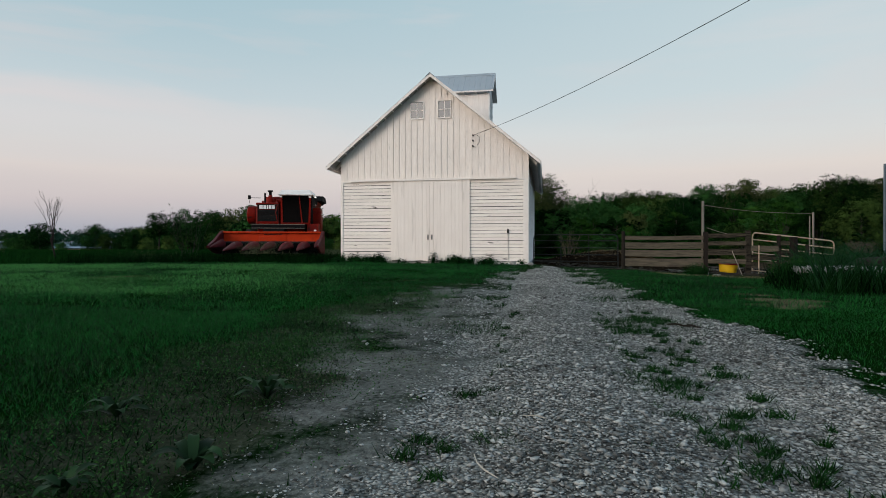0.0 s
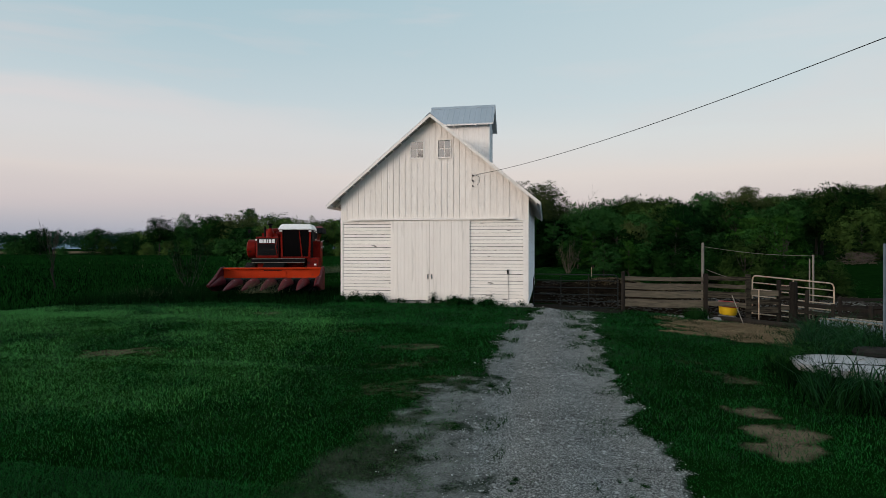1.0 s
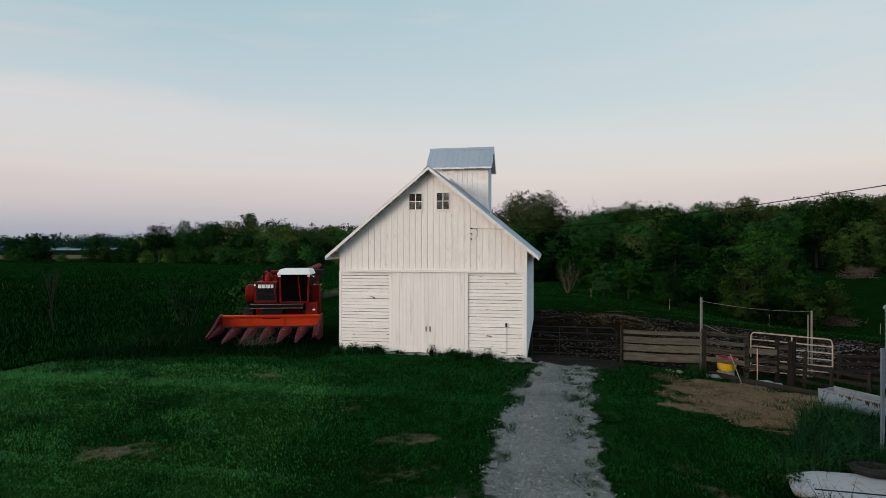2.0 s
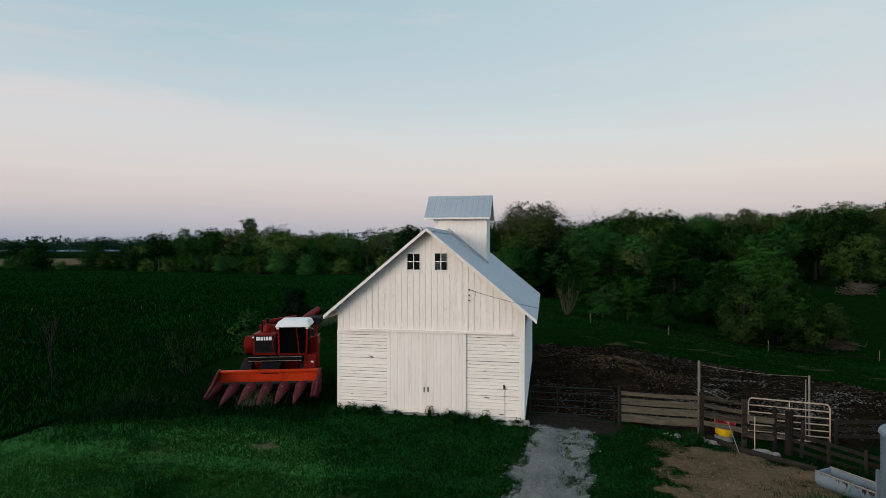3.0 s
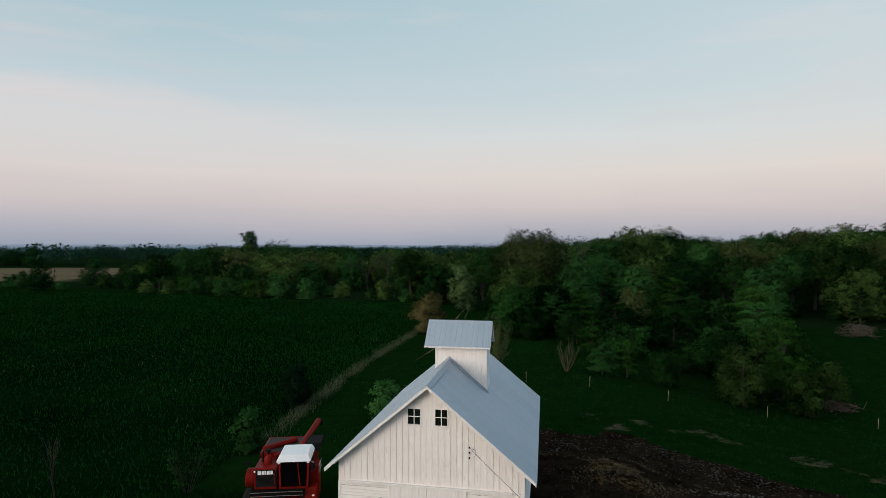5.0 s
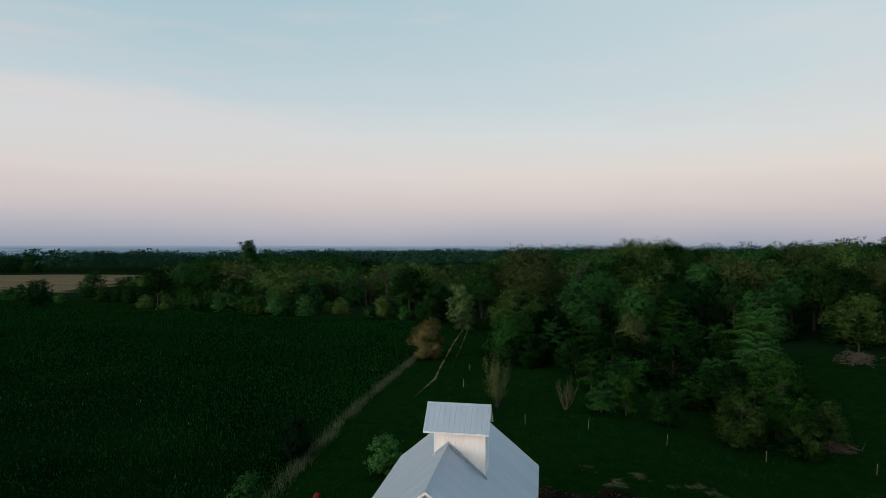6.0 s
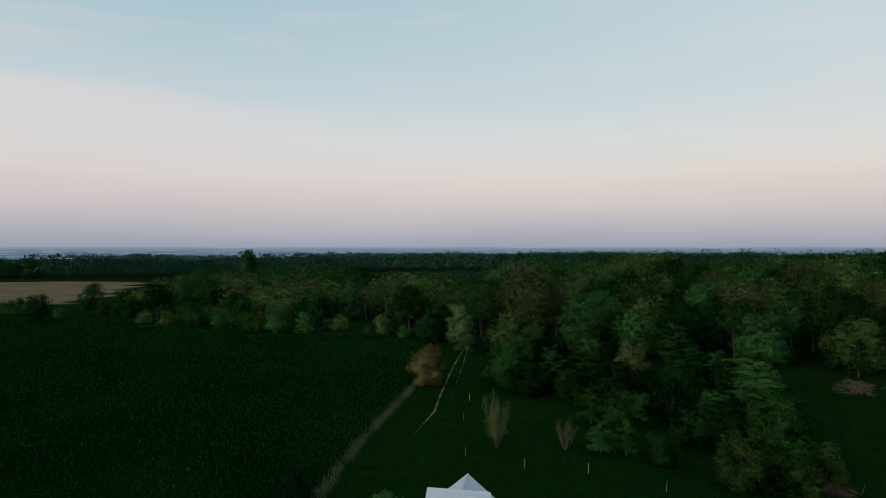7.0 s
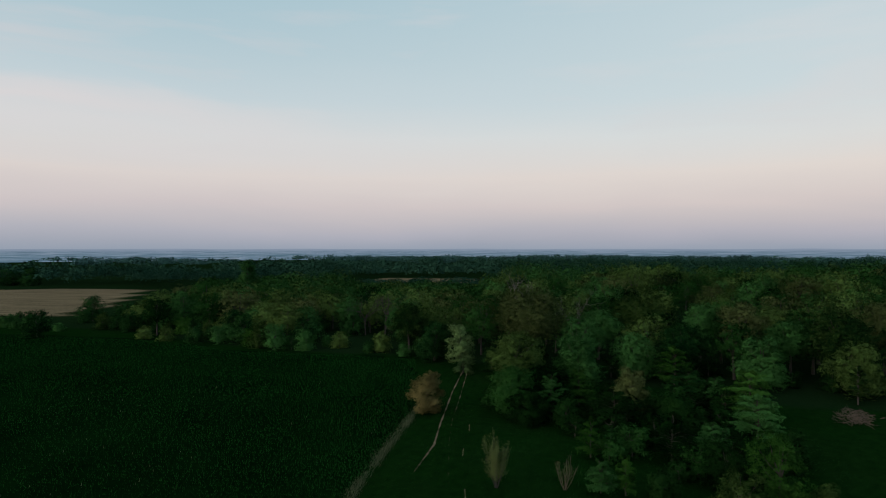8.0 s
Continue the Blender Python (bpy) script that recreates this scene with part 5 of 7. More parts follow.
def post(name, x, y, top, r, parent=None, mat=POSTWOOD, lean=(0, 0), square=False):
    z = hz(x, y) - .25
    bm = bmesh.new()
    if square:
        box(bm, -r, r, -r, r, 0, top - z, .012)
    else:
        tube(bm, [(0, 0, 0), (lean[0] * .5, lean[1] * .5, (top - z) * .5), (*lean, top - z - .02), (*lean, top - z)], [r * 1.06, r, r * .95, r * .8], 10)
    o = part(name, bm, mat, parent)
    o.matrix_basis = pose(x, y, z, 0, 0, random.uniform(0, 90) if not square else 0)
    return o


def pipe_gate(name, a, b, za0, za1, zb0, zb1, rails, mat, label, r=.024, braces=(.33, .66)):
    g = empty(name, pose(0, 0, 0), label, "gate")
    a, b = Vector((*a, 0)), Vector((*b, 0))

    def at(u, v):
        p = a.lerp(b, u)
        lo, hi = za0 + (zb0 - za0) * u, za1 + (zb1 - za1) * u
        return Vector((p.x, p.y, lo + (hi - lo) * v))
    pts = [at(0, 0)] + arc(at(0, .84), at(0, 1), at(.05, 1)) + arc(at(.95, 1), at(1, 1), at(1, .84)) + [at(1, 0)]
    part("frame", tube(bmesh.new(), pts, r, 8), mat, g, smooth=True)
    for k in range(rails):
        v = .02 + .80 * (k / (rails - 1)) ** 1.1
        part("rail", tube(bmesh.new(), [at(.0, v), at(1, v)], r * .85, 8), mat, g, smooth=True)
    for u in braces:
        part("brace", tube(bmesh.new(), [at(u, .0), at(u, 1)], r * .8, 6), mat, g)
    return g


pipe_gate("pipe_gate", (4.36, .95), (7.90, .98), -.22, 1.20, -.24, 1.18, 5, STEELDARK, "dark painted tubular steel farm gate, closed")
fence = empty("board_fence", pose(8.1, .95, hz(8.1, .95)), "weathered grey board fence with rough posts", "fence")
FP = {"b": (8.12, .97), "c": (11.33, .72), "d": (12.66, -.12), "e": (13.68, -.36), "f": (14.12, -.52)}
inv = Matrix.Translation((-8.1, -.95, -hz(8.1, .95)))


def under_fence(o):
    o.matrix_parent_inverse = inv
    return o


under_fence(post("post", *FP["b"], 1.34, .075, fence))
under_fence(post("post", *FP["c"], 1.28, .085, fence, square=True))
under_fence(post("post", *FP["d"], 1.30, .08, fence, OLDWOOD, square=True))
under_fence(post("post", *FP["e"], 1.10, .085, fence, lean=(.03, 0)))
under_fence(post("post", *FP["f"], 1.05, .15, fence))
under_fence(post("post", 14.45, -.75, .75, .07, fence, lean=(.04, -.03)))
for z0, z1 in ((.97, 1.13), (.60, .86), (.27, .54), (-.13, .19)):
    under_fence(board_between("plank", FP["b"], FP["c"], z0, z1, fence, sag=.015))
for z0, z1 in ((1.04, 1.20), (.73, .88), (.33, .58), (.0, .18)):
    under_fence(board_between("plank", (11.40, .62), (12.60, -.16), z0, z1, fence))
for z0, z1 in ((.50, .72), (.17, .37), (-.15, .08)):
    under_fence(board_between("plank", (12.74, -.18), (13.64, -.42), z0, z1, fence, sag=.02))
for z0, z1 in ((.72, .88), (.36, .52), (-.02, .14)):
    under_fence(board_between("plank", (13.72, -.40), (14.08, -.58), z0, z1, fence))

lane = empty("plank_fence", pose(14.6, -1.2, hz(14.6, -1.2)), "low dark rotten plank fence beside the feed trough", "fence")
inv2 = Matrix.Translation((-14.6, 1.2, -hz(14.6, -1.2)))
for p in ((15.0, -1.6), (15.7, -2.6), (16.6, -3.6)):
    o = post("post", *p, hz(*p) + .9, .06, lane, lean=(random.uniform(-.06, .06), .02))
    o.matrix_parent_inverse = inv2
for z0 in (.15, .45, .72):
    o = board_between("plank", (14.2, -.62), (16.6, -3.6), -.55 + z0, -.42 + z0, lane, POSTWOOD, sag=.05)
    o.matrix_parent_inverse = inv2
pen = empty("pen_fence", pose(19, 3, hz(19, 3)), "dark weathered pen fence of low boards at the muddy lot", "fence")
inv3 = Matrix.Translation((-19, -3, -hz(19, 3)))
for k in range(4):
    p = (16.5 + 2.6 * k, 1.15 + .5 * k)
    o = post("post", *p, hz(*p) + 1.0, .07, pen)
    o.matrix_parent_inverse = inv3
    if k < 3:
        q = (16.5 + 2.6 * (k + 1), 1.15 + .5 * (k + 1))
        for z0 in (.2, .5, .8):
            zz = (hz(*p) + hz(*q)) / 2 + z0
            o = board_between("plank", (p[0], p[1] - .09), (q[0], q[1] - .09), zz, zz + .12, pen, POSTWOOD, sag=.04)
            o.matrix_parent_inverse = inv3

pipe_gate("tube_gate", (13.0, .42), (16.3, 1.2), -.30, 1.24, -.68, .90, 6, GATEPALE, "worn pale orange tubular gate leaning open", .028, (.5,))

for p, top, r, nm in (((11.27, .90), 2.56, .052, "fence_pole"), ((15.52, 1.16), 2.06, .04, "fence_pole"), ((15.38, 1.14), 1.9, .025, "fence_pole")):
    o = post(nm, *p, top, r, None, GREYPOLE)
    tagged(o, "tall thin silver-grey wooden pole by the fence", "pole", "fence poles")
bm = tube(bmesh.new(), [(11.27 + 4.2 * u, .9 + .26 * u, 2.40 - .38 * u - .10 * math.sin(math.pi * u)) for u in (i / 12 for i in range(13))], .008, 5)
tagged(part("fence_wire", bm, GREYPOLE), "thin slack wire between two fence poles", "wire")
bm = tube(bmesh.new(), [(11.36 + 1.25 * u, .68 - .8 * u, 1.45 - .35 * u - .08 * math.sin(math.pi * u)) for u in (i / 8 for i in range(9))], .008, 5)
tagged(part("fence_wire", bm, GREYPOLE), "thin slack wire between fence posts", "wire")


def tub():
    t = empty("mineral_tub", pose(12.17, .70, hz(12.17, .70) + .20, 2, 4, 20), "yellow plastic tub with a red upper band beside the fence", "tub")

    def bowl(prof, mat, name):
        bm = bmesh.new()
        rings = [[bm.verts.new((r * math.cos(2 * math.pi * k / 28), r * math.sin(2 * math.pi * k / 28), z)) for k in range(28)] for r, z in prof]
        for a, b in zip(rings, rings[1:]):
            for k in range(28):
                bm.faces.new((a[k], a[(k + 1) % 28], b[(k + 1) % 28], b[k]))
        bm.faces.new(rings[0]), bm.faces.new(rings[-1])
        return part(name, bm, mat, t, smooth=True)
    bowl([(.28, 0), (.32, .04), (.355, .30), (.36, .32)], YELLOW, "tub_body")
    bowl([(.37, .322), (.375, .34), (.39, .50), (.405, .53), (.375, .53), (.35, .37)], REDPLASTIC, "tub_band")
    return t


tub()
bm = tube(bmesh.new(), [(11.95, -.55, hz(12, -1) + 1.02), (12.22, -1.0, hz(12.2, -1) - .02)], .018, 6)
tagged(part("leaning_stick", bm, GREYPOLE), "pale stick leaning by the yellow tub", "stick")
bm = tube(bmesh.new(), [(12.95, -.42, hz(13, -.4) - .1), (12.95, -.42, .72)], .018, 6)
tagged(part("steel_stake", bm, GATEPALE), "thin pale steel stake in front of the fence", "stake")


def rock(name, x, y, s, seed):
    bm = bmesh.new()
    bmesh.ops.create_icosphere(bm, subdivisions=3, radius=1)
    for v in bm.verts:
        n = noise.noise(v.co * 1.6 + Vector((seed, 0, 0))) * .35 + noise.noise(v.co * 4 + Vector((0, seed, 0))) * .12
        v.co = v.co * (1 + n)
        v.co = Vector((v.co.x * s[0], v.co.y * s[1], v.co.z * s[2]))
    o = part(name, bm, ROCK, None, smooth=True)
    o.matrix_basis = pose(x, y, hz(x, y) + s[2] * .3, 0, 0, seed * 40)
    return tagged(o, "pale broken limestone rock at the fence foot", "rock", "fence rocks")


for k, (x, y, s) in enumerate(((10.75, .35, (.22, .16, .15)), (11.15, .18, (.30, .18, .13)), (11.55, -.05, (.20, .14, .10)), (13.2, -.62, (.36, .18, .12)),
                               (13.55, -.78, (.20, .16, .10)), (12.18, .70, (.42, .34, .18)), (3.55, -.45, (.17, .14, .13)), (4.25, -.15, (.15, .12, .12)))):
    rock("rock", x, y, s, k + 1)


bm = tube(bmesh.new(), [(11.50, 0.52, hz(11.50, 0.52) + .07), (12.5, -.95, hz(12.5, -.95) + .08), (14.30, -2.33, hz(14.30, -2.33) + .06)], [.11, .13, .10], 9)
tagged(part("fence_log", bm, POSTWOOD), "dark rotten timber lying along the fence foot", "log")


# feed trough: a split steel tank
def trough():
    t = empty("feed_trough", pose(13.85, -3.75, hz(13.9, -4) - .03, 0, 0, -57), "long rusty galvanised steel feed trough on the ground", "trough")
    bm = bmesh.new()
    L, R = 4.2, .34
    n = 14
    prof = [(R * math.cos(math.pi + math.pi * k / n) * 1.1, R + R * math.sin(math.pi + math.pi * k / n)) for k in range(n + 1)]
    prof = [(-R * 1.12, .56)] + prof + [(R * 1.12, .56)]
    inner = [(y * .96, z * .97 + .02) for y, z in prof]
    rows = []
    for x in (0, L):
        rows.append(([bm.verts.new((x, y, z)) for y, z in prof], [bm.verts.new((x, y, z)) for y, z in inner]))
    for k in range(len(prof) - 1):
        bm.faces.new((rows[0][0][k], rows[1][0][k], rows[1][0][k + 1], rows[0][0][k + 1]))
        bm.faces.new((rows[0][1][k], rows[0][1][k + 1], rows[1][1][k + 1], rows[1][1][k]))
    for e in (0, -1):
        bm.faces.new((rows[0][0][e], rows[0][1][e], rows[1][1][e], rows[1][0][e]))
    part("shell", bm, TROUGHSTEEL, t, smooth=True)
    gen = random.Random(31)
    x = .15
    while x < L - .2:
        w, h = gen.uniform(.03, .16), gen.uniform(.03, .20)
        bm = bmesh.new()
        bm.faces.new([bm.verts.new((x + w * u, -R * 1.13, .56 - h * d)) for u, d in ((0, 0), (1, 0), (.85, .45), (.62, gen.uniform(.7, 1)), (.45, .5), (.25, gen.uniform(.4, .9)), (.1, .3))])
        bmesh.ops.solidify(bm, geom=list(bm.faces), thickness=.003)
        part("rust_drip", bm, RUST, t, "dark rust running down from the rim")
        x += w * gen.uniform(.8, 2.2)
    for x in (0, L):
        bm = prism(bmesh.new(), prof, x - .012, x + .012, "x")
        part("end_plate", bm, TROUGHSTEEL, t)
    for s in (-1, 1):
        bm = tube(bmesh.new(), [(0, s * R * 1.12, .57), (L, s * R * 1.12, .57)], .03, 8)
        part("rim_pipe", bm, GREYPOLE, t)
    bm = box(bmesh.new(), .05, L - .05, -R * .95, R * .95, .30, .34)
    part("bedding", bm, POSTWOOD, t, "dark litter in the trough")
    return t


trough()


# galvanised feed bin on legs
def feed_bin():
    b = empty("feed_bin", pose(13.02, -10.71, hz(12.9, -10.7)), "blue-grey galvanised feed bin on steel legs", "feed bin")
    n, R, z0, z1 = 40, 1.05, 1.78, 3.47
    bm = bmesh.new()
    rows = []
    zs = [z0 + (z1 - z0) * k / 34 for k in range(35)]
    for i, z in enumerate(zs):
        r = R + (.008 if i % 2 else -.008)
        rows.append([bm.verts.new((r * math.cos(2 * math.pi * k / n), r * math.sin(2 * math.pi * k / n), z)) for k in range(n)])
    for a, c in zip(rows, rows[1:]):
        for k in range(n):
            bm.faces.new((a[k], a[(k + 1) % n], c[(k + 1) % n], c[k]))
    shell = part("shell", bm, GALV_DULL, b, "corrugated steel shell", smooth=True)
    bm = tube(bmesh.new(), [(0, 0, z1), (0, 0, z1 + .05), (0, 0, z1 + .5), (0, 0, z1 + .62)], [R + .04, R + .02, .32, .30], n)
    part("bin_roof", bm, GALV_DULL, b, "conical steel roof")
    bm = tube(bmesh.new(), [(0, 0, z0), (0, 0, .62)], [R, .2], n)
    part("hopper", bm, GALV_DULL, b)
    for k in range(6):
        a = 2 * math.pi * (k + .5) / 6
        x, y = (R + .04) * math.cos(a), (R + .04) * math.sin(a)
        bm = box(bmesh.new(), x - .03, x + .03, y - .03, y + .03, -.2, 2.6)
        leg = part("leg", bm, GALV_DULL, b)
        a2 = 2 * math.pi * (k + 1.5) / 6
        bm = tube(bmesh.new(), [(x, y, .1), ((R + .04) * math.cos(a2), (R + .04) * math.sin(a2), 1.7)], .018, 6)
        part("leg_brace", bm, GALV_DULL, leg)
    return b


feed_bin()


# an old white wagon bed half grown over, with its tyre
def wagon():
    w = empty("wagon_bed", pose(9.35, -12.1, hz(10, -12.5) + .02, 0, 0, -3), "weathered white sheet-metal wagon bed sunk in tall grass", "wagon")
    bm = prism(bmesh.new(), [(0, -.55), (.12, .15), (.7, .42), (1.6, .40), (3.4, .30), (3.4, -1.25), (1.2, -1.30), (.3, -1.15)], .20, .34, "z")
    bmesh.ops.bevel(bm, geom=list(bm.edges), offset=.035, segments=2, affect="EDGES")
    deck_ = part("bed_panel", bm, WHITEMETAL, w, smooth=True)
    bm = box(bmesh.new(), .35, 3.3, -.58, -.54, .338, .348)
    part("seam", bm, BLACK, deck_)
    bm = prism(bmesh.new(), [(.35, -1.10), (3.35, -1.2), (3.35, -1.14), (.35, -1.04)], .05, .20, "z")
    part("side_sill", bm, BLACK, w)
    for cx, cy, lay in ((1.55, -1.52, False), (1.75, .52, True)):
        bm = bmesh.new()
        rings = []
        for k in range(24):
            a = 2 * math.pi * k / 24
            ring = []
            for q in range(8):
                b = 2 * math.pi * q / 8
                r = .29 + .10 * math.cos(b)
                ring.append(bm.verts.new((r * math.cos(a), .09 * math.sin(b), r * math.sin(a))))
            rings.append(ring)
        for k in range(24):
            for q in range(8):
                bm.faces.new((rings[k][q], rings[k][(q + 1) % 8], rings[(k + 1) % 24][(q + 1) % 8], rings[(k + 1) % 24][q]))
        o = part("tyre", bm, RUBBER, w, "black rubber tyre", smooth=True)
        o.matrix_basis = pose(cx, cy, .12 if not lay else .40, 0 if not lay else 84, 0, 8)
    bm = box(bmesh.new(), 2.0, 2.9, -1.36, -1.31, .02, .25, .02)
    part("tail_board", bm, GREYPOLE, w)
    return w


wagon()

# thin stakes of an electric fence across the pasture
bm = tube(bmesh.new(), [(0, 0, -.2), (0, 0, 1.1)], .016, 6)
stake = part("pasture_stake", bm, GATEPALE)
spots = [(3.0, 36.5), (9.7, 37.5), (17.4, 36.5), (27.3, 38.0), (37.4, 38.1), (-3.7, 38.6), (-5.9, 52.0), (-6.6, 64.0)]
stake.matrix_world = pose(*spots[0], hz(*spots[0]))
tagged(stake, "thin pale fence stake standing in the pasture", "stake", "pasture stakes")
for p in spots[1:]:
    copy_thing(stake, pose(*p, hz(*p), random.uniform(-3, 3), random.uniform(-3, 3)))


# ---------------------------------------------------------------- trees
def leaf_sprays(centres, normals, size, gen, jitter=.42):
    """Small three-cornered leaf sprays at the given places, wound so that they face outwards."""
    n = len(centres)
    nrm = normals / (np.linalg.norm(normals, axis=1, keepdims=True) + 1e-9) + gen.normal(0, jitter, (n, 3))
    nrm /= np.linalg.norm(nrm, axis=1, keepdims=True) + 1e-9
    ref = gen.normal(0, 1, (n, 3))
    u = np.cross(nrm, ref)
    u /= np.linalg.norm(u, axis=1, keepdims=True) + 1e-9
    v = np.cross(nrm, u)
    s = size * gen.uniform(.55, 1.4, (n, 1))
    k = gen.uniform(.5, 1.0, (n, 1))
    verts = np.stack([centres - u * s * .5 - v * s * .35 * k, centres + u * s * .5 - v * s * .3 * k, centres + v * s * .65 * k + u * s * gen.uniform(-.2, .2, (n, 1))], 1).reshape(-1, 3)
    return verts, np.arange(3 * n).reshape(n, 3)


def leafy_mesh(name, p, nrm, size, gen, jitter=.6):
    """A leaf mesh whose shading follows the roundness of the clumps, as dense small leaves do."""
    v, f = leaf_sprays(p, nrm, size, gen, jitter)
    me = mesh_np(name, v, f)
    soft = nrm / (np.linalg.norm(nrm, axis=1, keepdims=True) + 1e-9) + gen.normal(0, .15, nrm.shape)
    soft /= np.linalg.norm(soft, axis=1, keepdims=True) + 1e-9
    me.shade_smooth()
    me.normals_split_custom_set_from_vertices(np.repeat(soft, 3, 0).tolist())
    return me


def crown_points(gen, n, height, radius, low, lobes, open_=.2, size=.3):
    """Places and outward directions of leaves: rounded boughs from the skirt to the top of the crown, each made of small tufts."""
    v = (np.arange(lobes) + gen.uniform(0, 1, lobes)) / lobes
    girth = np.sin(np.pi * (.27 + .58 * v)) ** .7
    a = np.arange(lobes) * 2.4 + gen.normal(0, .5, lobes)
    rad = radius * girth * gen.uniform(.22, .80, lobes)
    c = np.stack([rad * np.cos(a), rad * np.sin(a), height * (low + (.86 - low) * v)], 1)
    lr = gen.uniform(.26, .46, lobes) * min(radius, height * .55) * (1.12 - .35 * v)
    tufts = max(60, n // 11)
    pick = gen.choice(lobes, tufts, p=lr ** 2 / (lr ** 2).sum())
    dd = gen.normal(0, 1, (tufts, 3)) + np.array([0, 0, .35])
    dd /= np.linalg.norm(dd, axis=1, keepdims=True)
    ph = pick[:, None] * 1.3
    ragged = 1 + .16 * np.sin(dd[:, :1] * 6 + ph) * np.sin(dd[:, 1:2] * 7 - ph) + .10 * np.sin(dd[:, 2:] * 11 + dd[:, :1] * 9 + ph) + gen.normal(0, .07, (tufts, 1))
    rr = gen.uniform(0, 1, (tufts, 1)) ** open_ * ragged
    p = c[pick] + dd * rr * lr[pick][:, None] * np.array([1.12, 1.12, .88])
    of = gen.integers(0, tufts, n)
    p = p[of] + gen.normal(0, 1, (n, 3)) * np.array([1.0, 1.0, .6]) * size * 1.0
    p[:, 2] = np.maximum(p[:, 2], .1 * gen.uniform(.5, 3, n))
    out = p - np.array([0, 0, height * (.5 * low + .36)])
    out /= np.linalg.norm(out, axis=1, keepdims=True) + 1e-9
    return p, dd[of] * .8 + out * .8 + np.array([0, 0, .22]), c


def trunk_mesh(gen, height, radius, tips, thick, low):
    bm = bmesh.new()
    lean = gen.normal(0, .03 * height, 2)
    stem = [(0, 0, -.3), (lean[0] * .2, lean[1] * .2, height * .2), (lean[0] * .6, lean[1] * .6, height * .45), (lean[0], lean[1], height * .82)]
    tube(bm, stem, [thick * 1.25, thick * .9, thick * .65, thick * .15], 8)
    for tip in tips[:9]:
        u = gen.uniform(.25, .6)
        root = Vector(stem[1]).lerp(Vector(stem[3]), u * .8)
        mid = root.lerp(Vector(tip), .5) + Vector((0, 0, -.03 * height))
        tube(bm, [root, mid, Vector(tip)], [thick * .42, thick * .26, thick * .06], 5)
    return bm


def make_tree(kind, height, radius, seed, leaves, size, low=.18, lobes=18, open_=.2, name="tree", label="", bark=None):
    gen = np.random.default_rng(seed)
    t = empty(name, pose(0, 0, 0), label or "leafy broadleaved tree at the wood's edge", name.replace("_", " "))
    p, nrm, tips = crown_points(gen, leaves, height, radius, low, lobes, open_, size)
    part("trunk", trunk_mesh(gen, height, radius, [tuple(q) for q in tips[::-1]], .018 * height + .05, low), bark or BARK, t)
    link_mesh("crown", leafy_mesh("crown", p, nrm, size, gen), LEAF[kind], t)
    return t


def layered_tree(kind, height, radius, seed, leaves, size, name="tree", label=""):
    """A young open tree: many rising branches, each hung with flat sprays of leaves, dark gaps between the tiers."""
    gen = np.random.default_rng(seed)
    t = empty(name, pose(0, 0, 0), label, name)
    stem, pts, nrm = bmesh.new(), [], []
    tube(stem, [(0, 0, -.3), (gen.normal(0, .1), gen.normal(0, .1), height * .5), (gen.normal(0, .2), gen.normal(0, .2), height * .93)], [.03 * height ** .8, .02 * height ** .8, .015], 7)
    boughs = int(22 + 5 * radius)
    for k in range(boughs):
        u = (k + gen.uniform(0, 1)) / boughs
        a = k * 2.4 + gen.normal(0, .4)
        z0 = height * (.08 + .78 * u)
        reach = radius * gen.uniform(.65, 1.1) * math.sin(math.pi * (.30 + .62 * u)) ** .8
        tip = Vector((reach * math.cos(a), reach * math.sin(a), z0 + height * gen.uniform(.03, .13)))
        root = Vector((0, 0, z0 * .92))
        mid = root.lerp(tip, .55) + Vector((0, 0, .05 * height))
        tube(stem, [root, mid, tip], [.035, .022, .007], 4)
        n = int(leaves / boughs)
        w = gen.uniform(.15, 1, n) ** .7
        q = np.stack([np.array(root.lerp(mid, s_ / .55) if s_ < .55 else mid.lerp(tip, (s_ - .55) / .45)) for s_ in w])
        side = gen.normal(0, 1, n) * .20 * reach * (.4 + w)
        q = q + np.stack([-math.sin(a) * side, math.cos(a) * side, -.28 * np.abs(side) + gen.normal(0, .09, n)], 1)
        pts.append(q)
        nrm.append(np.stack([.55 * math.cos(a) + gen.normal(0, .25, n), .55 * math.sin(a) + gen.normal(0, .25, n), np.full(n, .8)], 1))
    part("trunk", stem, BARK, t)
    link_mesh("crown", leafy_mesh("crown", np.concatenate(pts), np.concatenate(nrm), size, gen, .5), LEAF[kind], t)
    return t


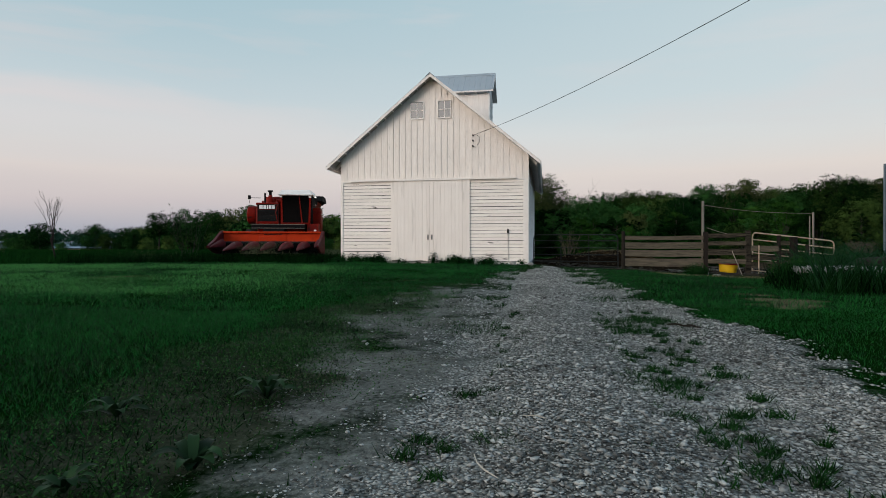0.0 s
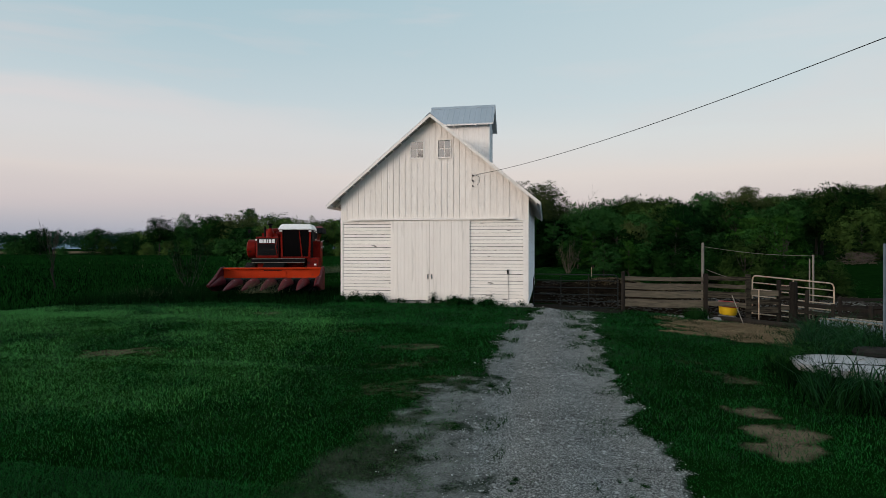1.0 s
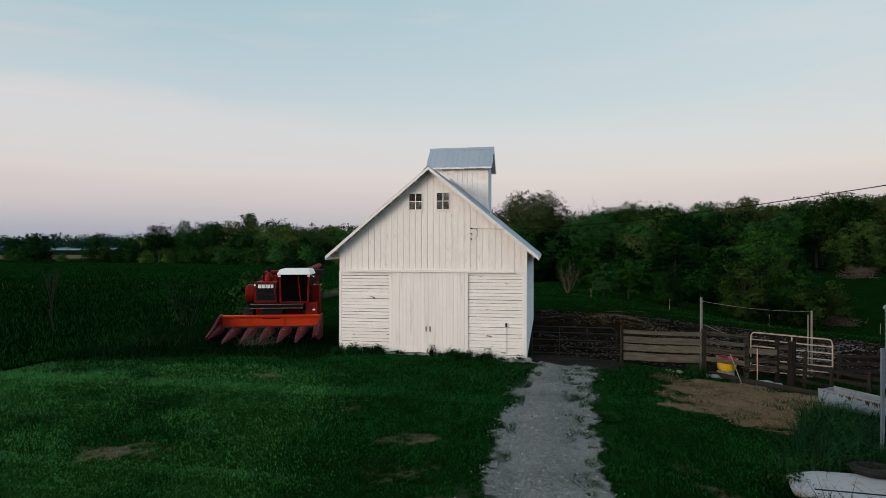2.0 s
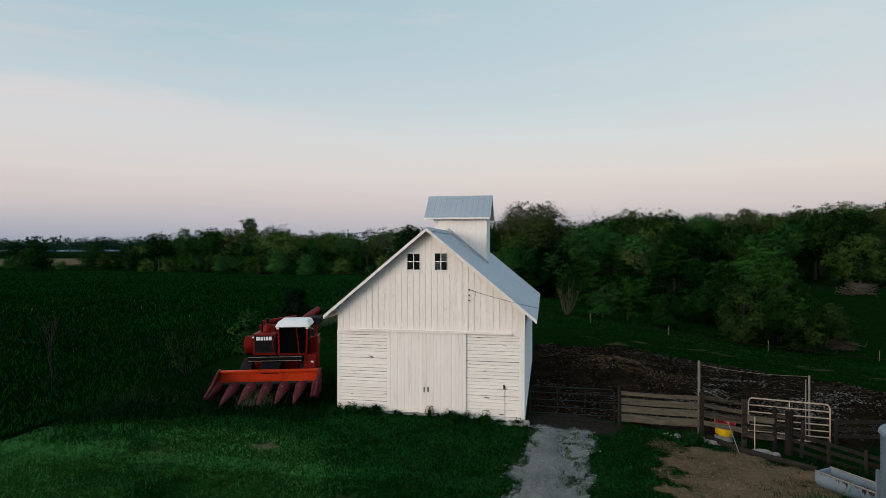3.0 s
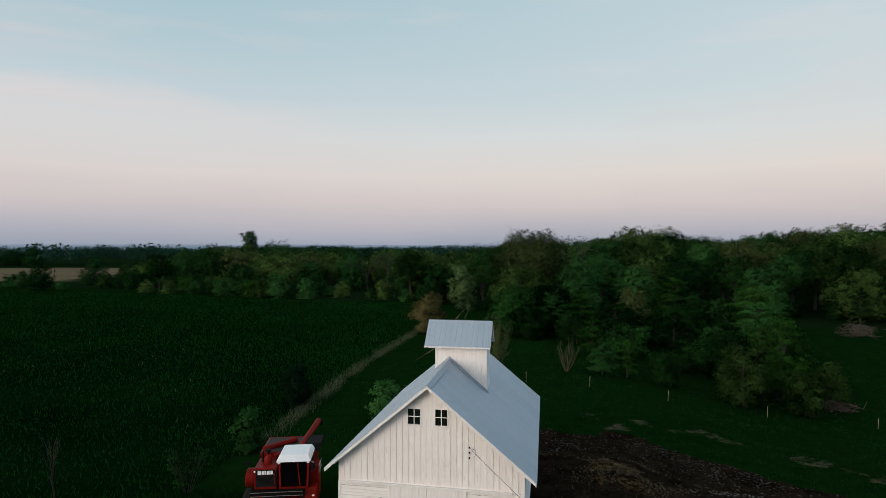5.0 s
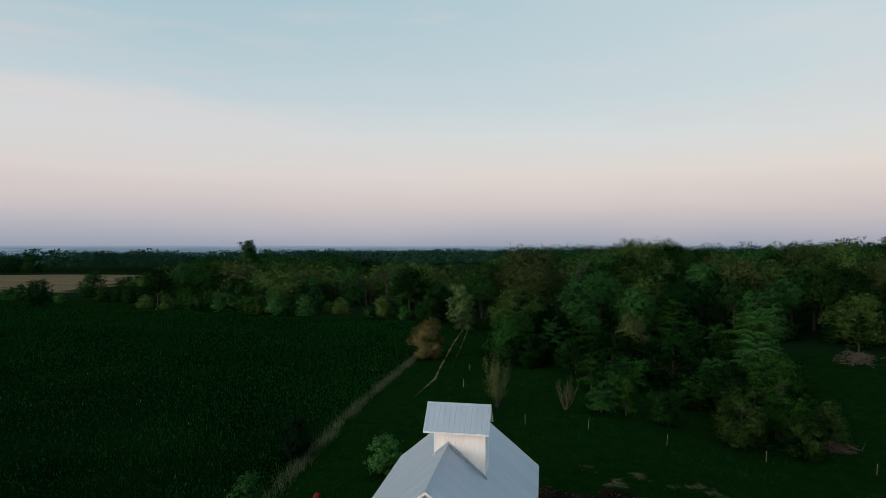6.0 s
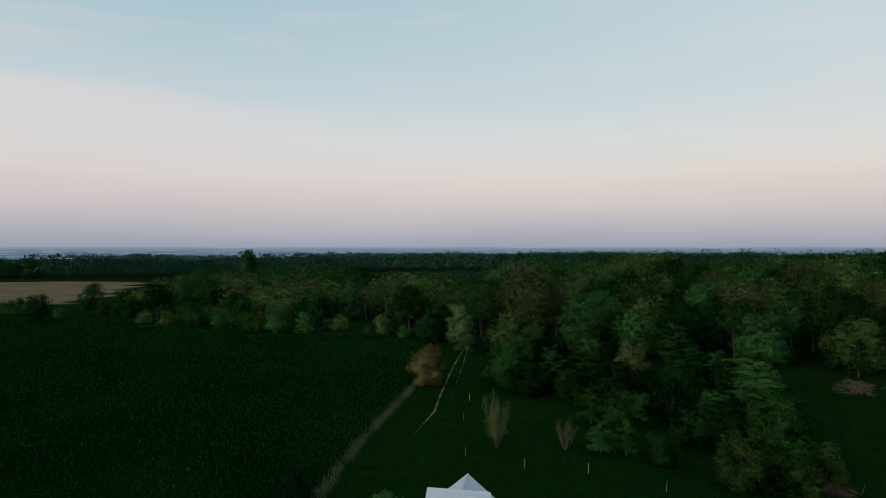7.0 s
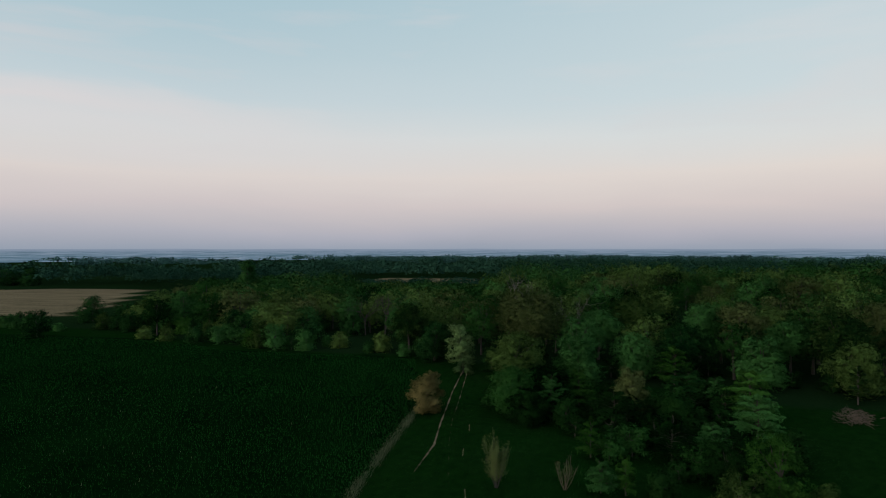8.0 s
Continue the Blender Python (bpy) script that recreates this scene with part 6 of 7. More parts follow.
def bare_shrub(name, height, radius, seed, stems, label, leaf=None, bark=None, leaves=300):
    gen = np.random.default_rng(seed)
    t = empty(name, pose(0, 0, 0), label, "shrub")
    bm = bmesh.new()
    tips = []
    for k in range(stems):
        a, r = gen.uniform(0, 2 * math.pi), radius * gen.uniform(.2, 1.0)
        tip = Vector((r * math.cos(a), r * math.sin(a), height * gen.uniform(.65, 1.0)))
        mid = Vector((tip.x * .62, tip.y * .62, tip.z * .45))
        tube(bm, [(tip.x * .10, tip.y * .10, -.1), mid, tip], [.022, .013, .004], 4)
        tips.append((mid, tip))
        for q in range(7):
            s = mid.lerp(tip, gen.uniform(-.5, .8))
            e = s + Vector(gen.normal(0, .20, 3) * radius) + Vector((0, 0, .20 * height))
            tube(bm, [s, e], [.009, .003], 3)
            tips.append((s, e))
    tagged(part("brushwood", bm, bark or PALEBARK, t), kind="stuff")
    if leaf:
        pick = gen.integers(0, len(tips), leaves)
        u = gen.uniform(.0, 1, leaves)
        pts = np.array([tuple(tips[i][0].lerp(tips[i][1], w)) for i, w in zip(pick, u)]) + gen.normal(0, .07, (leaves, 3)) * radius
        link_mesh("crown", leafy_mesh("crown", pts, pts * np.array([1, 1, .3]) + np.array([0, 0, .6]), .13, gen), LEAF[leaf], t)
    return t


LABELS = {"deep": "deep green leafy tree in the pasture thicket", "mid": "leafy green tree in the pasture thicket", "dark": "dense dark green tree in the pasture thicket", "bright": "fresh bright green tree in the pasture thicket",
          "olive": "olive green bushy tree in the pasture thicket", "brown": "brownish budding tree at the wood's edge", "orange": "round copper-leaved bush beside the farm track",
          "pale": "pale blossoming young tree at the field corner"}
# kind, x, y, height, radius, layered or not
THICKET = [("deep", -.6, 74.0, 8.8, 4.9, 0), ("dark", 5.2, 76.0, 8.6, 5.0, 0), ("mid", 6.2, 72.6, 8.1, 2.9, 1), ("dark", 2.6, 70.0, 5.6, 4.2, 0), ("bright", 11.3, 80.1, 7.2, 2.8, 1), ("bright", 11.4, 55.7, 5.7, 2.2, 1),
           ("brown", 20.4, 78.7, 7.8, 3.2, 0), ("dark", 16.1, 68.8, 6.4, 4.0, 1), ("bright", 31.3, 97.0, 8.4, 3.8, 1), ("mid", 31.1, 83.7, 6.8, 3.8, 1), ("deep", 22.7, 58.8, 6.8, 3.9, 1), ("mid", 29.2, 63.0, 4.8, 3.0, 1),
           ("dark", 25.6, 71.0, 6.0, 4.0, 0), ("bright", 38.9, 77.0, 8.6, 4.2, 1), ("mid", 35.2, 82.4, 5.8, 3.3, 1), ("mid", 37.5, 69.5, 7.2, 4.0, 1), ("bright", 31.8, 47.2, 11.0, 3.7, 0), ("dark", 28.4, 53.5, 6.8, 3.6, 0),
           ("olive", 26.5, 42.2, 7.4, 3.1, 0), ("mid", 11.7, 44.6, 4.1, 2.0, 1), ("bright", 14.6, 45.1, 4.9, 1.6, 1), ("dark", 18.6, 44.8, 4.0, 2.4, 0), ("olive", 36.9, 46.6, 5.0, 2.3, 0), ("olive", 32.4, 41.6, 4.6, 2.4, 0),
           ("olive", 60.7, 88.1, 7.5, 1.7, 1)]
FRONT = [("orange", -15.3, 73.2, 7.4, 3.5), ("mid", -7.9, 20.5, 3.3, 1.7), ("spruce", -16.7, 22.4, 4.0, 1.7), ("mid", -15.4, 12.0, 3.2, 1.0)]
EDGE = [("olive", 29.6, 132.2, 15.3, 7.9), ("mid", 18.6, 121.1, 13.0, 5.9), ("brown", 48.6, 111.3, 17.0, 5.9), ("olive", 65.1, 102.1, 15.9, 6.9), ("olive", 64.0, 94.8, 10.6, 5.4), ("brown", 1.2, 113.8, 18.6, 9.4),
        ("olive", -.7, 97.2, 11.0, 6.6), ("mid", 12.3, 97.6, 10.2, 5.4), ("pale", -14.5, 106.9, 11.4, 3.1), ("olive", -30.6, 122.3, 14.0, 5.6), ("mid", -22.0, 113.7, 10.5, 4.6), ("mid", 34.6, 103.7, 12.4, 5.6),
        ("mid", 57.0, 106.7, 13.4, 5.3), ("olive", 57.1, 115.9, 15.4, 4.8), ("brown", 78.7, 113.7, 17.4, 5.8), ("mid", 41.0, 115.0, 16.6, 4.9), ("mid", 24.0, 101.0, 10.5, 5.0), ("mid", 48.0, 97.5, 11.0, 5.0)]
for k, (kind, x, y, h, r, tiers) in enumerate(THICKET):
    nm = "tree" if h > 5 else "bush"
    if tiers:
        t = layered_tree(kind, h, r, 100 + k, int(2600 + 820 * r * r), .20 if y > 65 else .17, nm, LABELS[kind].replace("bushy", "open-branched"))
    else:
        t = make_tree(kind, h, r, 100 + k, int(3600 + 1150 * r * r), .22 if y > 65 else .17, low=.06, lobes=int(16 + 4 * r), open_=.3, name=nm, label=LABELS[kind])
    t.matrix_world = pose(x, y, hz(x, y))
    t["group"] = "pasture thicket"
for k, (kind, x, y, h, r) in enumerate(FRONT):
    t = make_tree(kind, h, r, 200 + k, int(2200 + 1700 * r * r), .17, low=.03, lobes=22, open_=.5, name="bush",
                  label=LABELS["orange"] if kind == "orange" else "dark bushy evergreen by the field margin" if kind == "spruce" else "small leafy bush in rank grass behind the barn")
    t.matrix_world = pose(x, y, hz(x, y))
for k, (kind, x, y, h, r) in enumerate(EDGE):
    t = make_tree(kind, h, r, 300 + k, int(7500 + 400 * r * r), .27, low=.40 if h > 12 else .10, lobes=int(20 + 4 * r), open_=.22, label="tall " + LABELS[kind].replace("in the pasture thicket", "at the wood's edge"))
    t.matrix_world = pose(x, y, hz(x, y))
    t["group"] = "wood edge trees"
t = make_tree("pale", 3.7, 3.0, 330, 3600, .2, low=.04, lobes=16, open_=.3, name="bush", label="low white-flowering bush at the end of the track")
t.matrix_world = pose(-12.9, 101.0, hz(-12.9, 101))

s0 = bare_shrub("shrub", 2.9, 1.2, 40, 12, "open young shrub with fine leaves in the rank grass", "mid", BARK, 900)
s0.matrix_world = pose(-15.2, 5.0, hz(-15.2, 5.0))
s1 = bare_shrub("shrub", 4.0, 1.7, 41, 15, "thin grey shrub with hardly any leaves in the pasture", "olive", BRUSH, 420)
s1.matrix_world = pose(7.5, 44.0, hz(7.5, 44))
s2 = bare_shrub("shrub", 6.2, 1.9, 42, 26, "thin olive spring shrub with few leaves", "brown", BARK, 5200)
s2.matrix_world = pose(-.5, 42.4, hz(-.5, 42.4))


def bare_tree(x, y, height, seed, label, mat, depth=4):
    """A leafless tree: a stem that forks again and again into fine twigs."""
    gen = np.random.default_rng(seed)
    t = empty("bare_tree", pose(x, y, hz(x, y)), label, "tree")
    stem, twigs = bmesh.new(), bmesh.new()
    spread = .62 if height > 5 else .17

    def grow(p, d, length, r, level):
        mid = p + d * length * .5 + Vector(gen.normal(0, .05, 3) * length)
        end = p + d * length + Vector(gen.normal(0, .06, 3) * length)
        tube(stem if level < 2 else twigs, [p, mid, end], [r, r * .8, r * .55], 6 if level < 2 else 3)
        if level == depth:
            return
        for _ in range(3 if level else 4):
            e = (d + Vector(gen.normal(0, spread, 3)) + Vector((0, 0, .12))).normalized()
            grow(mid.lerp(end, gen.uniform(.2, 1)), e, length * gen.uniform(.55, .8), r * .5, level + 1)
    grow(Vector((0, 0, -.3)), Vector((0, 0, 1)), height * .42, .016 * height, 0)
    part("trunk", stem, mat, t)
    tagged(part("branches", twigs, mat, t), kind="stuff")
    return t


for x, y, h, seed, mat in ((14.5, 124.5, 17.5, 43, PALEBARK), (-2.8, 150, 20, 44, PALEBARK), (-52, 150, 16.5, 45, BARK), (-37.3, 155, 15.5, 46, BARK), (-46, 152, 16, 48, BARK), (-22.1, 3.0, 3.9, 47, POSTWOOD)):
    bare_tree(x, y, h, seed, "bare grey dead tree standing in the wood" if mat is PALEBARK else "slim dead sapling standing in the crop field" if h < 5 else "leafless thin-twigged tree at the field edge", mat)


def brush_pile(name, x, y, r, h, seed, label, mat):
    gen = np.random.default_rng(seed)
    bm = bmesh.new()
    for k in range(260):
        p = Vector((gen.normal(0, .42) * r, gen.normal(0, .42) * r, gen.uniform(0, 1) * h * .6))
        d = Vector((gen.normal(0, 1), gen.normal(0, 1), gen.normal(.25, .45))).normalized() * gen.uniform(.6, 1.6)
        tube(bm, [p - d * .5, p + d * .1 + Vector(gen.normal(0, .08, 3)), p + d * .6], [.028, .02, .006], 4)
    o = part(name, bm, mat)
    o.matrix_world = pose(x, y, hz(x, y))
    return tagged(o, label, "brush pile", kind="stuff")


brush_pile("brush_pile", 36.8, 45.2, 1.9, 1.5, 1, "tangle of brown dead branches lying in the pasture", BRUSH)
brush_pile("brush_pile", 55.2, 77.6, 2.9, 3.0, 2, "brown heap of cut brush before the wood", BRUSH)

# woods: variants built once, then copied
VAR = []
for k, (kind, h, r) in enumerate((("mid", 15, 7.4), ("deep", 14, 6.8), ("olive", 15, 7.8), ("mid", 10, 5.0), ("brown", 14, 7.2), ("bright", 7.5, 4.2), ("olive", 13, 6.8), ("mid", 7.5, 4.4), ("olive", 8, 4.4), ("deep", 15.5, 7.8))):
    VAR.append((make_tree(kind, h, r, 500 + k, 4800, .41, low=.03 if h < 10.5 else .36, lobes=36, open_=.2, label="leafy " + {"mid": "green", "deep": "deep green", "olive": "olive green", "brown": "brownish", "bright": "light green"}[kind] + " tree of the field-edge wood"), h, r))
    VAR[-1][0]["group"] = "wood trees"
gen = np.random.default_rng(11)
placed = [(q[1], q[2], q[4]) for q in EDGE + THICKET]
used = [False] * len(VAR)


def plant(k, x, y, s, sz=1.0):
    m = pose(x, y, hz(x, y) - .1, 0, 0, gen.uniform(0, 360))
    t = VAR[k][0]
    if used[k]:
        t = copy_thing(t, m)
    used[k] = True
    t.matrix_basis = m @ Matrix.Diagonal((s, s, s * sz, 1))
    placed.append((x, y, VAR[k][2] * s))


def free(x, y, r, slack=.62):
    return all((x - a) ** 2 + (y - b) ** 2 > ((r + c) * slack) ** 2 for a, b, c in placed)


t = make_tree("mid", 25.3, 4.9, 341, 7000, .5, low=.42, lobes=30, label="tall lone tree rising above the field-edge wood")
t.matrix_world = pose(-145, 239.7, hz(-145, 239.7))
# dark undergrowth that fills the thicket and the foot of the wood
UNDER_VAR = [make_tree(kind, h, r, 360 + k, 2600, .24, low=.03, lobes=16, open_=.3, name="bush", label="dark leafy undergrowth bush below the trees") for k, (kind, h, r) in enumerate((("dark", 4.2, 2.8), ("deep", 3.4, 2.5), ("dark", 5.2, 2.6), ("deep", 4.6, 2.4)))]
for u in UNDER_VAR:
    u["group"] = "undergrowth bushes"
first_use = [True] * 4
shrubs = []
tries = 0
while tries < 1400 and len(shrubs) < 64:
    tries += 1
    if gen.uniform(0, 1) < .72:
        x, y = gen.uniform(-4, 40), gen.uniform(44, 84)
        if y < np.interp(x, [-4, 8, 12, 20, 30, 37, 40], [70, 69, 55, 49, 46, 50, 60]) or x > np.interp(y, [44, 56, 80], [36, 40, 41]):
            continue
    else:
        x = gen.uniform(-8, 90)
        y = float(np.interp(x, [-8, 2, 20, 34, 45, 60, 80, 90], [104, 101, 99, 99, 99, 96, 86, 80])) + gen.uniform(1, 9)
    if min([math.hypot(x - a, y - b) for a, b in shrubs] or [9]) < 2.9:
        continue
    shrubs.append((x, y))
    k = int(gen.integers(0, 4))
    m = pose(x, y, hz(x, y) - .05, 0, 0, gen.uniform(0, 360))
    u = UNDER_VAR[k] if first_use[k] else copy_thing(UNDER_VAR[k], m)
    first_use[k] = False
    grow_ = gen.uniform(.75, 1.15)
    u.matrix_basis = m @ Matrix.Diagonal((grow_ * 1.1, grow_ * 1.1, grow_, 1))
# singles by the far stubble, the tall lone trees
for x, y, k, s, sz in ((-176, 143, 7, .9, .9), (-166, 141, 7, .8, .9), (-185, 146, 7, .75, .85), (-171, 142, 7, .6, .9), (-158, 140, 7, .5, .8), (-166.4, 163.7, 3, 1.05, 1.0), (-158, 184, 3, .9, .9), (-153.5, 127.5, 3, .8, 1.15), (-118.5, 137.5, 1, .86, 1.10), (-114.8, 146, 0, .84, 1.16), (-104.6, 145, 1, .9, 1.14),
                       (-97.1, 150.9, 4, 1.25, .9), (-97.5, 126.4, 7, .68, 1.4), (-108.4, 128.5, 8, .62, .95), (-118, 131, 8, .6, .9),
                       (-384, 341.6, 3, 1.55, .95), (-398, 340, 3, 1.4, .85), (-410, 345, 3, 1.5, .9), (-420, 338, 3, 1.45, .85)):
    plant(k, x, y, s, sz)
# along the far edge of the crop field, where the crowns stand low to the west and climb towards the farm
SKYLINE = ([-1.143, -1.086, -1.062, -1.037, -1.01, -.989, -.969, -.948, -.915, -.862, -.835, -.816, -.797, -.770, -.745, -.726, -.708, -.683, -.652, -.627, -.609, -.579, -.567, -.531, -.473, -.427],
           [29, 26, 36, 23, 11, 7, 16, 29, 33, 31, 25, 29, 49, 58, 53, 49, 61, 55, 63, 61, 53, 66, 72, 66, 61, 56])
tries = 0
while tries < 2200 and len(placed) < 172:
    tries += 1
    x = gen.uniform(-150, -18)
    front = float(np.interp(x, [-171, -127, -107, -81, -48, -24, -10], [150, 143, 137, 121, 119.5, 117, 108]))
    deep = gen.uniform(0, 1) ** 1.5
    y = front + deep * 62
    if -62 < x < -38 and 10 < y - front < 26:
        continue
    near, middle = y - front < 8, y - front < 24
    k = int(gen.choice([5, 7, 7, 3, 8, 8] if near else [3, 3, 7, 8, 6] if middle else [0, 1, 2, 3, 4, 6, 9]))
    s = gen.uniform(.42, .92) if near else gen.uniform(.8, 1.15) if middle else gen.uniform(.8, 1.1) * (.82 + .2 * deep)
    roof_ = 3.4 + (.984 * (y + 23.7) - .179 * (x - 5)) * float(np.interp((x - 5) / (y + 23.7), *SKYLINE)) / 985
    sz = min(gen.uniform(.9, 1.12), roof_ / (VAR[k][1] * s))
    if sz < .6:
        s, sz = s * sz / .8, .8
    if s > .3 and free(x, y, VAR[k][2] * s, .5):
        plant(k, x, y, s, sz)
# the wood on the rise: its crowns climb to two broad humps with a dip between
tries = 0
while tries < 4000 and len(placed) < 320:
    tries += 1
    y = 94 + gen.uniform(0, 1) ** 1.2 * 150
    x = gen.uniform(-16, 155) if y > 104 else gen.uniform(20, 140)
    if y < np.interp(x, [-16, 2, 20, 34, 45, 60, 80, 140], [114, 108, 104, 102, 100, 100, 90, 70]):
        continue
    reach = math.hypot(x - 5, y + 24)
    across_ = 5 + (x - 5) * 224 / (y + 24)
    hump = float(np.interp(across_, [-16, 0, 13, 19, 26, 40, 53, 62, 70, 79, 90, 101, 138], [16, 17, 15.6, 15.3, 20, 23, 22.2, 19, 16.4, 18.5, 21, 23, 23]))
    top = float(np.interp(reach, [100, 120, 150, 190, 225], [11.5, 14.5, 16.5, .5 * (17 + hump), hump]))
    if reach < 200:
        top = min(top, hump + 1.5)
    tall = (top - hz(x, y)) * (1 - .22 * gen.uniform(0, 1) ** 1.3)
    k = int(gen.choice([0, 1, 2, 2, 4, 6, 9, 9]))
    s = tall / (VAR[k][1] * .97) * gen.uniform(.86, 1.0)
    if s > 1.5 or not free(x, y, VAR[k][2] * s, .55):
        continue
    plant(k, x, y, s, tall / (VAR[k][1] * .97) / s)


def far_wood(name, pts, tops, radii, quads, size, mat, label, seed):
    gen = np.random.default_rng(seed)
    n = len(pts)
    idx = np.repeat(np.arange(n), quads)
    d = gen.normal(0, 1, (len(idx), 3))
    d[:, 2] = np.abs(d[:, 2]) * .9 - .25
    d /= np.linalg.norm(d, axis=1, keepdims=True)
    lump = 1 + .2 * np.sin(d[:, 0] * 5 + idx * 1.7) * np.cos(d[:, 1] * 6 - idx)
    base = np.stack([pts[:, 0], pts[:, 1], land(pts[:, 0], pts[:, 1])], 1)
    c = base[idx] + np.stack([d[:, 0] * radii[idx] * lump, d[:, 1] * radii[idx] * lump, tops[idx] * .6 + d[:, 2] * tops[idx] * .4 * lump], 1)
    return tagged(link_mesh(name, leafy_mesh(name, c, d + np.array([0, 0, .35]), size, gen), mat), label, "woods", kind="stuff")


def scatter(n, seed, near, far, power, half=48):
    gen = np.random.default_rng(seed)
    a = np.radians(gen.uniform(-half, half, n)) + radians(10.3)
    r = (gen.uniform(0, 1, n) ** power) * (far - near) + near
    x, y = 5 - r * np.sin(a), -23.7 + r * np.cos(a)
    return x, y, gen


def wooded(x, y):
    z = zones(x, y)
    ok = (z["wood"] > .5) & (z["stub"] < .2)
    ok &= ~((x > -420) & (x < -175) & (y > 150) & (y < 330))
    ok &= ~((x > -165 + .1 * (y - 420)) & (x < -40) & (y > 395) & (y < 520))
    return ok


x, y, gen = scatter(2100, 21, 205, 640, .8)
dist = np.hypot(x - 5, y + 24)
bearing = np.degrees(np.arctan2(5 - x, y + 23.7)) - 10.3
depth = dist * np.cos(np.radians(bearing))
ok = wooded(x, y) & ((x > -20) | (y > 188)) & ((dist > 262) | (x < -20)) & (depth < np.interp(bearing, [10, 16, 22], [560, 520, 475])) & ((bearing < 24) | (depth > 398))
x, y, dist, bearing, depth = x[ok], y[ok], dist[ok], bearing[ok], depth[ok]
hgt = gen.uniform(10, 15.5, len(x)) + np.clip((dist - 250) / 80, 0, 1) * 4.5 * (bearing < -6)
hgt = hgt * (1 + .22 * fuzz(x, y, .021, 5.))
hgt = np.where(bearing > 14, hgt * np.interp(depth, [250, 400], [.84, .95]), hgt)
hgt = np.where((bearing < 9.5) & (bearing > -4.5) & (y < 430), hgt * np.where(y > 300, .42, .7), hgt)
toss = gen.uniform(0, 1, len(x))
rad = gen.uniform(4.6, 8.2, len(x))
# canopy deeper than 380 m takes the faintly haze-tinted leaves
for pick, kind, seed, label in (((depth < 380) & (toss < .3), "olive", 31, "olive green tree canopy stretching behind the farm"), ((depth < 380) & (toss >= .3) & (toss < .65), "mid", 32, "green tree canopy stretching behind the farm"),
                                ((depth < 380) & (toss >= .65), "deep", 36, "deep green tree canopy stretching behind the farm"), (depth >= 380, "blue", 35, "tree canopy far behind the farm, haze tinted into its leaves")):
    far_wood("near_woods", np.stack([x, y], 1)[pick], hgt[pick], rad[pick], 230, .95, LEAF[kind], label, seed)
x, y, gen = scatter(4600, 22, 520, 1430, .8)
dist = np.hypot(x - 5, y + 24)
bearing = np.degrees(np.arctan2(5 - x, y + 23.7)) - 10.3
depth = dist * np.cos(np.radians(bearing))
edge_ = np.interp(bearing, [4, 9, 13, 17, 22], [1420, 1100, 860, 680, 520])
belts = (fuzz(x, y, .011, 4.) > .15) & (fuzz(x * .12, y, .025, 1.) > -.1)
clear = (fuzz(x, y, .008, 2.) > .5) & (dist > 820)
ok = wooded(x, y) & (~clear) & ((depth < edge_) | ((depth > edge_ + 60) & belts & (bearing > 4)))
x, y, dist = x[ok], y[ok], dist[ok]
hgt = gen.uniform(8, 14.5, len(x)) * np.interp(dist, [500, 1400], [1.12, .95]) * (1 + .3 * fuzz(x, y, .009, 5.))
rad = gen.uniform(6, 11, len(x))
# painted haze: bluer, paler leaves beyond 850 m
for pick, kind, seed, label in ((dist < 850, "blue", 33, "distant woodland behind the farm, leaves tinted for haze"), (dist >= 850, "haze", 37, "far woodland reaching to the horizon, leaves tinted strongly for haze")):
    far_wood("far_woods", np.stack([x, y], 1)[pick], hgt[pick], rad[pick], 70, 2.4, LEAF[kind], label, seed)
# a shelter belt behind the camera, across the road
x = np.linspace(-90, 90, 64) + gen.uniform(-1, 1, 64)
y = -62 - 6 * np.abs(gen.normal(0, 1, 64)) - 30 * sstep(20, 60, np.abs(x + 6))
far_wood("shelter_belt", np.stack([x, y], 1), np.where(np.abs(x + 8) < 26, 1.6, 1.0) * gen.uniform(9.2, 10.3, 64), gen.uniform(3, 4.5, 64), 320, .9, LEAF["dark"], "dark belt of trees behind the yard", 34)


# ---------------------------------------------------------------- grass, weeds, stones
def blades(x, y, h, w, lean, gen, z=None):
    """Blades as a narrow quad with a tip: five corners, three triangles each."""
    n = len(x)
    z = land(x, y) - .01 if z is None else z
    a = gen.uniform(0, 2 * math.pi, n)
    b = gen.uniform(0, 2 * math.pi, n)
    l = lean * gen.uniform(.2, 1.3, n) * h
    ux, uy = np.cos(a) * w * .5, np.sin(a) * w * .5
    lx, ly = np.cos(b) * l, np.sin(b) * l
    v = np.zeros((n, 5, 3))
    v[:, 0] = np.stack([x - ux, y - uy, z], 1)
    v[:, 1] = np.stack([x + ux, y + uy, z], 1)
    v[:, 2] = np.stack([x + lx * .35 - ux * .8, y + ly * .35 - uy * .8, z + h * .6], 1)
    v[:, 3] = np.stack([x + lx * .35 + ux * .8, y + ly * .35 + uy * .8, z + h * .6], 1)
    v[:, 4] = np.stack([x + lx, y + ly, z + h * gen.uniform(.85, 1, n)], 1)
    k = np.arange(n)[:, None] * 5
    f = np.concatenate([k + [0, 1, 2], k + [1, 3, 2], k + [2, 3, 4]], 0)
    return v.reshape(-1, 3), f


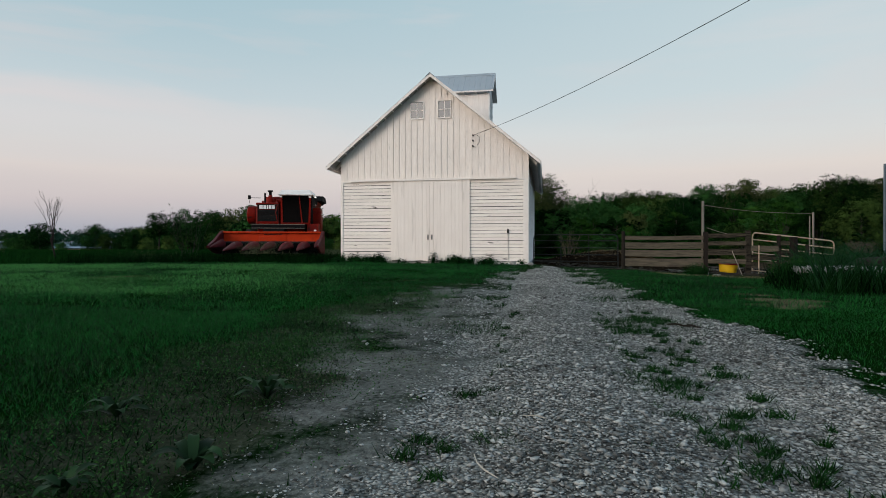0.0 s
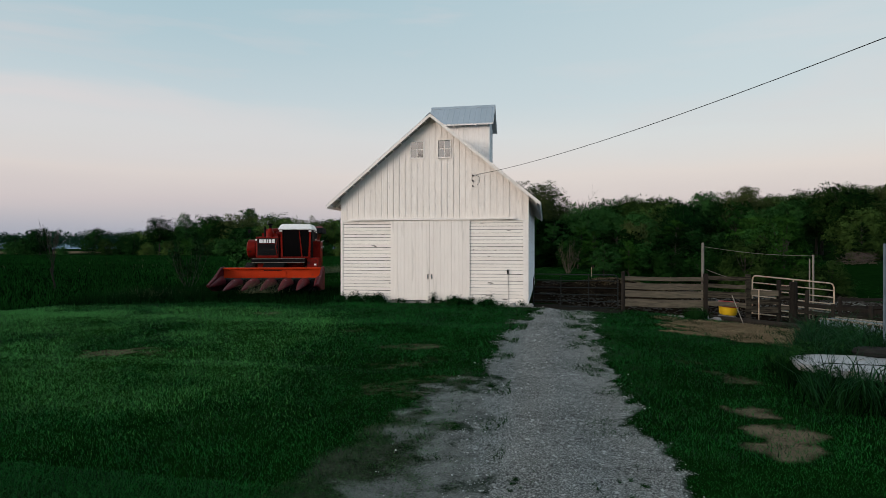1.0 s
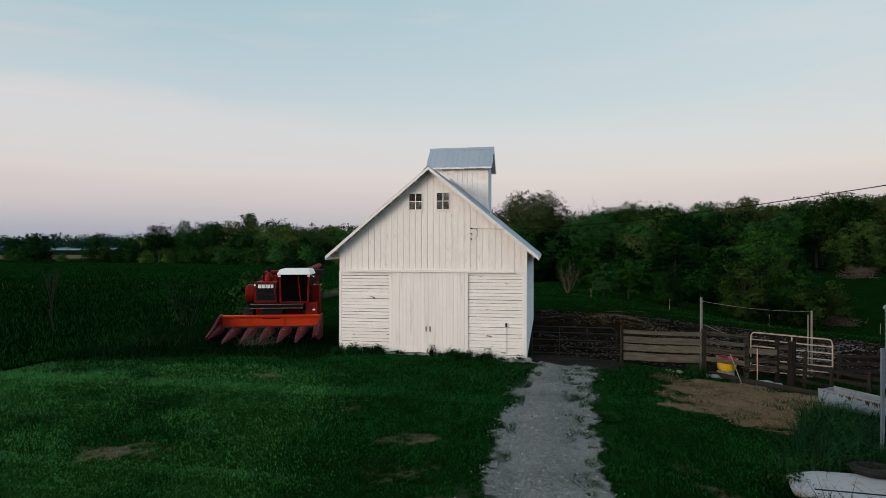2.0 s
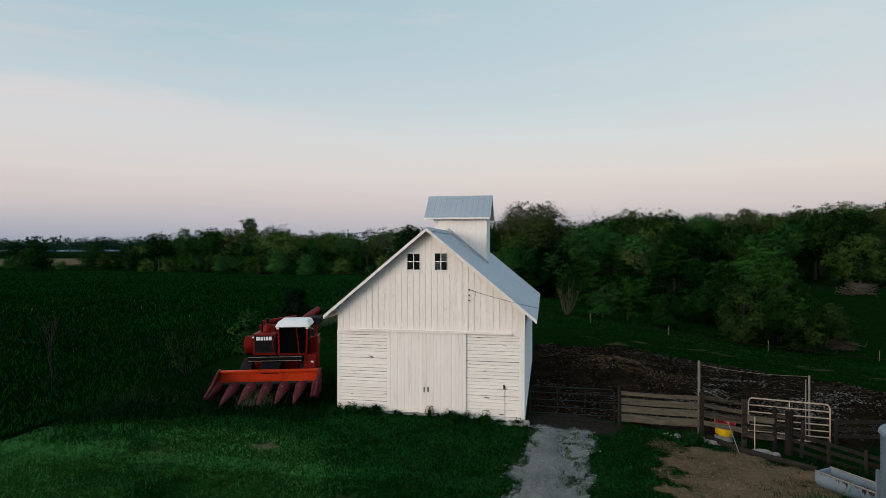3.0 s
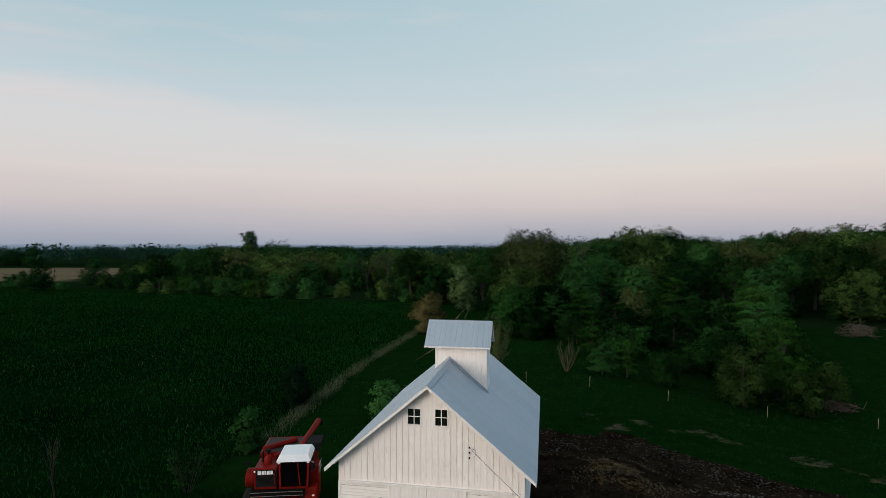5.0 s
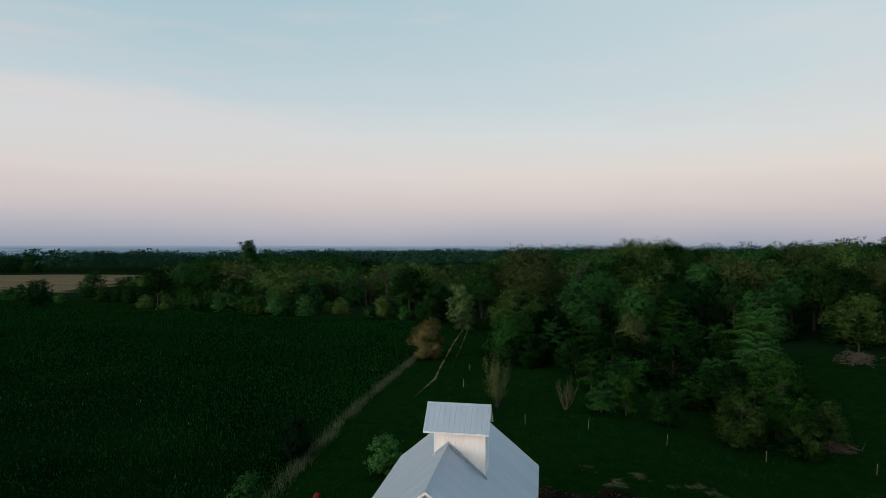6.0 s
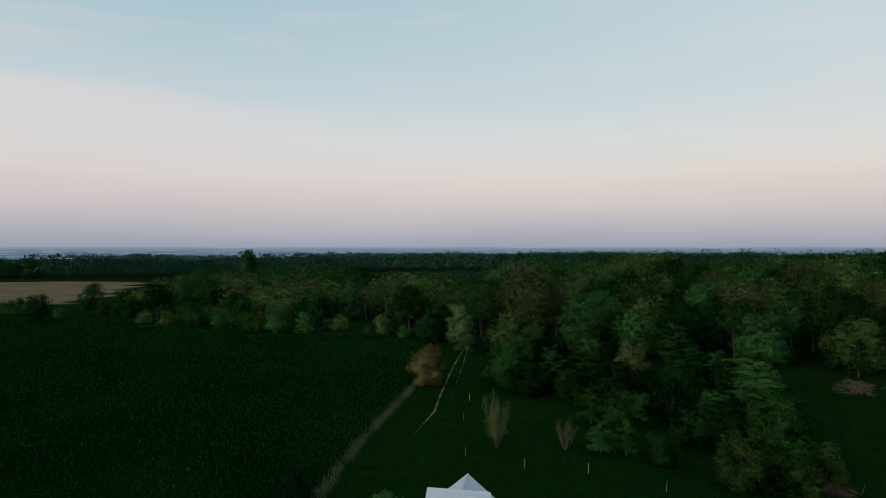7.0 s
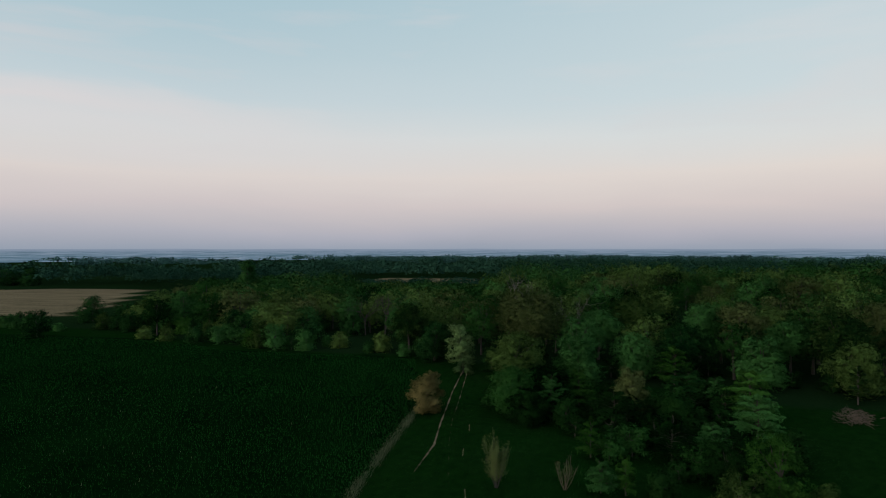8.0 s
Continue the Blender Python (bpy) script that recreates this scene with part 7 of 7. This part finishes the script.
def spears(x, y, h, w, lean, gen, z=None):
    """Blades as one triangle each, for grass that is seen from farther off."""
    n = len(x)
    z = land(x, y) - .01 if z is None else z
    a, b = gen.uniform(0, 2 * math.pi, n), gen.uniform(0, 2 * math.pi, n)
    l = lean * gen.uniform(.2, 1.3, n) * h
    ux, uy = np.cos(a) * w * .5, np.sin(a) * w * .5
    v = np.stack([np.stack([x - ux, y - uy, z], 1), np.stack([x + ux, y + uy, z], 1), np.stack([x + np.cos(b) * l, y + np.sin(b) * l, z + h * gen.uniform(.85, 1, n)], 1)], 1)
    return v.reshape(-1, 3), np.arange(3 * n).reshape(n, 3)


def grass_stuff(name, x, y, h, w, lean, mat, label, seed, z=None, fine=False):
    gen = np.random.default_rng(seed)
    v, f = (blades if fine else spears)(x, y, h, w, lean, gen, z)
    return tagged(link_mesh(name, mesh_np(name, v, f), mat), label, "grass", kind="stuff")


def area(n, x0, x1, y0, y1, seed):
    gen = np.random.default_rng(seed)
    return gen.uniform(x0, x1, n), gen.uniform(y0, y1, n), gen


def lawn_mask(x, y, gen):
    z = zones(x, y)
    cover = (1 - z["gravel"]) * (1 - .93 * z["dirt"]) * (1 - .9 * z["dust"]) * (1 - .5 * z["bare"]) * (1 - .93 * z["straw"]) * (1 - z["mud"]) * (1 - .8 * z["gate_mud"])
    inside = (np.abs(x) < 4.2) & (y > -.02) & (y < 13.2)
    return (gen.uniform(0, 1, len(x)) < cover ** 1.5) & ~inside


def lawn(fields, name, label, seed, fine):
    kept = []
    for n, x0, x1, y0, y1, h, w, k in fields:
        x, y, gen = area(n, x0, x1, y0, y1, 60 + k)
        ok = lawn_mask(x, y, gen) & ((x < 4.4) | (x > 6))
        x, y = x[ok], y[ok]
        tall = h * gen.uniform(.45, 1.4, len(x)) * (1 + .35 * fuzz(x, y, 1.1, 2.) + .25 * fuzz(x, y, 4.3, 5.))
        pale = gen.uniform(0, 1, len(x)) < .92 * zones(x, y)["pale"]
        kept.append(np.stack([x, y, tall, w * gen.uniform(.7, 1.3, len(x)), pale]))
    x, y, tall, wide_, pale = np.concatenate(kept, 1)
    for pick, nm, mat, lab in ((pale < .5, name, GRASS, label), (pale > .5, "pale_" + name, PALEGRASS, "paler dry-tipped " + label)):
        if pick.sum() > 50:
            grass_stuff(nm, x[pick], y[pick], tall[pick], wide_[pick], .9, mat, lab, seed, fine=fine)


lawn(((110000, -1.0, 3.2, -22.9, -18.5, .040, .0056, 1), (30000, 6.2, 8.5, -22, -16, .034, .0048, 2)), "lawn_grass", "green yard grass beside the drive", 70, False)
lawn(((115000, -8, 3.6, -20, -13, .048, .0080, 3), (93000, -16, 4.2, -13.5, -6, .056, .013, 8), (62000, 6, 13, -17, -5, .068, .010, 4), (60000, -15, 4.2, -7, .0, .075, .019, 5),
      (16000, 6.5, 13, -6, 1.2, .08, .018, 6), (30000, -12, -1.0, -22, -16, .058, .009, 7)), "yard_grass", "green mown grass of the farmyard", 71, False)

# sparse tufts on the dirt and in the drive
tx, ty = [], []
gen = np.random.default_rng(81)
TUFTS = [(5.22, -20.93, .10), (5.35, -21.01, .16), (5.30, -20.75, .14), (5.44, -20.85, .14), (5.41, -21.72, .07), (5.47, -21.96, .09), (4.86, -21.92, .09), (4.92, -22.05, .09), (4.68, -21.84, .06), (5.16, -21.85, .06), (5.05, -20.1, .08),
         (5.25, -19.6, .10), (5.5, -19.0, .22), (5.75, -18.4, .22), (5.35, -21.45, .07), (5.75, -20.6, .08), (4.5, -21.2, .06), (5.2, -22.2, .06)]
TUFTS += [(4.88, -22.1, .08), (4.83, -21.95, .07), (4.95, -22.18, .07), (4.90, -22.0, .06), (4.4, -21.95, .05), (4.42, -21.8, .06)]
TUFTS += [(gen.uniform(4.5, 5.9), gen.uniform(-22.3, -17.5), gen.uniform(.01, .045)) for _ in range(190)]
for cx, cy, r in TUFTS:
    n = int(1700 * r)
    tx.append(cx + gen.normal(0, r * .55, n)), ty.append(cy + gen.normal(0, r * .4, n))
n = 130000
x, y = gen.uniform(1.8, 4.3, n), gen.uniform(-23, -9, n) - 6 * (gen.uniform(0, 1, n) < .5) * (1 - np.arange(n) / n)
y = np.where(y < -23, y + 14, y)
zz = zones(x, y)
ok = (np.maximum(zz["dirt"], zz["dust"]) > .25) & (gen.uniform(0, 1, n) < (.25 + .35 * (y < -19) + .5 * (fuzz(x, y, 1.7, 6.) > .0)) * np.clip(1 - 1.25 * zz["dust"], .04, 1) * sstep(.9, -.5, x - np.interp(y, [-23, -19, -15, -9], [3.75, 3.3, 3.0, 3.4])))
tx.append(x[ok]), ty.append(y[ok])
n = 90000
x, y = gen.uniform(3.5, 7, n), gen.uniform(-20, -.6, n)
strip = np.exp(-((x - 6.0 - .02 * (y + 10)) / .42) ** 2) * (fuzz(x, y, 2.3, 3.) + .4 * fuzz(x, y, 7., 1.) > .08 + .4 * (y < -11)) + .75 * (fuzz(x, y, 3.1, 6.) > .25) * (np.minimum(x - drive_edges(y)[0], drive_edges(y)[1] - x) < .45)
ok = gen.uniform(0, 1, n) < strip * .8
tx.append(x[ok]), ty.append(y[ok])
tx, ty = np.concatenate(tx), np.concatenate(ty)
grass_stuff("drive_tufts", tx, ty, gen.uniform(.012, .05, len(tx)) * (1 + .09 * np.maximum(ty + 18, 0)), gen.uniform(.004, .008, len(tx)) * (1 + .2 * np.maximum(ty + 20, 0)), 1.1, TUFT, "short weedy grass growing through the gravel", 82)

gen = np.random.default_rng(85)
# rank growth: round the combine, the barn foot, the bank by the wagon, the field margin
rx, ry, rh = [], [], []


def add_rank(n, x0, x1, y0, y1, h, test, seed):
    x, y, gen = area(n, x0, x1, y0, y1, seed)
    ok = test(x, y, gen)
    rx.append(x[ok]), ry.append(y[ok]), rh.append(h * gen.uniform(.45, 1.2, ok.sum()))


add_rank(26000, -17, -4.0, -6, 7, .52, lambda x, y, g: (zones(x, y)["rank"] > .35) & (g.uniform(0, 1, len(x)) < .9), 91)
add_rank(2600, 9.0, 13.2, -14.9, -13.75, .45, lambda x, y, g: fuzz(x, y, 1.6, 3.) > -.6, 88)
add_rank(1500, 9.15, 9.8, -14, -11.5, .45, lambda x, y, g: fuzz(x, y, 1.6, 3.) > -.5, 87)
add_rank(9000, 8.7, 14.5, -14.6, -5.5, .50, lambda x, y, g: (x > 9.5 + .53 * (y + 11.5) + .4 * fuzz(x, y, 1.2, 1.)) & ~((x > 9.5) & (x < 12.8) & (y > -13.3) & (y < -11.9)), 95)
add_rank(900, 10.3, 11.2, -.6, .4, .45, lambda x, y, g: np.hypot(x - 10.75, y + .1) < .42, 96)
add_rank(4200, 9.3, 14.2, -7.2, -1.0, .16, lambda x, y, g: (fuzz(x, y, 2.3, 4.) > .34) | (np.hypot(x - 12.5, (y + 4.1) / 1.3) < .35) | (np.hypot(x - 12.75, y + 5.4) < .3), 97)
add_rank(2500, 14.5, 18, -5, 1, .5, lambda x, y, g: fuzz(x, y, 1.3, 2.) > -.1, 98)
grass_stuff("rank_grass", np.concatenate(rx), np.concatenate(ry), np.concatenate(rh), np.full(sum(map(len, rx)), .022), .55, TALLGRASS, "dark rank grass and weeds left unmown", 99)

n = 8200
x, y = gen.uniform(8.9, 13.4, n), gen.uniform(-14.9, -6.5, n)
ok = (((y < -13.7) & (x > 8.9 + .25 * np.abs(y + 14.3))) | ((x > 9.5 + .53 * (y + 11.5)) & (y > -11.8) & (x < 13))) & (fuzz(x, y, 1.7, 2.) > -.5)
x, y, n = x[ok], y[ok], ok.sum()
grass_stuff("bank_grass", x, y, gen.uniform(.40, 1.0, n) * (1 + .3 * fuzz(x, y, 2.4, 5.)), gen.uniform(.014, .028, n), .95, BANKGRASS, "long green grass arching over the bank", 116, fine=True)

# leafy weeds in clumps along the barn's foot
gen = np.random.default_rng(110)
wp, wn = [], []
CLUMPS = [(gen.uniform(-4.2, -2.1), -.12 - .3 * abs(gen.normal()), gen.uniform(.06, .24), gen.uniform(.10, .40)) for _ in range(34)]
CLUMPS += [(gen.uniform(.75, 2.7), -.15 - .3 * abs(gen.normal()), gen.uniform(.06, .24), gen.uniform(.10, .44)) for _ in range(32)]
CLUMPS += [(.10, -.22, .16, .46), (.12, -.25, .12, .30), (-1.45, -.12, .12, .24), (-1.2, -.16, .14, .2), (3.1, -.3, .18, .16), (3.55, -.35, .14, .14), (3.9, -.3, .16, .26), (-.6, -.15, .1, .12), (.5, -.2, .14, .2)]
CLUMPS += [(9.7 + .53 * v + gen.uniform(0, 2.4), -11.4 + v, gen.uniform(.2, .4), gen.uniform(.35, .6)) for v in gen.uniform(0, 4.8, 34)]
CLUMPS += [(gen.uniform(9.15, 9.7), gen.uniform(-14.0, -11.6), gen.uniform(.15, .28), gen.uniform(.25, .45)) for _ in range(10)]
CLUMPS += [(10.75 + gen.normal(0, .2), -.2 + gen.normal(0, .2), .24, .4) for _ in range(5)]
for cx, cy, r, h in CLUMPS:
    n = int(3200 * r * h) + 50
    d = gen.normal(0, 1, (n, 3))
    d /= np.linalg.norm(d, axis=1, keepdims=True)
    q = d * gen.uniform(.3, 1.5, (n, 1)) ** 1.3 * np.array([r, r * .7, h * .5]) + np.array([cx, cy, hz(cx, cy) + h * .5])
    q[:, 1] = np.minimum(q[:, 1], -.04)
    wp.append(q), wn.append(d + np.array([0, -.2, .5]))
wp, wn = np.concatenate(wp), np.concatenate(wn)
v, f = leaf_sprays(wp, wn, .055, gen)
tagged(link_mesh("foundation_weeds", mesh_np("foundation_weeds", v, f), LEAF["mid"]), "leafy green weeds in clumps by barn and wagon", "weeds", kind="stuff")
n = 2600
k = gen.integers(0, 66, n)
x = np.array([c[0] for c in CLUMPS])[k] + gen.normal(0, .16, n)
y = np.minimum(np.array([c[1] for c in CLUMPS])[k] + gen.normal(0, .1, n), -.05)
grass_stuff("foundation_grass", x, y, gen.uniform(.1, .42, n), np.full(n, .014), .5, GRASS, "uncut grass blades among the weeds at the barn", 111)

gen = np.random.default_rng(101)
n = 11000
y = gen.uniform(14, 76, n)
x = np.interp(y, [16, 23, 41, 74], [-15.3, -15.65, -16.7, -17.3]) + gen.normal(0, .42, n)
ok = gen.uniform(0, 1, n) < .55 + .5 * fuzz(x, y, .55, 3.)
x, y, n = x[ok], y[ok], ok.sum()
grass_stuff("margin_grass", x, y, gen.uniform(.2, .85, n), np.full(n, .026), .6, MARGINGRASS, "pale dry grass along the field fence line", 102)
n = 260
x, y = gen.normal(-13.4, 1.0, n), gen.normal(-.2, .8, n)
grass_stuff("dry_weeds", x, y, gen.uniform(.3, .75, n), np.full(n, .012), .6, DRYGRASS, "pale dry weed stalks by the field corner", 103)
n = 210
x, y = -7.45 + gen.normal(0, .5, n), -1.0 + gen.normal(0, .35, n)
grass_stuff("corn_stalks", x, y, gen.uniform(.35, .85, n), np.full(n, .012), .9, DRYGRASS, "dead pale stalks caught in the corn head", 104, land(x, y) + .42)
# the standing crop
n = 125000
x, y = -15.5 - 185 * gen.uniform(0, 1, n) ** 1.75, gen.uniform(-14, 130, n)
ok = zones(x, y)["crop"] > .5
x, y = x[ok], y[ok]
d = np.hypot(x - 5, y + 24)
row = .13 * np.sin(y * 2 * math.pi / .76 + .04 * x)
grass_stuff("crop", x, y + row, gen.uniform(.18, .40, len(x)), .03 + .001 * d, .7, CROP, "dark green young crop standing in rows", 105)
n = 420
x, y = gen.uniform(-110, -18, n), gen.uniform(8, 105, n)
ok = (zones(x, y)["crop"] > .5) & (fuzz(x, y, .11, 2.) > .15)
grass_stuff("crop_flowers", x[ok], y[ok], gen.uniform(.34, .44, ok.sum()), np.full(ok.sum(), .11), .25, DRYGRASS, "scattered pale weed heads in the crop", 106)
# pasture tussocks and mud clods
n = 85000
x, y = gen.uniform(-14, 46, n), gen.uniform(12, 80, n)
zz = zones(x, y)
ok = (zz["crop"] < .2) & (zz["mud"] < .3) & (zz["wood"] < .5) & ~((np.abs(x) < 4.4) & (y < 13.6)) & (gen.uniform(0, 1, n) < .55 + .45 * fuzz(x, y, .6, 1.))
x, y = x[ok], y[ok]
grass_stuff("pasture_grass", x, y, gen.uniform(.05, .17, len(x)), .022 + .0005 * np.hypot(x - 5, y + 24), .6, PASTURE, "grazed pasture grass tussocks", 107)


def pebbles(name, x, y, size, mat, label, category, seed, sink=.3):
    gen = np.random.default_rng(seed)
    ico = np.array([(1, .3, .3), (-.3, 1, .35), (-1, -.25, .3), (.3, -1, .35), (.1, .05, .85), (0, 0, -.6)], float)
    tri = np.array([(0, 1, 4), (1, 2, 4), (2, 3, 4), (3, 0, 4), (1, 0, 5), (2, 1, 5), (3, 2, 5), (0, 3, 5)])
    n = len(x)
    a = gen.uniform(0, 2 * math.pi, n)
    ca, sa = np.cos(a)[:, None], np.sin(a)[:, None]
    p = ico[None] * (1 + gen.uniform(-.3, .3, (n, 6, 1)))
    p = p * np.stack([gen.uniform(.7, 1.35, n), gen.uniform(.6, 1.0, n), gen.uniform(.4, .8, n)], 1)[:, None]
    q = np.stack([p[..., 0] * ca - p[..., 1] * sa, p[..., 0] * sa + p[..., 1] * ca, p[..., 2]], -1) * size[:, None, None]
    q += np.stack([x, y, land(x, y) - .03 * zones(x, y)["gravel"] * np.sin((x - 3.9) * 4.4) + size * sink], 1)[:, None]
    f = (np.arange(n)[:, None, None] * 6 + tri[None]).reshape(-1, 3)
    return tagged(link_mesh(name, mesh_np(name, q.reshape(-1, 3), f), mat), label, category, kind="stuff")


sx, sy, ss = [], [], []
gen = np.random.default_rng(121)
for n, y0, y1, a, b in ((112000, -22.5, -20.8, .0028, .0088), (42000, -20.8, -17, .005, .012), (30000, -17, -9, .007, .016), (15000, -9, -.8, .011, .021)):
    x, y = gen.uniform(3.0, 7.1, n), gen.uniform(y0, y1, n)
    zz = zones(x, y)
    ok = gen.uniform(0, 1, n) < np.maximum(zz["gravel"] * (.8 + .4 * fuzz(x, y, 1.3, 8.)) * (1 - .65 * zz["packed"]), .02 * zz["dust"])
    sx.append(x[ok]), sy.append(y[ok]), ss.append(gen.uniform(a, b, ok.sum()) * gen.choice([.5, .75, 1.1, 1.9], ok.sum(), p=[.36, .38, .2, .06]))
pebbles("gravel", np.concatenate(sx), np.concatenate(sy), np.concatenate(ss), STONES, "loose crushed limestone gravel on the drive", "gravel", 122)
n = 8000
x, y = gen.uniform(11, 26, n), gen.uniform(3, 14, n)
ok = (zones(x, y)["mud"] > .5) & (fuzz(x, y, .9, 3.) > .1) & (np.hypot((x - 15.5) / 6, (y - 8) / 4) < 1)
cx = gen.normal(3.75, .42, 150)
pebbles("foundation_rubble", cx, -.22 - np.abs(gen.normal(0, .16, 150)), gen.uniform(.02, .075, 150), ROCK, "pale broken limestone heaped at the barn corner", "rubble", 129)
cx = gen.normal(11.0, .38, 150)
pebbles("fence_rubble", cx, .25 - .35 * (cx - 11) + gen.normal(0, .13, 150), gen.uniform(.03, .09, 150), ROCK, "pale broken limestone heaped at the fence foot", "rubble", 130)
pebbles("rubble", x[ok], y[ok], gen.uniform(.02, .07, ok.sum()), DUSTCLODS, "broken pale stones and clods in the muddy lot", "rubble", 123)
n = 9000
x, y = gen.uniform(4.6, 26, n), gen.uniform(1.6, 21, n)
ok = gen.uniform(0, 1, n) < (zones(x, y)["mud"] > .4) * (.55 + .6 * fuzz(x, y, .8, 2.))
pebbles("mud_clods", x[ok], y[ok], gen.uniform(.02, .085, ok.sum()), DARKCLODS, "dark trampled clods of mud in the lot", "mud", 131, .15)
n = 2600
x, y = gen.uniform(5, 24, n), gen.uniform(3, 20, n)
ok = gen.uniform(0, 1, n) < (zones(x, y)["mud"] > .4) * (.3 + .9 * fuzz(x, y, .55, 7.))
grass_stuff("lot_straw", x[ok], y[ok], gen.uniform(.04, .11, ok.sum()), np.full(ok.sum(), .03), 2.2, BRUSH, "scraps of old straw trodden into the mud", 132, land(x[ok], y[ok]) + .03)
n = 2600
x, y = gen.normal(9.9, 1.8, n), gen.normal(11.6, 2.0, n)
ok = fuzz(x, y, 1.3, 4.) > -.1
x, y, n = x[ok], y[ok], ok.sum()
hz_heap = np.exp(-(((x - 8.9) / 3.0) ** 2 + ((y - 11.8) / 3.0) ** 2) ** 1.1) * .78
grass_stuff("heap_straw", x, y, gen.uniform(.05, .13, n), np.full(n, .03), 1.9, STRAW, "old straw litter over the dung heap", 124, land(x, y) + hz_heap)
n = 15000
x, y = gen.uniform(8.6, 14.6, n), gen.uniform(-7.8, .2, n)
ok = (zones(x, y)["straw"] > .4) & (gen.uniform(0, 1, n) < .6)
grass_stuff("straw_litter", x[ok], y[ok], gen.uniform(.015, .05, ok.sum()), np.full(ok.sum(), .012), 2.6, STRAW, "trampled straw and hay on the ground", 125, land(x[ok], y[ok]) + .03)
n = 60000
x, y = gen.uniform(1.6, 4.3, n), gen.uniform(-23.0, -16, n)
ok = (zones(x, y)["dirt"] + zones(x, y)["dust"] > .25) & (gen.uniform(0, 1, n) < .05 + .6 * sstep(.15, .8, fuzz(x, y, 2.6, 9.)))
x, y = x[ok], y[ok]
n = len(x)
pebbles("soil_clods", x[::2] + .03, y[::2] + .02, gen.uniform(.002, .006, len(x[::2])), DARKCLODS, "small dark clods of soil beside the drive", "soil", 127)
grass_stuff("dead_stems", x, y, gen.uniform(.004, .012, n), gen.uniform(.0012, .0028, n), 6.5, DRYGRASS, "dead straw stems lying on the dirt", 126, land(x, y) + .012)


n = 210000
x, y = gen.uniform(1.5, 4.3, n), gen.uniform(-23.0, -15, n)
zz = zones(x, y)
ok = gen.uniform(0, 1, n) < zz["dirt"] * (1 - .9 * zz["dust"]) * (.25 + .75 * sstep(-.35, .35, fuzz(x, y, 2.4, 4.) + .5 * fuzz(x, y, 7.3, 2.))) + .05 * zz["dust"]
x, y, n = x[ok], y[ok], ok.sum()
q = np.stack([x, y, land(x, y) + gen.uniform(-.015, .012, n)], 1)
v, f = leaf_sprays(q, np.tile([0, 0, 1.0], (n, 1)), .010, gen, .6)
tagged(link_mesh("ground_weeds", mesh_np("ground_weeds", v, f), CLOVER), "tiny clover-like weeds creeping over the dirt", "weeds", kind="stuff")


def dock(x, y, s, seed, leaves=12):
    """A low broad-leaved weed."""
    gen = np.random.default_rng(seed)
    p = empty("dock_weed", pose(x, y, hz(x, y)), "low broad-leaved dock weed growing in the dirt", "weed", "dock weeds")
    for k in range(leaves):
        bm = bmesh.new()
        L, W = s * gen.uniform(.55, 1.15), s * gen.uniform(.24, .38)
        rise = gen.uniform(.9, 2.4)
        rows = []
        for j in range(7):
            u = j / 6
            w = W * .5 * math.sin(math.pi * min(1, u * .93 + .07)) ** .7
            z = L * (rise * u - .75 * rise * u * u)
            rows.append([bm.verts.new((L * u, -w, z + .25 * w + gen.normal(0, .002))), bm.verts.new((L * u, 0, z)), bm.verts.new((L * u, w, z + .25 * w + gen.normal(0, .002)))])
        for a, b in zip(rows, rows[1:]):
            bm.faces.new((a[0], a[1], b[1], b[0]))
            bm.faces.new((a[1], a[2], b[2], b[1]))
        o = part("leaf", bm, WEED, p, smooth=True)
        o.matrix_basis = pose(0, 0, .005, 0, 0, 360 * k / leaves + gen.uniform(-14, 14))


for k, (x, y, s) in enumerate(((3.79, -22.16, .12), (3.18, -21.76, .13), (3.64, -21.42, .14), (3.53, -22.36, .10))):
    dock(x, y, s, 140 + k)
n = 46000
x, y = gen.uniform(2.6, 4.5, n), gen.uniform(-22.9, -15.5, n)
ok = gen.uniform(0, 1, n) < zones(x, y)["dust"] * (.35 + .6 * fuzz(x, y, 3.3, 2.))
pebbles("dust_clods", x[ok], y[ok], gen.uniform(.0018, .0075, ok.sum()), DUSTCLODS, "loose dusty grey clods on the packed drive edge", "soil", 128)
bm = tube(bmesh.new(), [(4.637, -22.02, -.010), (4.655, -22.095, -.006), (4.683, -22.15, -.004), (4.724, -22.19, -.007)], [.0018, .0024, .0026, .0016], 6)
tagged(part("twig", bm, BLEACHED), "short bleached twig lying on the gravel", "twig")
bm = tube(bmesh.new(), [(4.77, -21.64, .002), (4.81, -21.645, .006), (4.852, -21.658, .002)], [.0016, .0022, .0014], 5)
tagged(part("straw_stem", bm, BLEACHED), "thin dry straw stem lying on the gravel", "straw")
bm = tube(bmesh.new(), [(5.83, -18.88, -.010), (5.89, -18.93, .002), (5.935, -18.98, -.006), (5.99, -19.0, .002), (6.05, -19.05, -.010)], [.004, .009, .008, .010, .004], 6)
tagged(part("stick", bm, POSTWOOD), "dark broken stick lying on the drive", "stick")
